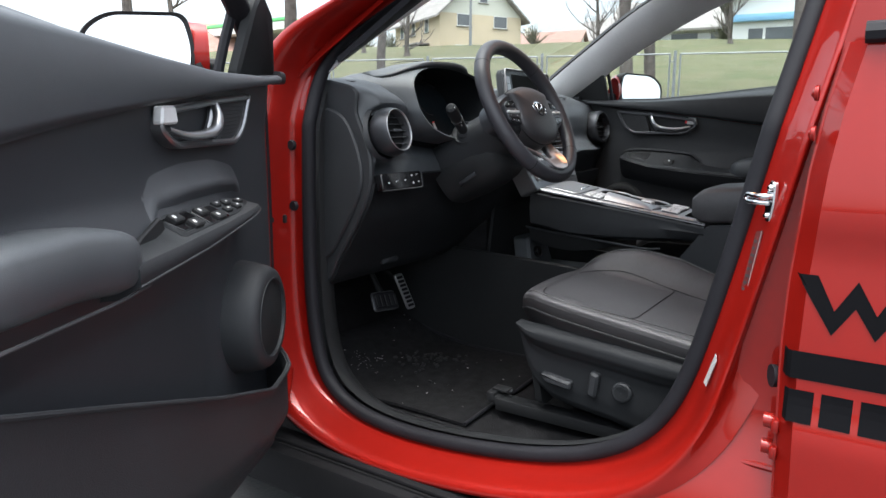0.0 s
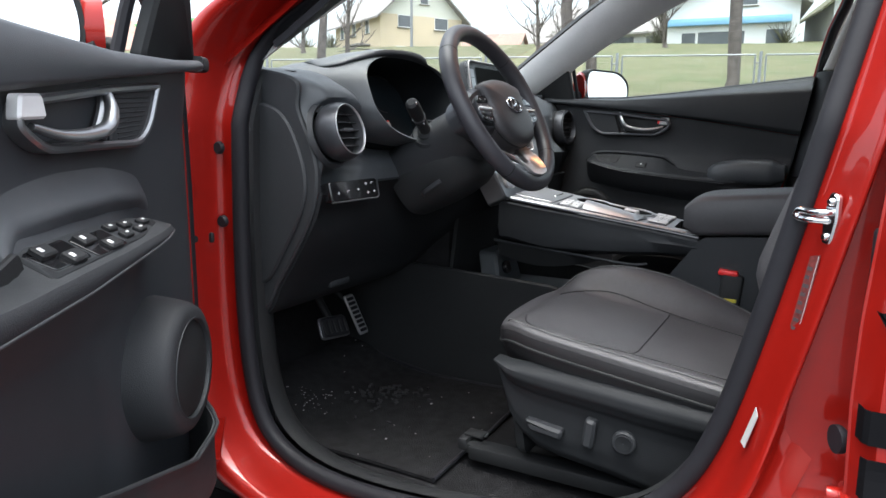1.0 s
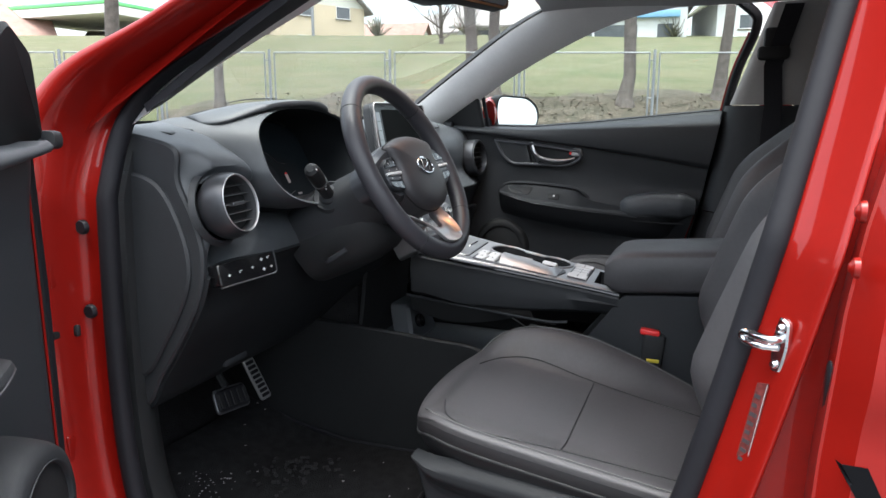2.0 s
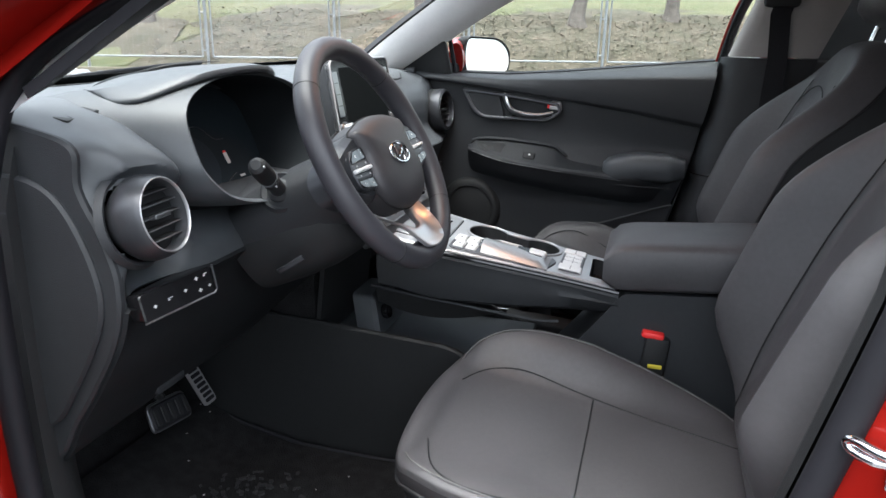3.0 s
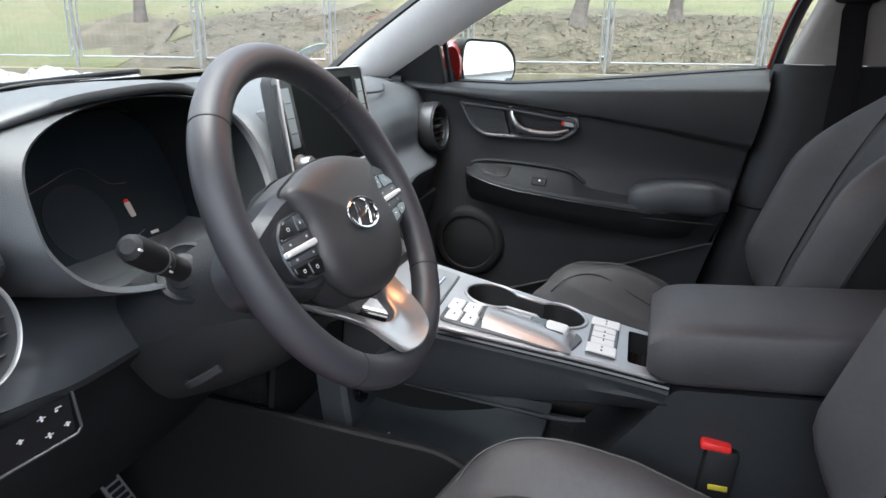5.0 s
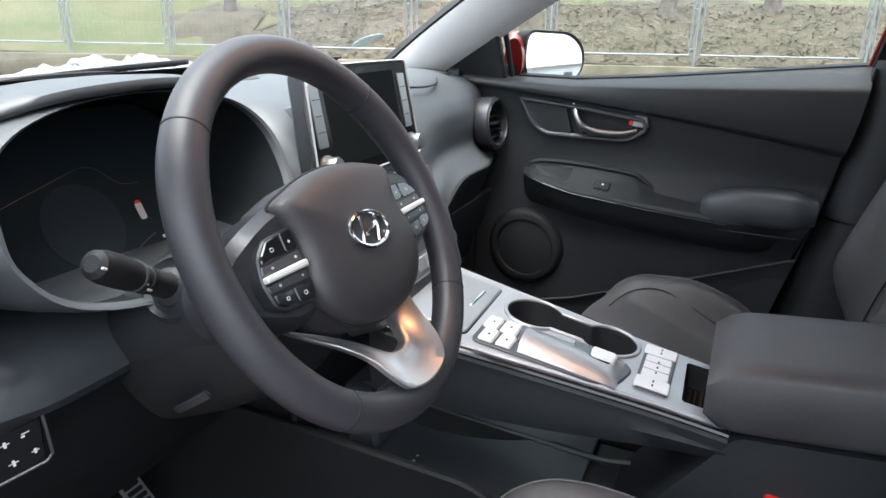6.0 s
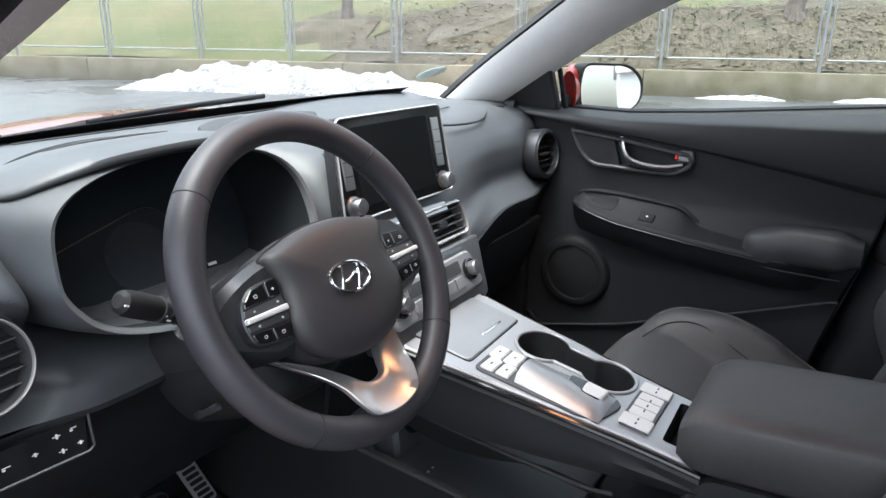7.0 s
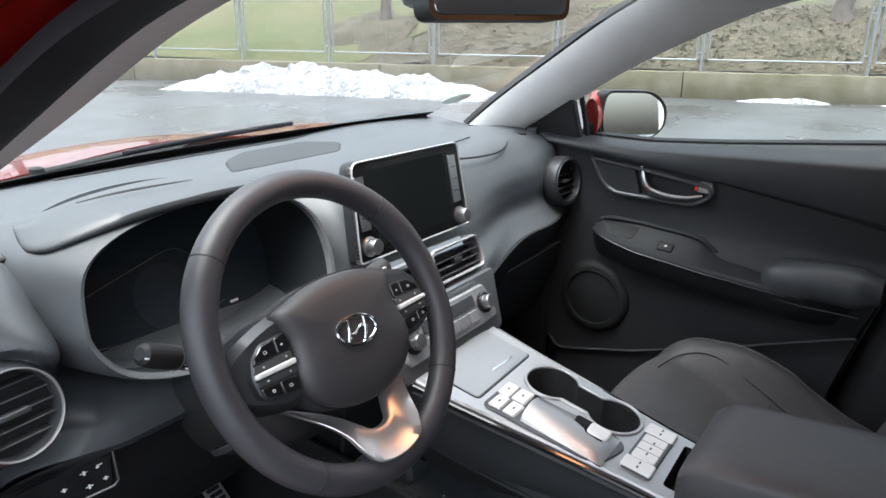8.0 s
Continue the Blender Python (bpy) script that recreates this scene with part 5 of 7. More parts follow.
def build_centre_stack():
    s = thing("centre_stack", "centre stack with air vents and climate controls", "dashboard panel")
    F = frame_map((.01, .178, .972), (1, 0, 0), (0, .30, .95))
    part("stack_body", slab(rounded([(-.19, -.05), (.185, -.05), (.185, .05), (-.19, .05)], .015), -.10, -.034, F, .006), SOFT, s)
    for u0, u1 in ((-.165, -.012), (.012, .162)):
        o = rounded([(u0, -.032), (u1, -.032), (u1 + .004, .0), (u1 - .004, .034), (u0, .034)] if u0 > 0 else [(u0, -.032), (u1, -.032), (u1, .034), (u0, .034)], [.012, .026, .03, .026, .012] if u0 > 0 else .02, 6)
        v = part("centre_vent", slab(o, -.03, .008, F, .003, hollow=.006), SILVER, s, "centre air vent with silver surround")
        part("vent_back", slab(shrink(o, .004), -.035, -.02, F, .001), DEEP, v)
        for k in range(4):
            h = -.02 + .0135 * k
            part("vent_blade", slab(rounded([(u0 + .006, h - .001), (u1 - .006, h - .001), (u1 - .006, h + .0015), (u0 + .006, h + .0015)], .0008, 2), -.015, .002, F, .0005), SOFT, v)
        part("vent_tab", slab(rounded([(.5 * (u0 + u1) - .012, -.005), (.5 * (u0 + u1) + .012, -.005), (.5 * (u0 + u1) + .012, .005), (.5 * (u0 + u1) - .012, .005)], .002), -.01, .006, F, .001), HARD, v)
    C = frame_map((.008, .128, .893), (1, 0, 0), (0, .42, .91))
    part("stack_surround", slab(rounded([(-.150, -.062), (.150, -.062), (.182, .052), (-.170, .052)], .012, 5), -.06, -.006, C, .004), LEVER, s, "grey metallic stack surround")
    part("climate_panel", slab(rounded([(-.135, -.036), (.142, -.036), (.128, .034), (-.12, .034)], .018, 5), -.05, .0, C, .004), SILVER, s, "satin silver climate panel")
    for u in (-.105, .106):
        k = part("climate_knob", lathe([(.020, -.002), (.020, .004), (.017, .005), (.0165, .006)], lambda a, b, c, u=u: C(u + a, b, c), 28), GLOSS, s)
        part("knob_cap", lathe([(.0140, .003), (.0135, .017), (.0115, .020), (.0, .0205)], lambda a, b, c, u=u: C(u + a, b, c), 28), LEVER, k, "satin silver knob cap")
    part("climate_display", slab(rounded([(-.075, .002), (.077, .002), (.077, .024), (-.075, .024)], .004), 0, .004, C, .001), DULL, s)
    for k in range(5):
        part("climate_key", slab(rounded([(-.075 + .031 * k, -.024), (-.047 + .031 * k, -.024), (-.047 + .031 * k, -.004), (-.075 + .031 * k, -.004)], .002), 0, .005, C, .001), SILVER, s)


build_centre_stack()

# ---------- steering ----------


def build_steering_wheel():
    w = thing("steering_wheel", "dark leather steering wheel with silver lower spoke", "steering wheel")
    t = radians(28.3)
    W = frame_map((-.363, .028, 1.053), (1, 0, 0), (0, math.sin(t), math.cos(t)))
    n = 120

    def rim_ring(a, r, R=.176):
        c, s = math.cos(a), math.sin(a)
        k = 1 + .07 * sum(math.exp(-((((a - b + math.pi) % (2 * math.pi)) - math.pi) / .25) ** 2) for b in (radians(150), radians(30)))
        return [W((R + r * k * math.cos(q)) * c, (R + r * k * math.cos(q)) * s, 1.0 * r * k * math.sin(q)) for q in np.linspace(0, 2 * math.pi, 20, endpoint=False)]
    part("rim", loft([rim_ring(2 * math.pi * k / n, .0178) for k in range(n)], True, False, True), WHEELSKIN, w, "leather wrapped rim")
    for a in (138.5, 42.5, -40.5, -128.0):
        part("rim_seam", loft([rim_ring(radians(a + da), r) for da, r in ((-.40, .0176), (-.15, .0183), (.15, .0183), (.40, .0176))], True, False), DEEP, w)
    # horn pad: wide brow on top, narrowing to a rounded chin
    half = [(0, .058), (.035, .0555), (.068, .0480), (.090, .0400), (.0875, .022), (.0835, .004), (.086, -.016), (.0895, -.034), (.084, -.056), (.064, -.078), (.034, -.091), (0, -.0955)]
    pad = [V((p.x, p.y)) for p in spline([V((u, v)) for u, v in half] + [V((-u, v)) for u, v in half[-2:0:-1]], 5, True)]
    hub = V((0, -.015))
    part("horn_pad", loft([[W(*(hub + (p - hub) * f), h) for p in pad] for f, h in ((1.0, -.03), (1.0, .006), (.993, .0115), (.975, .0155), (.93, .0200), (.85, .0238), (.72, .0266), (.56, .0284), (.38, .0295), (.2, .0301), (.05, .0303))]), HORN, w, "black horn pad", angle=60)
    part("pad_gap", tube([W(*(hub + (p - hub) * 1.006), .004) for p in pad], .0016, 6, True), DEEP, w)
    em = part("emblem", tube([W(-.005 + .0300 * math.cos(a), -.012 + .0165 * math.sin(a) - .0025 * math.cos(a), .0315) for a in np.linspace(0, 2 * math.pi, 40, endpoint=False)], .0021, 8, True), CHROME, w, "chrome oval emblem")
    for (u0, v0), (u1, v1) in (((-.022, -.012), (-.011, .013)), ((.004, -.014), (.014, .012))):
        part("emblem_bar", tube([W(-.001 + u0, -.012 + v0, .0305), W(-.001 + (u0 + u1) / 2, -.012 + (v0 + v1) / 2, .0325), W(-.001 + u1, -.012 + v1, .0305)], .0023, 8), CHROME, em)
    part("emblem_bar", tube(spline([W(-.0175, -.016, .0315), W(-.010, -.0145, .0328), W(.0, -.010, .0328), W(.0085, -.0085, .0315)], 4), .0022, 8), CHROME, em)
    # side spokes with key pads
    for m in (-1, 1):
        arm = rounded([(m * .070, .044), (m * .104, .039), (m * .134, .030), (m * .158, .016), (m * .172, -.004), (m * .168, -.034), (m * .142, -.050), (m * .108, -.062), (m * .070, -.058)], .012, 5)
        sp = part("spoke", slab(arm, -.030, .010, lambda u, v, d: W(u, v, d - .016 * smoothstep(.125, .172, abs(u)) - .010 * smoothstep(-.035, -.062, v)), .009), VENT, w, "dark satin side spoke")
        kp = rounded([(m * .0855, .0200), (m * .121, .0175), (m * .136, .006), (m * .1425, -.014), (m * .1395, -.034), (m * .131, -.0405), (m * .0935, -.0465), (m * .0845, -.026)], .006, 4)
        pad2 = part("key_pad", slab(kp, .0, .0120, W, .0015), VENT, w, "dark satin key surround")
        for o in ([(.0875, .0180), (.1025, .0172), (.1035, .0005), (.0875, .0010)], [(.1045, .0170), (.1205, .0155), (.1335, .0055), (.1360, -.0005), (.1045, .0005)], [(.0895, -.0285), (.1145, -.0270), (.1140, -.0405), (.0945, -.0440)], [(.1155, -.0270), (.1385, -.0255), (.1370, -.0340), (.1300, -.0380), (.1152, -.0402)]):
            part("multifunction_key", slab(rounded([(m * a, b) for a, b in o], .0022, 3), .011, .0142, W, .0010), GLOSS, pad2, "gloss black key")
        for o in ([(.0875, -.0010), (.1375, -.0020), (.1392, -.0090), (.0870, -.0092)], [(.0872, -.0178), (.1402, -.0168), (.1392, -.0236), (.0890, -.0262)]):
            part("multifunction_key", slab(rounded([(m * a, b) for a, b in o], .0018, 3), .011, .0134, W, .0008), DULL, pad2, "grey metallic key")
        part("rocker_key", slab(rounded([(m * .0870, -.0102), (m * .1400, -.0096), (m * .1404, -.0150), (m * .0875, -.0166)], .0018, 3), .011, .0178, W, .0014), PALE, pad2, "silver rocker key")
        for u, v, r in ((.0955, .0085, .0017), (.1185, .0075, .0022), (.0955, -.0053, .0014), (.1260, -.0055, .0012), (.0975, -.0215, .0012), (.1270, -.0203, .0014), (.1035, -.0350, .0022), (.1255, -.0325, .0020)):
            if r > .0019:
                sym = [slab(rounded([(m * u - r, v - .8 * r), (m * u + r, v - .8 * r), (m * u + r, v + .8 * r), (m * u - r, v + .8 * r)], .0012, 3), .0136, .01445, W, .0001, hollow=.0007)]
            else:
                sym = [bar(W, m * u - r, v - .0005, m * u + r, v + .0004, .01445), bar(W, m * u - .0004, v - r, m * u + .0005, v + .8 * r, .01445)]
            part("key_symbol", join(*sym), WHITE, pad2, smooth=False)
    # lower spoke: one dished silver yoke from side to side, its face turned to the middle, its foot on the rim
    rows = [((.120, -.049, -.022), (.100, -.060, -.027)), ((.088, -.076, -.018), (.060, -.083, -.025)), ((.067, -.098, -.006), (.038, -.100, -.018)), ((.055, -.120, .008), (.024, -.116, -.008)),
            ((.0485, -.142, .017), (.016, -.126, -.001)), ((.035, -.161, .0215), (.008, -.1295, .001)), ((0, -.1680, .0225), (0, -.1305, .002))]
    rows = rows + [(tuple(V((-1, 1, 1)) * V(a)), tuple(V((-1, 1, 1)) * V(b))) for a, b in rows[-2::-1]]
    outer, inner = spline([V(a) for a, _ in rows], 6), spline([V(b) for _, b in rows], 6)
    rings = []
    for a, b in zip(outer, inner):
        sec = [a + V((0, 0, -.007)), a + V((0, 0, -.0012)), a.lerp(b, .05) + V((0, 0, .0004)), a.lerp(b, .25) + V((0, 0, -.0022)), a.lerp(b, .5) + V((0, 0, -.0032)), a.lerp(b, .78) + V((0, 0, -.0020)), a.lerp(b, .95), b + V((0, 0, -.0016)), b + V((0, 0, -.009))]
        rings.append([W(*p) for p in sec])
    part("lower_spoke", loft(rings), SPOKE, w, "satin silver lower spoke", angle=55)
    part("spoke_foot", slab(rounded([(-.050, -.150), (.050, -.150), (.042, -.172), (-.042, -.172)], .010, 5), -.012, .006, W, .005), WHEELSKIN, w)
    part("hub_back", lathe([(.060, -.05), (.056, -.075), (.04, -.085), (.0, -.086)], W, 32), DEEP, w)
    part("spoke_root", slab(rounded([(-.13, .01), (.13, .01), (.115, -.045), (.06, -.085), (-.06, -.085), (-.115, -.045)], .02), -.055, -.031, W, .004), DEEP, w)
    part("stalk_paddle", slab(rounded([(-.135, -.02), (-.10, -.02), (-.10, .035), (-.13, .03)], .01), -.045, -.038, W, .002), DULL, w)


build_steering_wheel()


def build_column():
    c = thing("steering_column", "black steering column shroud with two stalks", "steering column")
    t = radians(24)
    W = frame_map((-.363, .085, 1.02), (1, 0, 0), (0, math.sin(t), math.cos(t)))
    o = [V((p.x, p.y)) for p in spline([V(p) for p in ((0, .040), (.060, .037), (.092, .012), (.088, -.028), (.060, -.068), (0, -.080), (-.060, -.068), (-.088, -.028), (-.092, .012), (-.060, .037))], 6, True)]
    rings = []
    for f, d, dv in ((.86, .014, 0), (.94, .010, 0), (1.0, 0, 0), (1.04, -.03, -.002), (1.07, -.06, -.004), (1.08, -.10, -.008), (1.07, -.14, -.013), (1.0, -.20, -.02)):
        rings.append([W(p.x * f, p.y * f + dv, d) for p in o])
    part("shroud", loft(rings), HARD, c, "black column shroud", angle=70)
    part("lower_shroud", loft([[W(p.x * f * .95, p.y * f - .055, d) for p in o] for f, d in ((.60, -.012), (.76, -.018), (.90, -.04), (1.0, -.08), (1.04, -.13), (1.02, -.20))]), DEEP, c, angle=70)
    part("adjust_lever", tube(spline([(-.448, .170, .868), (-.462, .160, .874), (-.464, .138, .888), (-.461, .119, .901)], 6), .005, 8, flat=.5), VENT, c, "black column adjusting lever")
    # light stalk on the driver's left, wiper stalk on the right
    K, axis = V((-.450, .158, .998)), V((-.84, -.20, .50)).normalized()
    side = axis.cross(V((0, 1, 0))).normalized()
    boot = part("stalk_boot", lathe([(.034, -.03), (.033, .0), (.029, .005), (.026, .002), (.020, .0), (.018, .012), (.013, .016)], frame_map(K, side, axis.cross(side)), 28), HARD, c, "round black stalk collar")
    st = part("light_stalk", tube([K, K + axis * .03, K + axis * .065], [.013, .012, .012], 12), HARD, c, "black light stalk")
    tip = [(.044, .0100), (.047, .0128), (.054, .0132), (.057, .0108), (.060, .0108), (.063, .0126), (.076, .0138), (.094, .0142), (.110, .0138), (.119, .0120), (.123, .0070)]
    part("stalk_knob", tube([K + axis * a for a, _ in tip], [r for _, r in tip], 16), DEEP, st, "rounded stalk knob")
    part("knob_ring", tube([K + axis * .0665, K + axis * .0685], .0146, 16), DULL, st)
    for a, dz in ((.050, .004), (.056, -.002), (.052, -.007), (.090, .0), (.112, .002)):
        q = K + axis * a + V((-.004 - .04 * (a - .05), -.0118 - .04 * (a - .05), dz))
        part("knob_mark", tube([q, q + axis * .005], .0012, 6), WHITE, st)
    wp = part("wiper_stalk", tube([W(.07, .018, -.036), W(.12, .026, -.035), W(.16, .032, -.034)], [.011, .010, .012], 12), HARD, c, "black wiper stalk")
    part("stalk_knob", tube([W(.155, .031, -.034), W(.165, .033, -.034), W(.20, .040, -.034), W(.207, .0415, -.034)], [.011, .0150, .0160, .010], 14), HARD, wp)
    part("knob_ring", tube([W(.146, .0295, -.034), W(.153, .031, -.034)], .0135, 16), DEEP, wp)
    part("knob_mark", rbox(W(.186, .039, -.0180), (.007, .003, .004), .0008), WHITE, wp)


build_column()

# ---------- centre console ----------


def build_console():
    c = thing("centre_console", "floating centre console with satin silver top plate", "centre console")
    sl = .145

    def T(x, y, w=0.0):
        return V((x, y, .825 + sl * y + .02 * x + w))
    left = [(.135, -.118), (.03, -.112), (-.10, -.100), (-.25, -.088), (-.345, -.086)]
    right = [(.135, .132), (.0, .108), (-.10, .094), (-.25, .070), (-.36, .058)]
    outl = [V((x, y)) for y, x in right] + [V((x, y)) for y, x in reversed(left)]
    plate = rounded(outl, .012, 3)
    # cup holder shape cut as dark wells set into the plate
    c1, c2, r1, r2 = V((.044, -.058)), V((.034, -.172)), .043, .041
    pts = []
    for k in range(29):
        a = math.radians(-52 + 284 * k / 28 - 5)
        pts.append(c1 + r1 * V((math.cos(a), math.sin(a))))
    for k in range(29):
        a = math.radians(128 + 284 * k / 28 - 5)
        pts.append(c2 + r2 * V((math.cos(a), math.sin(a))))
    tr = rounded([(-.062, -.285), (.046, -.282), (.046, -.345), (-.062, -.345)], .006, 3)
    bm = bmesh.new()
    edges = []
    for ol in (shrink(plate, .003), pts, tr):
        vs = [bm.verts.new(T(p.x, p.y)) for p in ol]
        edges += [bm.edges.new((vs[i - 1], vs[i])) for i in range(len(vs))]
    bmesh.ops.triangle_fill(bm, edges=edges, use_beauty=True)
    side = loft([[T(p.x, p.y, w) for p in ol] for ol, w in ((shrink(plate, .003), 0), (plate, -.003), (plate, -.014))], True, False)
    part("top_plate", join(bm, side), SILVER, c, "satin silver console plate", angle=25)
    part("cup_holder", well([[T(p.x, p.y, w) for p in q] for q, w in ((pts, .0005), (shrink(pts, .001), -.004), (shrink(pts, .003), -.05), (shrink(pts, .006), -.055))]), DEEP, c, "black double cup holder")
    part("cup_rim", slab(shrink(pts, -.006), -.002, .003, lambda u, v, w: T(u, v, w), .0012, hollow=.0062), SILVER, c, "raised silver rim")
    part("open_tray", well([[T(p.x, p.y, w) for p in q] for q, w in ((tr, .0005), (tr, -.03), (shrink(tr, .003), -.035))]), DEEP, c, "small open tray")
    # wireless pad lid
    pad = rounded([(-.080, .120), (.100, .112), (.088, .012), (-.083, .008)], .008, 4)
    lid = part("pad_lid", slab(pad, .0, .0035, lambda u, v, w: T(u, v, w), .0015), LID, c, "satin silver sliding lid")
    part("lid_gap", slab(shrink(pad, -.002), -.002, .0010, lambda u, v, w: T(u, v, w), .0005), GLOSS, lid)
    part("lid_grip", slab(rounded([(-.004, .028), (.056, .028), (.056, .033), (-.004, .033)], .002), .002, .006, lambda u, v, w: T(u, v, w), .0012), CHROME, lid)
    # drive selector
    pk = rounded([(-.094, -.004), (-.012, -.004), (-.010, -.060), (-.012, -.20), (-.030, -.218), (-.080, -.205), (-.094, -.18)], .014, 4)
    sel = part("selector_base", slab(pk, .0, .003, lambda u, v, w: T(u, v, w), .001), DULL, c, "recessed drive selector base")

    def hump(u, v):
        y = -.070 - .135 * u
        x = -.086 + .074 * v - .006 * u
        return T(x, y, .003 + .017 * math.sin(math.pi * min(1, v * 1.05)) ** .6 * (1 - .55 * u) * smoothstep(1.0, .9, u))
    part("selector_hump", solid(grid(hump, 16, 10), .004), SILVER, sel, "smooth silver selector hump")
    for x0, x1, y0, y1 in ((-.088, -.052, -.012, -.034), (-.050, -.014, -.006, -.028), (-.050, -.014, -.031, -.056), (-.088, -.053, -.038, -.060)):
        part("selector_key", slab(rounded([(x0, y0), (x1, y0), (x1, y1), (x0, y1)], .004), .002, .0065, lambda u, v, w: T(u, v, w), .002), PALE, sel, "pale drive selector key")
        part("key_mark", bar(lambda u, v, w: T(u, v, w + .0065), (x0 + x1) / 2 - .003, (y0 + y1) / 2 - .002, (x0 + x1) / 2 + .003, (y0 + y1) / 2 + .001, .0004), DULL, sel, smooth=False)
    part("selector_gap", slab(rounded([(-.060, -.062), (-.013, -.055), (-.013, -.072), (-.060, -.078)], .003), .002, .006, lambda u, v, w: T(u, v, w), .001), GLOSS, sel)
    part("brake_well", slab(rounded([(-.052, -.138), (-.020, -.134), (-.022, -.19), (-.054, -.19)], .006), .002, .0135, lambda u, v, w: T(u, v, w), .001), GLOSS, sel)
    part("brake_key", slab(rounded([(-.051, -.162), (-.023, -.160), (-.026, -.196), (-.052, -.194)], .007), .004, .0165, lambda u, v, w: T(u, v, w), .002), PALE, sel, "pale parking brake key")
    # key bank
    bank = part("key_bank", slab(rounded([(-.069, -.224), (.056, -.224), (.056, -.268), (-.069, -.268)], .006), .0, .004, lambda u, v, w: T(u, v, w), .001), DULL, c, "bank of pale console keys")
    for x0, x1, grow, h in ((-.068, -.040, .0025, .0062), (-.038, .026, -.002, .0050), (.028, .055, .0025, .0062)):
        k = part("console_key", slab(rounded([(x0, -.226 + grow), (x1, -.226 + grow), (x1, -.266 - grow), (x0, -.266 - grow)], .004), .002, h, lambda u, v, w: T(u, v, w), .0013), PALE, bank, "pale silver key")
        for n in ((-.5, .5) if x1 - x0 < .04 else (-1.4, 0, 1.4)):
            part("key_mark", bar(lambda u, v, w: T(u, v, w + h), (x0 + x1) / 2 + .011 * n - .003, -.248, (x0 + x1) / 2 + .011 * n + .003, -.2455, .0003), DULL, bank, smooth=False)
    for x in (-.0165, .0045):
        part("key_gap", bar(lambda u, v, w: T(u, v, w + .0050), x, -.2635, x + .0008, -.2285, .0003), DULL, bank, smooth=False)
    for k in range(6):
        part("tray_rib", tube([T(-.055, -.292 - .008 * k, -.033), T(.04, -.292 - .008 * k, -.033)], .0018, 5), HARD, c)
    # padded flanks below the plate
    for m, edge in ((-1, left), (1, right)):
        e = spline([(x, y, 0) for y, x in edge], 6)
        rings = []
        for p in e:
            top = T(p.x, p.y, -.004)
            low = .708 + .01 * smoothstep(-.1, -.34, p.y) + .02 * smoothstep(0, .13, p.y)
            rings.append([V((p.x + m * dx, p.y, z)) for dx, z in ((-.01, top.z), (.006, top.z - .002), (.012, top.z - .012), (.010, top.z - .025), (.014, .5 * (top.z + low)), (.006, low + .01), (-.01, low), (-.05, low))])
        part("padded_flank", loft(rings, False, False), HARD, c, "padded black console flank")
        part("flank_strip", tube([T(p.x + m * .006, p.y, -.008) for p in e], .0045, 8), GLOSS, c, "gloss black edge strip")
    part("bridge_underside", rbox((0, -.10, .724), (.15, .46, .012), .004), DEEP, c)
    # lower tray between two upright side panels
    part("tray_floor", rbox((0, .10, .580), (.26, .52, .012), .004), SOFT, c, "open lower storage tray")
    for m in (-1, 1):
        part("side_panel", slab(rounded([(-.16, .33), (.84, .33), (.84, .66), (.26, .640), (-.03, .626), (-.15, .56)], [.01, .01, .01, .02, .03, .03], 4), .0, m * .012, lambda u, v, w: V((m * .132 + w, u, v)), .004), DEEP, c, "smooth black tunnel side panel")
        part("cavity_strip", tube(spline([(m * .100, .16, .722), (m * .104, .05, .712), (m * .102, -.09, .700), (m * .098, -.19, .691), (m * .094, -.235, .694)], 6), .0035, 8), HARD, c, "thin lip under the console bridge")
        part("storage_net", solid(grid(lambda u, v: V((m * (.098 - .012 * v), .15 - .36 * u, .716 - .030 * u - .045 * v * math.sin(math.pi * min(1, .25 + u)))), 14, 4), .002), DEEP, c)
    part("socket_block", slab(rounded([(-.08, .585), (.08, .585), (.06, .68), (-.06, .68)], .015), 0, .05, lambda u, v, w: V((u, .20 - w + .25 * (v - .585), v)), .008), SOFT, c)
    part("power_socket", lathe([(.016, 0), (.018, .006), (.016, .012), (.012, .012), (.011, .0)], frame_map((-.030, .160, .635), (1, 0, 0), (0, .3, 1)), 20, False), GLOSS, c, "round power socket")
    for k in range(2):
        part("socket_mark", rbox((-.075 + .014 * k, .09, .5875), (.004, .004, .0015), .0005), WHITE, c)
    part("tray_front", solid(grid(lambda u, v: V((-.13 + .26 * u, .285 - .03 * v, .57 + .25 * v)), 4, 6), .01), DEEP, c)
    part("tunnel", rbox((0, .56, .56), (.24, .56, .46), .03), CARPET, c, "black carpeted tunnel")
    part("lower_body", rbox((0, .14, .45), (.275, 1.10, .24), .02), DEEP, c, "dark lower console body")
    # rear box
    prof = [(-.14, .36), (-.15, .50), (-.282, .668), (-.354, .768), (-.70, .795), (-.72, .40)]
    part("rear_box", slab(rounded(prof, .012), -.098, .098, lambda u, v, w: V((w, u, v)), .010), HARD, c, "black rear console box")
    rings = []
    for y in np.linspace(-.312, -.66, 20):
        k = (-.312 - y) / .348
        f = min(1, .55 + .45 * math.sqrt(max(0, 1 - (1 - min(1, k / .16)) ** 2)))
        ring = []
        for a in range(20):
            ex = lambda q: math.copysign(abs(q) ** .32, q)
            ring.append(V((.0 + .105 * ex(math.cos(a * math.pi / 10)) * (.9 + .1 * f), y, .812 + .030 * k + (.048 * f) * ex(math.sin(a * math.pi / 10)))))
        rings.append(ring)
    part("armrest", loft(rings), LEATHER, c, "padded dark armrest lid")


build_console()

# ---------- seats ----------


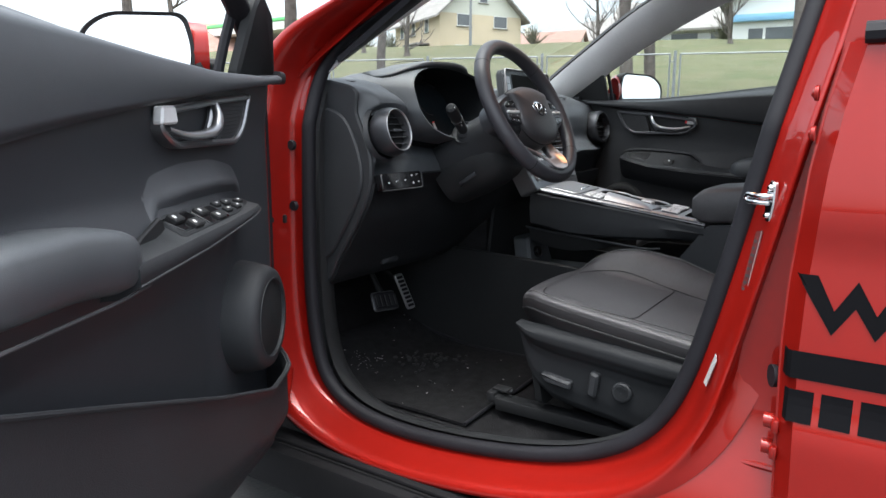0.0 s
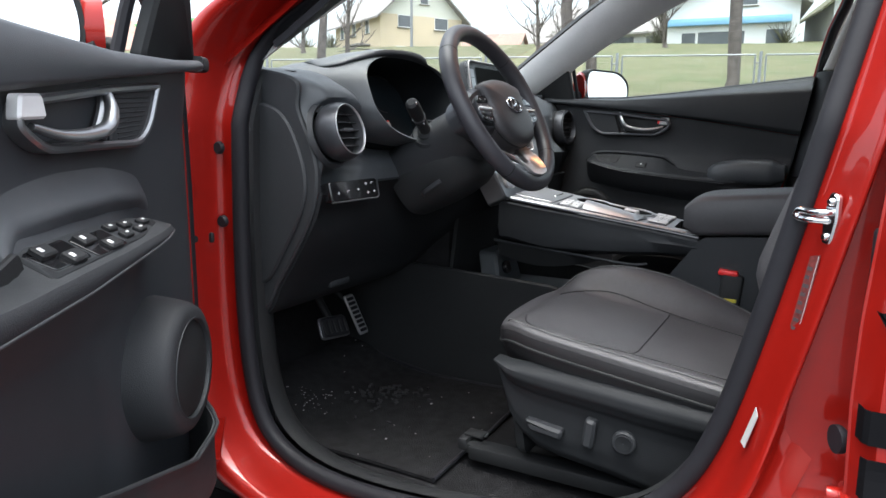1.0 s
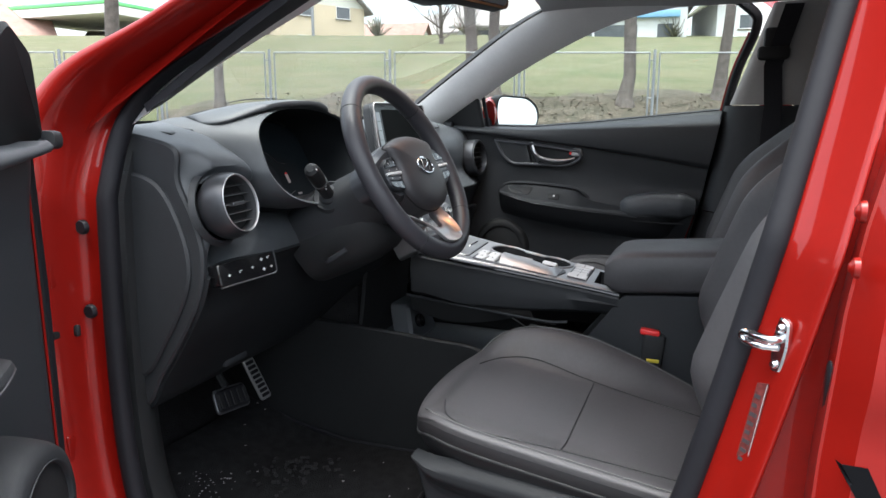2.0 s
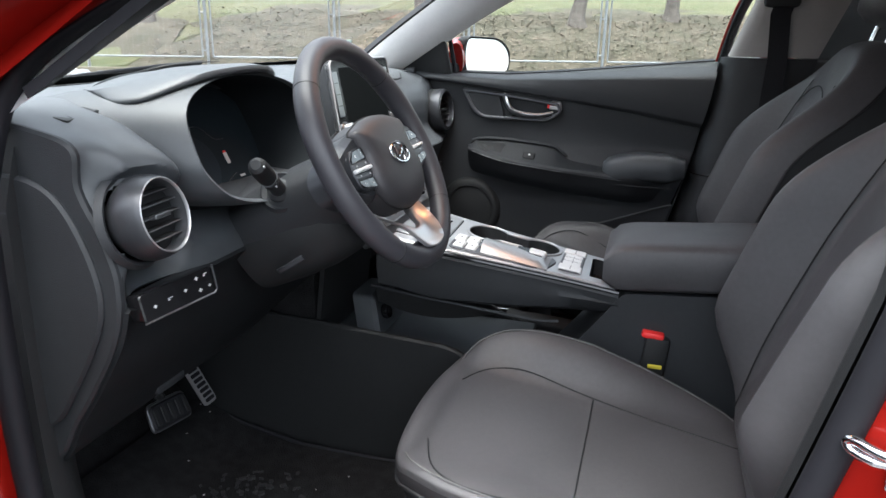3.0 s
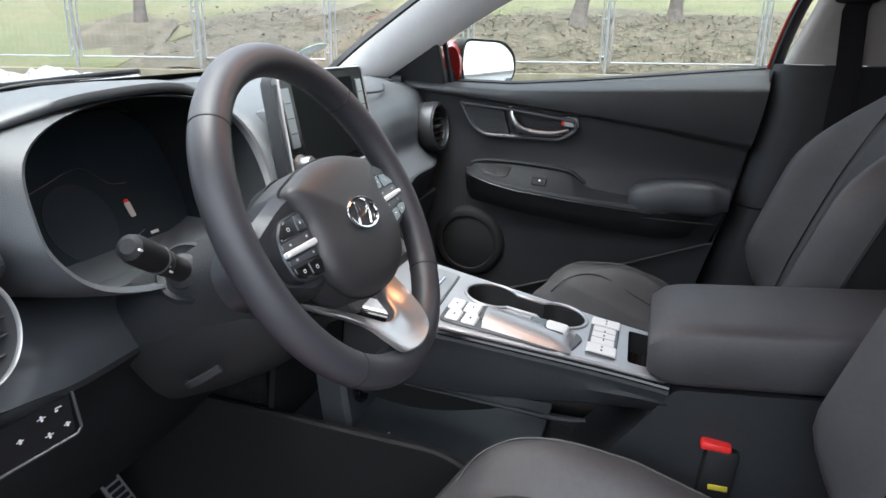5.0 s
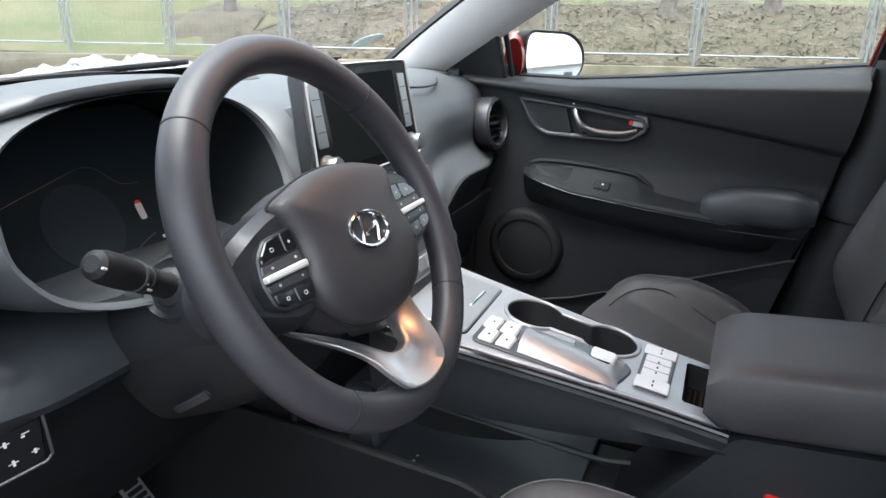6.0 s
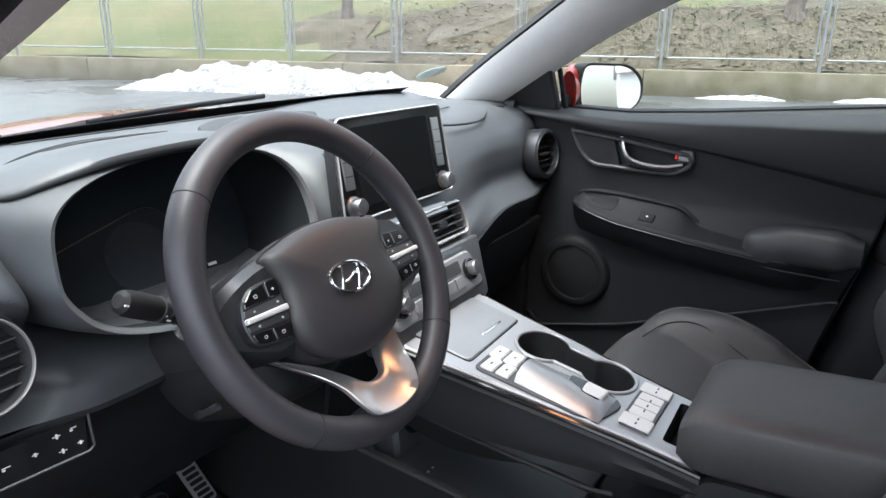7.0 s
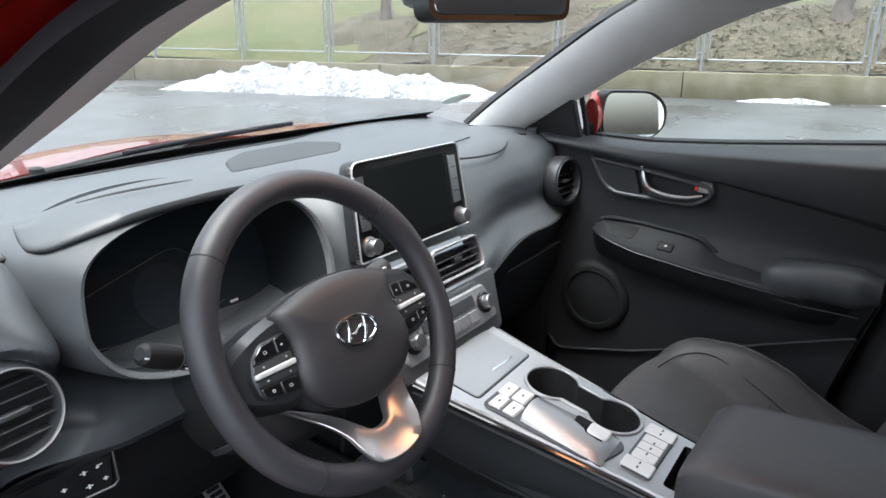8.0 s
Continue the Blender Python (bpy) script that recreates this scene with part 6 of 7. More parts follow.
def build_seat(name, x, label, driver):
    s = thing(name, label, "car seat", "front seats", (x, 0, 0))
    hw, y0, y1 = .232, -.072, -.62

    def ztop(px, py):
        k = (y0 - py) / (y0 - y1)
        side = abs(px) / hw
        if driver:
            z = .668 + .142 * (py + .076) - .011 * (1 - smoothstep(.60, .92, side))
            if px > 0:
                z += smoothstep(.50, .84, side) * lin([(-.62, -.03), (-.50, .004), (-.41, .030), (-.31, .050), (-.25, .052), (-.20, .049), (-.14, .032), (-.09, .010), (-.05, 0)], py)
            return z - .014 * (1 - smoothstep(0, .10, k)) ** 2
        z = .684 - .082 * smoothstep(.03, .60, k) - .01 * k
        inner = 1.0 if not driver or px > 0 else .42
        z += inner * smoothstep(.52, .82, side) * lin([(-.62, 0), (-.52, .006), (-.47, .018), (-.42, .042), (-.35, .077), (-.30, .083), (-.25, .077), (-.18, .047), (-.10, .020), (-.07, .004)], py)
        z -= .018 * (1 - smoothstep(0, .12, k))
        return z

    def outline(a):
        c, sn = math.cos(a), math.sin(a)
        e = 6 if driver else 5
        r = (abs(c) ** e + abs(sn) ** e) ** (-1 / e)
        return c * r, sn * r

    def pad(f, a, zoff=0.0):
        u, v = outline(a)
        px, py = hw * u * f, (y0 + y1) / 2 + (y0 - y1) / 2 * v * f
        py += .028 * (1 - (px / hw) ** 2) * max(0, v) * f
        return V((px, py, ztop(px, py) + zoff - (.015 if driver else .024) * (1 - math.sqrt(max(0, 1 - max(0, (f - .93) / .07) ** 2)))))
    N = 96
    ang = [2 * math.pi * k / N for k in range(N)]
    rings = [[pad(f, a) for a in ang] for f in (.001, .08, .15, .3, .42, .50, .54, .58, .62, .66, .70, .74, .78, .82, .86, .90, .93, .955, .975, .99, 1.0)]
    cush = part("cushion", loft(rings, True, False), LEATHER, s, "dark leather seat cushion")
    rings = [rings[-2], rings[-1]]
    for dz, f in ((-.014, 1.000), (-.030, .986), (-.048, .960), (-.075, .90)):
        rings.append([V((pad(1.0, a).x * f, (pad(1.0, a).y - (y0 + y1) / 2) * f + (y0 + y1) / 2, pad(1.0, a).z + dz)) for a in ang])
    part("cushion_side", loft(rings, True, False), BORDER, cush, "black vinyl cushion border")
    # seams

    def seam(parent, pts, r=.0014, m=DEEP):
        return part("seam", tube(spline(pts, 6), r, 6), m, parent)
    for m in (-1, 1):
        wide = 1.32 if driver and m < 0 else .86 if driver else 1.0
        seam(cush, [V((m * px * wide, py, ztop(m * px * wide, py) + (.0006 if driver else .0020))) for px, py in ((.118, -.60), (.128, -.50), (.140, -.40), (.152, -.30), (.165, -.20), (.150, -.135), (.09, -.10))])
        seam(cush, [pad(.95, a) + V((0, 0, .001)) for a in np.linspace(.5 * math.pi - m * .62, .5 * math.pi - m * 2.4, 14)], .0014, THREAD)
    seam(cush, [V((px, -.324, ztop(px, -.324) + (.0004 if driver else .0020))) for px in np.linspace(-.193 if driver else -.145, .126 if driver else .145, 14)], .0014)
    part("cushion_piping", tube([pad(.995, a) + V((0, 0, -.028)) for a in ang], .003, 6, True), DEEP, cush)
    # plastic base
    v_top = [(-.66, .585), (-.45, .572), (-.25, .588), (-.16, .594), (-.082, .594)]
    v_low = [(-.66, .395), (-.60, .392), (-.38, .392), (-.30, .408), (-.22, .418), (-.17, .428), (-.13, .455), (-.105, .50), (-.082, .575)]
    bulge = [(0, .206), (.05, .219), (.12, .226), (.30, .229), (.56, .228), (.66, .230), (.74, .238), (.82, .2445), (.90, .2435), (.96, .235), (1, .215)]

    def valance(m, u, v):
        y = -.082 - .578 * u
        return V((m * (lerp_table(bulge, v) - .012 * (1 - smoothstep(0, .06, u))), y, lin(v_low, y) + (lin(v_top, y) - lin(v_low, y)) * v))
    for m in (-1, 1):
        val = part("side_valance", solid(grid(lambda u, v: valance(m, u, v), 40, 40), .004), COARSE, s, "black plastic seat side cover")
        if driver and m < 0:
            q = lambda u, v, w: V((-(.2275 + w), u, v))
            part("slide_switch", slab(rounded([(-.150, .496), (-.222, .487), (-.220, .468), (-.160, .475)], .007), 0, .020, q, .005), HARD, val, "power seat switch")
            part("recline_switch", slab(rounded([(-.262, .520), (-.282, .516), (-.276, .464), (-.256, .468)], .007), 0, .020, q, .005), HARD, val)
            kn = part("lumbar_knob", lathe([(.021, 0), (.021, .008), (.018, .011), (.008, .010), (0, .012)], lambda a, b, c: q(-.328 + a, .486 + b, c), 24), HARD, val, "round lumbar knob")
            part("knob_cap", lathe([(.015, .008), (.014, .013), (.010, .0125), (.0, .0115)], lambda a, b, c: q(-.328 + a, .486 + b, c), 24), COARSE, kn)
    part("front_valance", slab(rounded([(-.20, .40), (.20, .40), (.215, .57), (-.215, .57)], .02), -.02, .0, lambda u, v, w: V((u, -.10 + .10 * (v - .57) + w, v)), .006), DEEP, s)
    for m in (-1, 1):
        part("seat_rail", join(rbox((m * .17, -.32, .372), (.045, .62, .030), .006), rbox((m * .17, -.015, .378), (.036, .03, .022), .006)), DEEP, s, "dark steel seat rail")
        part("rail_cover", join(rbox((m * .17, .004, .385), (.040, .022, .026), .006), rbox((m * .17 + .012, -.012, .400), (.030, .040, .004), .001)), DEEP, s)
        part("rail_stop", rbox((m * .17 + .022, -.018, .396), (.010, .030, .006), .001), ZINC, s, "bright steel rail end")
    # backrest
    base, lean = V((0, -.572, .60)), radians(20)
    up, fw = V((0, -math.sin(lean), math.cos(lean))), V((0, math.cos(lean), math.sin(lean)))

    def back(f, a, off=None):
        u, v = outline(a)
        h = .33 + .35 * v * f
        wd = lin([(0, .215), (.15, .232), (.35, .236), (.50, .215), (.60, .17), (.68, .12)], h)
        px = wd * u * f
        side = abs(px) / wd
        d = .030 + .094 * smoothstep(.55, .85, side) * smoothstep(.02, .18, h) * (1 - smoothstep(.36, .62, h)) + .012 * math.sin(math.pi * min(1, h / .66))
        d -= .07 * (1 - math.sqrt(max(0, 1 - max(0, (f - .84) / .16) ** 2)))
        if off is not None:
            d = off
        return base + V((px, 0, 0)) + up * h + fw * d
    rings = [[back(f, a) for a in ang] for f in (.04, .15, .3, .42, .50, .54, .58, .62, .66, .70, .74, .78, .82, .86, .90, .94, .97, .985, 1.0)]
    bk = part("backrest", loft([[back(.001, a) for a in ang]] + rings, True, False), LEATHER, s, "dark leather backrest with side bolsters")
    part("back_shell", loft([rings[-1], [back(1.004, a, -.045) for a in ang], [back(1.0, a, -.070) for a in ang], [back(.97, a, -.095) for a in ang], [back(.6, a, -.105) for a in ang]]), DEEP, bk, "black backrest shell")
    part("shell_piping", tube(rings[-1], .0028, 6, True), BORDER, bk)
    for m in (-1, 1):
        pts = []
        for h in np.linspace(.04, .56, 12):
            wd = lin([(0, .215), (.15, .232), (.35, .236), (.50, .215), (.60, .17), (.68, .12)], h)
            px = m * wd * .60
            d = .034 + .094 * smoothstep(.55, .85, .60) * smoothstep(.02, .18, h) * (1 - smoothstep(.36, .62, h)) + .012 * math.sin(math.pi * min(1, h / .66))
            pts.append(base + V((px, 0, 0)) + up * h + fw * d)
        seam(bk, pts)
    seam(bk, [base + V((px, 0, 0)) + up * (.50 + .05 * (1 - (px / .13) ** 2)) + fw * .0445 for px in np.linspace(-.13, .13, 9)])
    hr = [[base + V((.125 * f * outline(a)[0], 0, 0)) + up * (.79 + .085 * f * outline(a)[1]) + fw * d for a in ang[::3]] for f, d in ((.1, .055), (.6, .05), (.85, .038), (.97, .015), (1.0, -.02), (.9, -.05), (.5, -.06))]
    part("headrest", loft(hr), LEATHER, s, "padded headrest")
    for m in (-1, 1):
        part("headrest_post", tube([base + V((m * .06, 0, 0)) + up * .64 + fw * -.02, base + V((m * .06, 0, 0)) + up * .74 + fw * -.01], .006, 8), CHROME, s)
    # buckle on the tunnel side
    bx = .285 if driver else -.285
    bu = part("buckle_stalk", rbox((bx, -.420, .628), (.026, .046, .130), .008, m=pose(0, 0, 0, 5, 0, 0)), DEEP, s, "black belt buckle stalk")
    part("buckle_button", rbox((bx, -.415, .694), (.024, .042, .014), .005, m=pose(0, 0, 0, 5, 0, 0)), BUCKLE, bu, "red release button")
    part("buckle_tag", rbox((bx - .0125 * (1 if driver else -1), -.424, .634), (.004, .026, .008), .001), YELLOW, bu)
    return s


build_seat("driver_seat", -.385, "dark leather driver's seat with power switches", True)
build_seat("passenger_seat", .385, "dark leather passenger seat with side bolsters", False)


def build_belt():
    b = thing("seat_belt", "black seat belt hanging from the centre pillar", "seat belt")
    part("webbing", loft([[V((x, y - dy, z)) for dy in (-.024, .024)] + [V((x - .002, y - dy, z)) for dy in (.024, -.024)] for x, y, z in ((.585, -.690, 1.45), (.612, -.668, 1.36), (.640, -.652, 1.29), (.655, -.662, 1.18), (.655, -.655, .95), (.652, -.62, .6), (.652, -.58, .42))]), RUBBER, b, "black belt webbing")
    part("upper_anchor", join(rbox((.628, -.650, 1.325), (.030, .085, .040), .012), rbox((.628, -.652, 1.36), (.02, .060, .07), .010)), DEEP, b, "black belt anchor")


build_belt()

# ---------- footwell ----------


def build_mat():
    m = thing("floor_mat", "worn black carpet floor mat with dirt and crumbs", "floor mat")

    def f(u, v):
        x, y = -.66 + .50 * u, .02 + .58 * v
        return V((x, y, .345 + .06 * smoothstep(.60, 1, v) + .004 * math.sin(9 * u + 5 * v)))
    part("carpet", solid(grid(f, 24, 24), .007), CARPET, m)
    part("bound_edge", tube([f(u, v) for u, v in ((0, 0), (.25, 0), (.5, 0), (.75, 0), (1, 0), (1, .25), (1, .5), (1, .75), (1, 1))], .0045, 8), RUBBER, m)
    rnd = random.Random(4)
    bm = bmesh.new()
    for _ in range(60):
        u, v = (abs(rnd.gauss(.32, .05)), min(.95, max(.05, rnd.gauss(.75, .045)))) if rnd.random() < .65 else (rnd.random(), rnd.random())
        c = f(min(.98, u), v) + V((0, 0, .002))
        r = rnd.uniform(.0008, .0032)
        vs = [bm.verts.new(c + V((r * math.cos(a) * rnd.uniform(.5, 1.6), r * math.sin(a), rnd.uniform(0, .0015)))) for a in (0, 1.3, 2.5, 3.8, 5.1)]
        bm.faces.new(vs)
    b2 = bmesh.new()
    for _ in range(70):
        c = f(min(.95, max(.05, rnd.gauss(.60, .10))), min(.95, max(.05, rnd.gauss(.52, .08))))
        b2 = join(b2, rbox(c + V((0, 0, .003)), (rnd.uniform(.003, .014), rnd.uniform(.003, .010), .005), .001, 1, pose(0, 0, 0, 0, 0, rnd.uniform(0, 180))))
    tagged(part("dirt_clumps", b2, DEEP, m, "dark trodden dirt", smooth=False), kind="stuff")
    tagged(part("crumbs", bm, PALEGREY, m, "pale crumbs and grit", smooth=False), kind="stuff")


build_mat()


def build_pedals():
    p = thing("accelerator_pedal", "steel accelerator pedal with black slots", "pedal")
    A = frame_map((-.242, .504, .506), (.92, .0, -.0), (-.32, .22, .95))
    part("steel_pad", slab(rounded([(-.020, -.062), (.020, -.062), (.022, .062), (-.018, .062)], .010, 4), -.006, .0, A, .002), SILVER, p, "brushed steel pad")
    for k in range(8):
        v = -.049 + .014 * k
        part("rubber_slot", slab(rounded([(-.014, v - .0045), (.014, v - .0045), (.015, v + .0045), (-.013, v + .0045)], .003), -.002, .002, A, .001), RUBBER, p)
    part("arm", tube([A(0, .04, -.01), A(.01, .10, -.06)], .010, 8), DEEP, p)
    b = thing("brake_pedal", "black rubber brake pedal with steel edge", "pedal")
    B = frame_map((-.355, .490, .503), (1, -.10, -.10), (.1, .40, .90))
    part("rubber_pad", slab(rounded([(-.050, -.025), (.050, -.025), (.046, .025), (-.046, .025)], .012, 4), -.008, .002, B, .003), RUBBER, b)
    part("steel_edge", slab(rounded([(-.053, -.029), (.053, -.029), (.049, .029), (-.049, .029)], .014, 4), -.010, -.003, B, .002, hollow=.006), DULL, b)
    for k in range(5):
        part("pad_rib", slab(rounded([(-.042 + .019 * k, -.017), (-.032 + .019 * k, -.017), (-.032 + .019 * k, .017), (-.042 + .019 * k, .017)], .003), .001, .004, B, .001), DEEP, b)
    part("arm", tube([B(0, .02, -.012), B(0, .16, -.05)], .010, 8), DEEP, b)
    f = thing("foot_rest", "black carpeted foot rest", "foot rest")
    part("wedge", rbox((-.60, .56, .45), (.10, .06, .22), .02, m=pose(0, 0, 0, -30, 0, 0)), CARPET, f)


build_pedals()

# ---------- outside: yard, wall, fence, bank, lawn ----------
WA, WB = V((13.4, .25)), V((8.4, 13.5))
WD = (WB - WA).normalized()
WN = V((WD.y, -WD.x))


def at_wall(s, off=0.0, z=0.0):
    """A place by its way along the wall and its distance behind it."""
    p = WA + WD * s + WN * off
    return V((p.x, p.y, z))


def land_z(off):
    """Height of the bank and the lawn behind the wall."""
    return lin([(0, .45), (.3, .50), (1.2, .95), (3.2, 1.62), (6, 2.05), (50, 8.2), (75, 10.5), (140, 13)], off)


def build_ground():
    structure("ground", grid(lambda u, v: V((-150 + 300 * u, -150 + 300 * v, .0)), 30, 30), ASPHALT, "wet grey asphalt yard reaching to the wall", "ground", smooth=False)
    rnd = random.Random(2)

    def land(u, v):
        s, off = -40 + 100 * u, .18 + 4.4 * v
        edge = smoothstep(9.0, 11.2, s + .8 * noise.noise(V((off * 1.2, s * .6, 5))) + .5 * off)
        z = land_z(off) + .05 * noise.noise(V((s * 1.3, off * 1.3, 0))) + .03 * noise.noise(V((s * 5, off * 5, 3))) - .22 * edge
        return at_wall(s, off, z)
    structure("bank", grid(land, 300, 22), SOIL, "brown leaf-littered earth bank behind the wall", "bank")

    def lawn(u, v):
        s = -60 + 200 * u
        near = 1 - smoothstep(8.2, 10.4, s)
        off = .2 + 2.4 * near + (137.4 - 2.4 * near) * v ** 2.2
        z = land_z(off) + .10 * noise.noise(V((s * .15, off * .15, 0))) - .06 * near * (1 - smoothstep(3.0, 4.0, off)) + (.02 + .03 * smoothstep(2, 5, off)) * noise.noise(V((s * .9, off, 7)))
        z -= .16 * smoothstep(.03, .0, v) * smoothstep(.0, .08, near)
        return at_wall(s, off, z)
    structure("lawn", grid(lawn, 420, 80), GRASS, "pale green winter lawn rising to the houses", "lawn")
    def mound(u, v):
        s, off = 9.3 + 2.6 * u, .30 + 2.9 * v
        r = math.hypot((u - .38) / .55, (v - .52) / .5) + .25 * noise.noise(V((s * 1.7, off * 1.7, 2)))
        return at_wall(s, off, land_z(off) - .12 + .22 * (1 - smoothstep(.25, 1.05, r)) + .02 * noise.noise(V((s * 5, off * 5, 1))))
    structure("earth_mound", grid(mound, 40, 40), SOIL, "bare brown earth round a tree's foot", "earth")
    bm = bmesh.new()
    for k in range(9000):
        s, off = rnd.uniform(-14, 9.6), rnd.uniform(.25, 3.4)
        c = at_wall(s, off, land_z(off) + .035)
        r = rnd.uniform(.02, .055)
        a0, tilt = rnd.uniform(0, 6.3), rnd.uniform(-.5, .5)
        vs = [bm.verts.new(c + V((r * math.cos(a + a0), r * .6 * math.sin(a + a0), .5 * r * math.cos(a) * tilt + .01))) for a in (0, 1.57, 3.14, 4.71)]
        bm.faces.new(vs)
    tagged(part("fallen_leaves", bm, LEAF, None, "brown fallen leaves on the bank", smooth=False), category="leaves", kind="stuff")


LEAF = mat("dead_leaves", (0.18, 0.135, 0.10), 0.9, 0, 0.4, 5, tint=(0.09, 0.065, 0.05))


def build_wall():
    w = thing("retaining_wall", "low mossy concrete retaining wall", "wall", kind="structure")
    joints = [-62, -50, -38, -26, -14.5, -2.2, 3.52, 9.4, 15.3, 21.2, 27, 40, 55, 75]
    for a, b in zip(joints, joints[1:]):
        L = (b - a - .015) / 2
        bm = rbox((0, 0, 0), (.22, 2 * L, .48), .012)
        bmesh.ops.transform(bm, matrix=Matrix.Translation(at_wall((a + b) / 2, .11, .23)) @ Matrix.Rotation(math.atan2(-WD.x, WD.y), 4, "Z"), verts=bm.verts)
        part("wall_panel", bm, CONCRETE, w)
    return w


def build_fence():
    posts = [-18.5, -15.9, -13.2, -10.6, -7.9, -5.3, -2.65, .5, 3.22, 5.85, 8.30, 10.57, 12.6, 14.8, 17.2, 19.7, 22.2, 24.8, 27.4, 30, 33]
    off = .16
    for a, b in zip(posts, posts[1:]):
        f = thing("fence_panel", "galvanised wire mesh fence panel on the wall", "fence", "fence panels", at_wall(a, off, .45))
        o = at_wall(a, off, .45)
        q = lambda s, z: at_wall(a + s, off, z) - o
        L = b - a
        part("post", tube([q(0, .45), q(0, 2.46)], .030, 8), ZINC, f)
        fr = [q(.10, .68), q(L - .10, .68), q(L - .10, 2.40), q(.10, 2.40)]
        for p0, p1 in zip(fr, fr[1:] + fr[:1]):
            part("frame_tube", tube([p0, p1], .017, 8), ZINC, f)
        me_parts = []
        for k in range(1, int((L - .2) / .10)):
            me_parts.append(tube([q(.10 + .10 * k, .68), q(.10 + .10 * k, 2.40)], .0007, 3))
        for k in range(1, 9):
            me_parts.append(tube([q(.10, .68 + .20 * k), q(L - .10, .68 + .20 * k)], .0007, 3))
        tagged(part("wire_mesh", join(*me_parts), ZINC, f, smooth=False), kind="stuff")
        for z in (.80, 1.5, 2.25):
            part("clamp", tube([q(-.02, z), q(.12, z)], .012, 6), ZINC, f)


def snow_heap(name, s0, s1, off, h, depth, seed, label):
    rnd = random.Random(seed)

    def f(u, v):
        s = s0 + (s1 - s0) * u
        env = math.sin(math.pi * u) ** .55 * (.75 + .45 * noise.noise(V((u * 5 + seed, 1, 0))))
        across = math.sin(math.pi * v) ** .8
        lump = 1 + .42 * noise.noise(V((s * 1.6, v * 3, seed))) + .22 * noise.noise(V((s * 5, v * 8, seed))) - .35 * max(0, .25 - v) * abs(noise.noise(V((s * 7, v * 9, seed)))) * 4 + .06 * noise.noise(V((s * 15, v * 22, seed)))
        edge = .25 * noise.noise(V((s * 2.5, seed, v * 2)))
        return at_wall(s, off - (depth * (1 + edge)) * (v - .5), max(-.01, h * env * across * lump - .008))
    ob = part(name, grid(f, int(60 + 34 * (s1 - s0)), 48), SNOW, None, label)
    return tagged(ob, category="snow")


def build_tree(s, off, h, r, seed, lean=0.0, fork=4):
    rnd = random.Random(seed)
    base = at_wall(s, off, land_z(off) - .35)
    t = thing("tree", "bare deciduous tree on the grass bank", "tree", "bare trees", base)
    pts, rad, p = [], [], V((0, 0, 0))
    n = 10
    for k in range(n + 1):
        pts.append(p.copy())
        rad.append(r * (1 - .72 * k / n) * rnd.uniform(.93, 1.07))
        p += V((rnd.uniform(-.09, .09) + lean, rnd.uniform(-.09, .09), 1)) * (h / n)
    root = [pts[0], pts[0] + V((0, 0, .28)), pts[0] + V((0, 0, .38)), pts[0] + V((0, 0, .55))]
    part("trunk", tube(root + pts[1:], [r * 2.0, r * 1.7, r * 1.35, r * 1.1] + rad[1:], 12), BARK, t)
    limbs, twigs = [], []

    def grow(o, d, length, rr, level):
        path, q = [o.copy()], o.copy()
        dd = d.copy()
        for _ in range(4):
            dd = (dd + V((rnd.uniform(-.25, .25), rnd.uniform(-.25, .25), rnd.uniform(.0, .3)))).normalized()
            q = q + dd * length / 4
            path.append(q.copy())
        (limbs if level == 0 else twigs).append(tube(path, [rr * (1 - .2 * i) for i in range(5)], 6 if level == 0 else 4))
        if level < 2:
            for _ in range(4 if level == 0 else 3):
                i = rnd.randint(1, 4)
                e = (dd + V((rnd.uniform(-.9, .9), rnd.uniform(-.9, .9), rnd.uniform(-.1, .6)))).normalized()
                grow(path[i], e, length * rnd.uniform(.4, .65), rr * .45, level + 1)
    for k in range(fork, n + 1):
        for _ in range(2):
            a = rnd.uniform(0, 6.28)
            grow(pts[k], V((math.cos(a), math.sin(a), rnd.uniform(.3, 1.0))).normalized(), h * rnd.uniform(.18, .34), rad[k] * .55, 0)
    part("limbs", join(*limbs), BARK, t)
    tagged(part("crown", join(*twigs), BARK, t, "bare twiggy crown", smooth=False), kind="stuff")
    return t


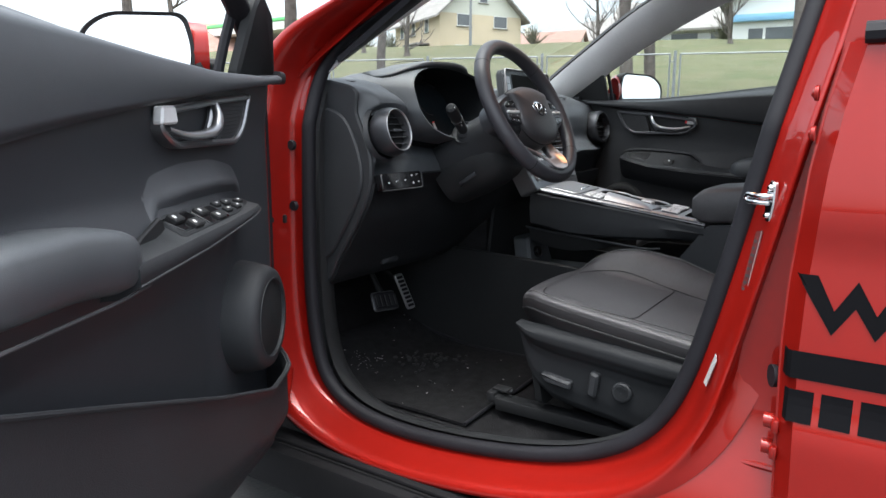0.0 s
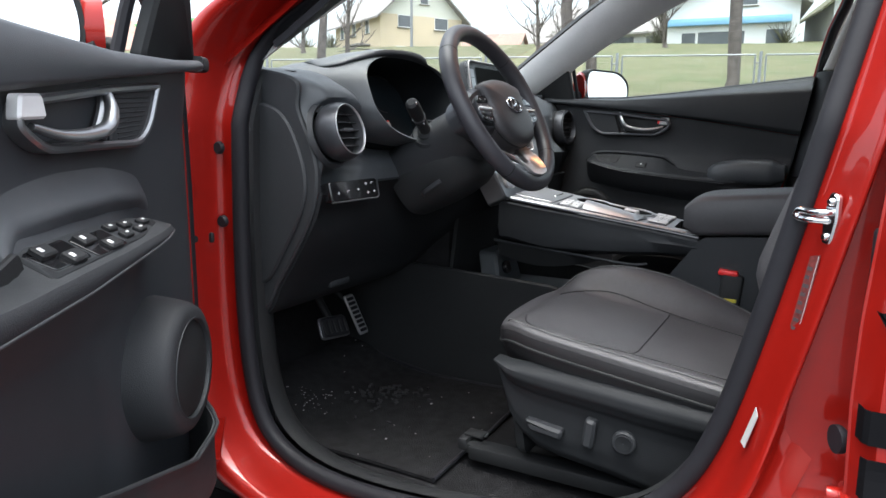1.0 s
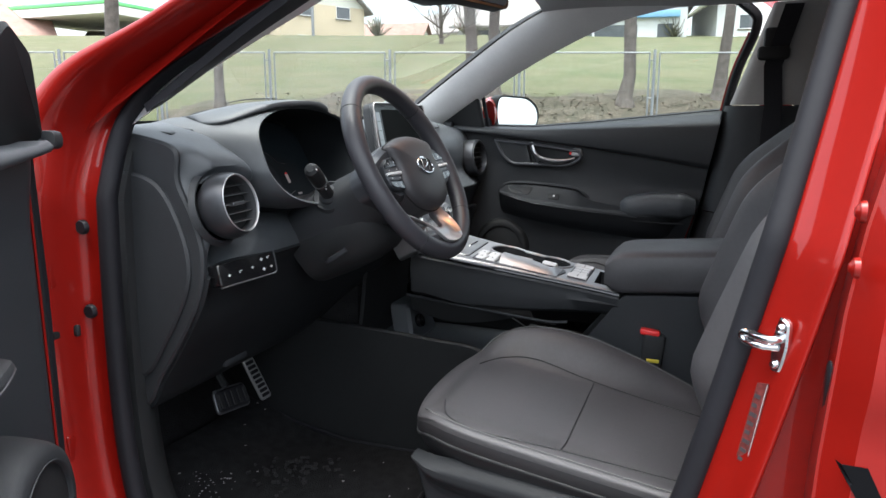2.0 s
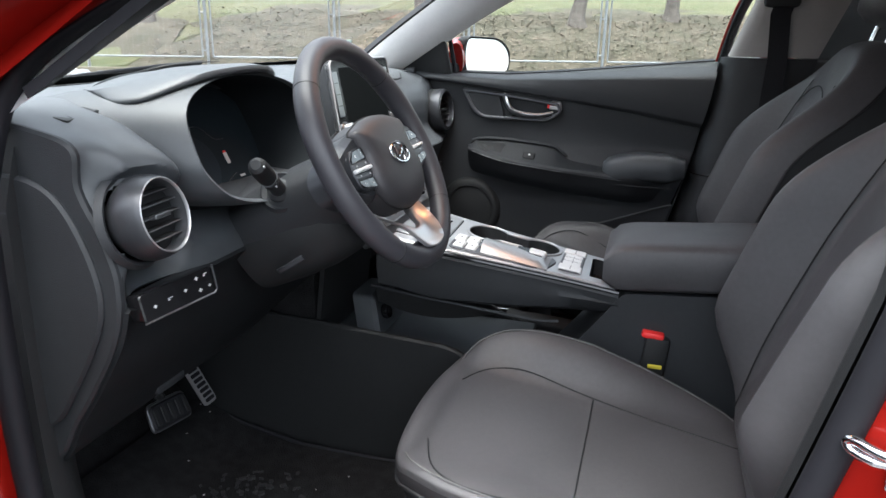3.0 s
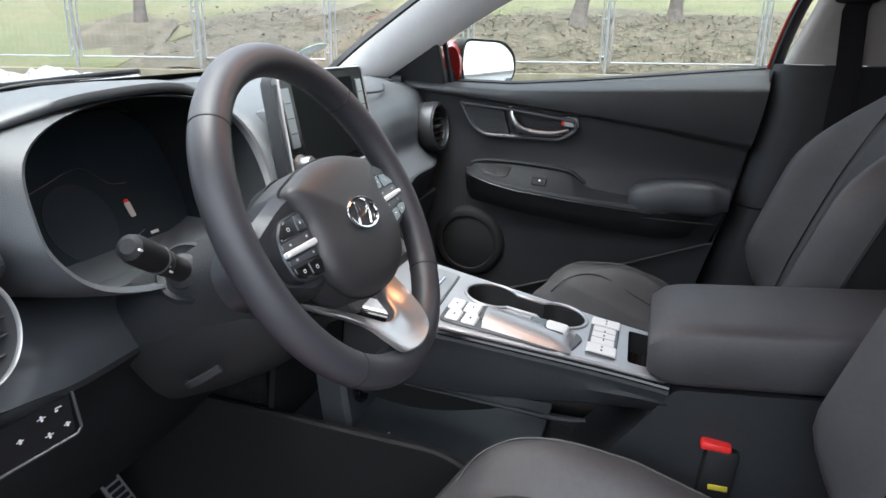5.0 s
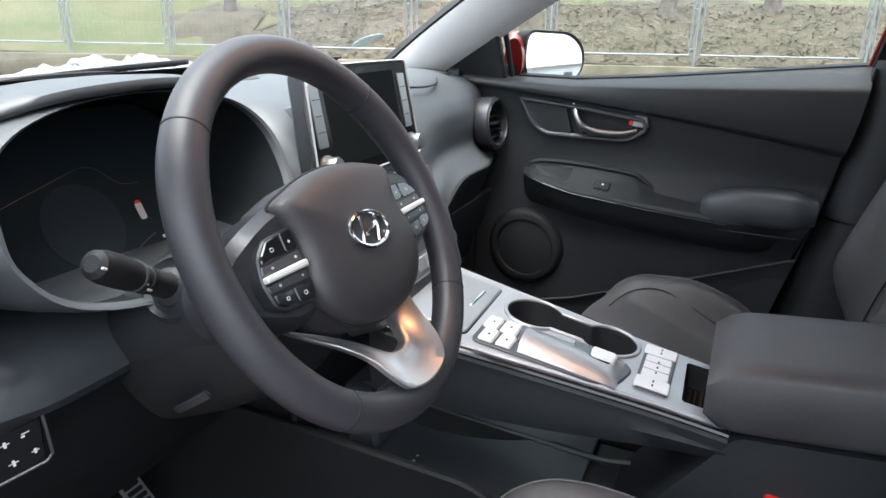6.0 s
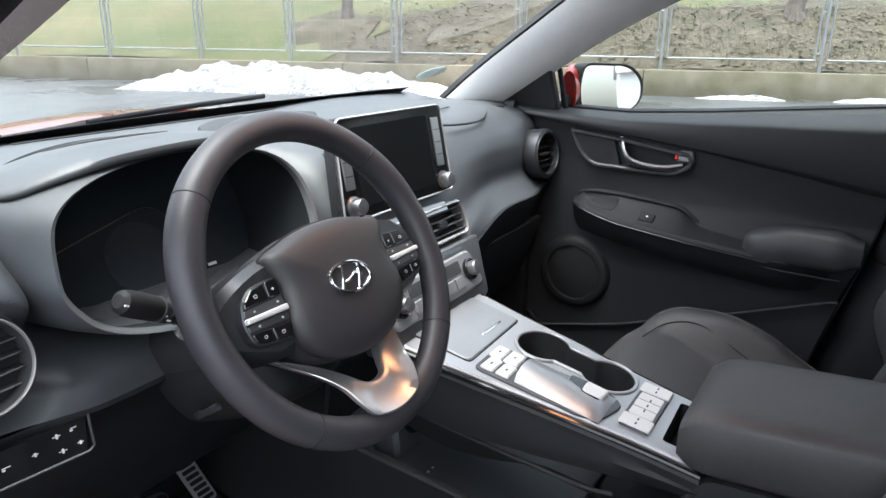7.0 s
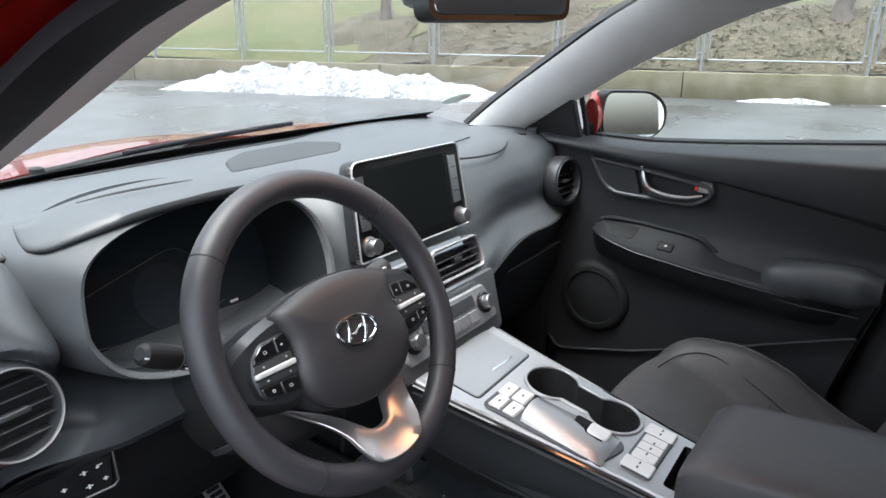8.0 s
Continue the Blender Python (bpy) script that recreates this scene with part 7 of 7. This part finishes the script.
def house(name, label, c, yaw, L, W, h, roof_h, walls, gable, roof, windows, eave=.5):
    """A gabled house: c is its base; the ridge runs along its local x; windows: (face, along, up, width, height)."""
    ob = thing(name, label, "house", "", c)
    ob.rotation_euler = (0, 0, radians(yaw))
    part("wall", rbox((0, 0, h / 2), (L, W, h), 0), walls, ob, smooth=False)
    part("gable", slab([(-W / 2, h), (W / 2, h), (0, h + roof_h)], -L / 2, L / 2, lambda u, v, w: V((w, u, v)), .002), gable, ob, smooth=False)
    for m in (-1, 1):
        part("roof", loft([[V((x, m * y, z)) for x, y, z in ((-L / 2 - eave, 0, h + roof_h + dz), (L / 2 + eave, 0, h + roof_h + dz), (L / 2 + eave, W / 2 + eave, h - roof_h * eave / (W / 2) + dz), (-L / 2 - eave, W / 2 + eave, h - roof_h * eave / (W / 2) + dz))] for dz in (.03, .22)]), roof, ob, smooth=False)
    part("chimney", rbox((.1 * L, .4, h + roof_h + .2), (.6, .6, 1.2), .02), walls, ob, smooth=False)
    for face, a, z, w, hh in windows:
        pl = {"front": frame_map((0, -W / 2, 0), (1, 0, 0), (0, 0, 1)), "end": frame_map((-L / 2, 0, 0), (0, -1, 0), (0, 0, 1)), "side": frame_map((0, W / 2, 0), (-1, 0, 0), (0, 0, 1)), "end2": frame_map((L / 2, 0, 0), (0, 1, 0), (0, 0, 1))}[face]
        o = [V(p) for p in ((a - w / 2, z - hh / 2), (a + w / 2, z - hh / 2), (a + w / 2, z + hh / 2), (a - w / 2, z + hh / 2))]
        wi = part("window", slab(o, -.05, .06, pl, .01, hollow=.09), PLASTER_W, ob, smooth=False)
        part("pane", slab(shrink(o, .08), -.05, .02, pl, .005), PANE, wi, smooth=False)
        part("sill", slab([(a - w / 2 - .1, z - hh / 2 - .10), (a + w / 2 + .1, z - hh / 2 - .10), (a + w / 2 + .1, z - hh / 2), (a - w / 2 - .1, z - hh / 2)], 0, .12, pl, .01), CONCRETE, wi, smooth=False)
    return ob


build_ground()
build_wall()
build_fence()
snow_heap("snow_heap", 6.9, 13.4, -.95, .60, 1.7, 3, "large heap of old white snow on the asphalt")
snow_heap("snow_remnant", 1.05, 2.6, -.20, .11, .30, 5, "thin strip of old snow along the wall")
snow_heap("snow_remnant", -1.6, .30, -.20, .11, .30, 8, "thin strip of old snow along the wall")
snow_heap("snow_remnant", 6.2, 6.75, -.35, .16, .35, 9, "small lump of old snow by the wall")
for s, off, h, r, seed in ((10.0, 2.1, 9, .125, 1), (.47, 2.6, 10, .165, 2), (-1.95, 3.1, 10, .155, 3), (4.05, 2.7, 9, .17, 5), (3.55, 3.2, 9, .15, 6), (13.5, 4.5, 9, .22, 7), (20.0, 6, 9, .22, 8), (-7, 4, 9, .2, 9), (29, 8, 10, .24, 11), (30.5, 24, 9, .22, 14)):
    build_tree(s, off, h, r, seed)
for s, off, h, r, seed in ((17.4, 30, 7, .17, 31), (5.3, 31, 6.5, .14, 32), (3.5, 33, 6, .13, 33), (22.5, 36, 7, .16, 34), (-3.5, 38, 7, .16, 35)):
    build_tree(s, off, h, r, seed, 0.0, 1)


# ---------- distant houses ----------
YG = [("end", -2.2, 1.6, 1.5, 1.2), ("end", 2.0, 1.6, 1.5, 1.2), ("end", -2.0, 4.6, 1.6, 1.2), ("end", 2.2, 4.6, 1.6, 1.2), ("end", 0.2, 7.0, 1.0, 1.3),
      ("side", -3.6, 4.2, .9, 1.3), ("side", -.6, 4.2, .9, 1.3), ("side", 2.6, 4.2, .9, 1.3), ("side", -2.6, 1.6, .9, 1.3), ("side", 2.0, 1.6, .9, 1.3)]
yh = house("yellow_house", "yellow plastered house with a grey gable roof", (62.9, 41.2, 6.6), 60.8, 11, 9.4, 5.2, 4.1, PLASTER_Y, PLASTER_P, ROOFT, YG, .7)
part("porch_roof", rbox((-1.5, 5.4, 2.4), (3.4, 1.6, .18), .03), ROOFT, yh)
part("hedge", rbox((1.0, 6.2, .5), (7, 1.0, 1.3), .2), HEDGE, yh)
SH = [("end", -3.1, 1.1, 1.2, 1.4), ("end", -.6, 1.0, 3.6, 1.7), ("end", 3.4, 1.0, 1.4, 1.7), ("end", 1.2, 4.1, 1.6, .8)]
sh = house("showroom", "white showroom building with a blue fascia", (66.5, 8.4, 6.9), 8, 12, 10.2, 3.9, 2.6, PLASTER_W, PLASTER_W, ROOFT, SH, .8)
part("fascia", rbox((-6.3, .2, 2.55), (.5, 9.4, .55), .03), BLUE, sh, "blue fascia band")
GW = [("side", -2.6, 1.3, 2.4, 2.0), ("side", .6, 1.3, 2.4, 2.0), ("side", 3.8, 1.3, 2.0, 2.0)]
house("workshop", "low white workshop with roller doors", (68.0, 18.5, 6.9), 98, 11, 8, 2.9, 2.7, PLASTER_W, PLASTER_P, ROOFT, GW, .8)
house("chalet", "white chalet with a dark steep roof", (70.0, -3.4, 7.4), 14, 10, 10, 3.6, 4.2, PLASTER_W, PLASTER_W, HEDGE, [("end", -2.6, 1.6, 1.2, 1.2), ("end", 0, 1.6, 1.2, 1.2), ("end", 2.6, 1.6, 1.2, 1.2), ("end", -1.2, 4.4, 1.2, 1.2)], 1.1)
house("red_roof_house", "low house with a red tiled roof", (84, 42, 8.6), 100, 12, 8, 1.6, 2.6, PLASTER_P, PLASTER_P, ROOFR, [("side", 0, 1, 1.4, 1)], .5)
house("far_house", "white house half hidden by trees", (92, 35, 9.0), 70, 10, 9, 3.0, 3.0, PLASTER_W, PLASTER_W, ROOFT, [("end", -2, 1.5, 1.2, 1.2), ("end", 2, 1.5, 1.2, 1.2)], .6)
house("shed_row", "long low grey roofed building", (70, 62, 6.4), 120, 22, 8, 2.6, 2.0, PLASTER_P, PLASTER_W, ROOFT, [("side", -4, 1.3, 2, 1.2), ("side", 4, 1.3, 2, 1.2)], .5)
house("house", "white house beyond the lawn", (52, 74, 4.5), 150, 12, 9, 5, 3.4, PLASTER_W, PLASTER_W, ROOFR, [("side", -3, 1.6, 1.2, 1.3), ("side", 2, 1.6, 1.2, 1.3), ("side", -3, 4, 1.2, 1.3), ("side", 2, 4, 1.2, 1.3)], .6)
st = thing("filling_station_canopy", "flat canopy with a green fascia", "canopy", at=(60, 66, 7.2))
part("roof", rbox((0, 0, 5.25), (12, 16, .40), .05), GREEN, st)
part("band", rbox((0, 0, 4.6), (11.8, 15.8, .9), .05), PLASTER_W, st)
for y in (-6, 6):
    part("column", rbox((-3, y, 2.1), (.5, .5, 4.2), .04), PLASTER_W, st)
lp = thing("street_lamp", "tall slim lamp mast in front of the house", "lamp post", at=(52, 32.6, 6.0))
part("mast", tube([(0, 0, 0), (0, 0, 4.6)], .13, 10), ZINC, lp)
part("upper_mast", tube([(0, 0, 4.6), (0, 0, 7.2)], .11, 10), ZINC, lp)
part("head", rbox((0, 0, 7.5), (.5, .6, .6), .08), PLASTER_W, lp)
house("apartment_block", "pale apartment block across the yard", (30, -112, 0), 6, 26, 11, 9.5, 2.5, PLASTER_W, PLASTER_W, ROOFT, [("side", a, z, 1.5, 1.3) for a in (-9, -5, -1, 3, 7) for z in (1.8, 4.8, 7.8)], .5)
rnd = random.Random(21)
for k in range(9):
    h = thing("shrub", "leafless shrub at the far edge of the lawn", "shrub", "far shrubs", (58 + rnd.uniform(-3, 4), -14 + 8.5 * k + rnd.uniform(-2, 2), 0))
    h.location.z = land_z((V((h.location.x, h.location.y)) - WA).dot(WN)) - .2
    tw = []
    for _ in range(60):
        a, e = rnd.uniform(0, 6.28), rnd.uniform(.5, 1.5)
        d = V((math.cos(a) * math.cos(e), math.sin(a) * math.cos(e), math.sin(e)))
        L = rnd.uniform(.8, 1.9)
        tw.append(tube([V((0, 0, 0)) + d * .05, d * L * .5 + V((rnd.uniform(-.2, .2), rnd.uniform(-.2, .2), 0)), d * L + V((rnd.uniform(-.3, .3), rnd.uniform(-.3, .3), .1))], [.05, .035, .02], 4))
    part("twigs", join(*tw), HEDGE, h, smooth=False)
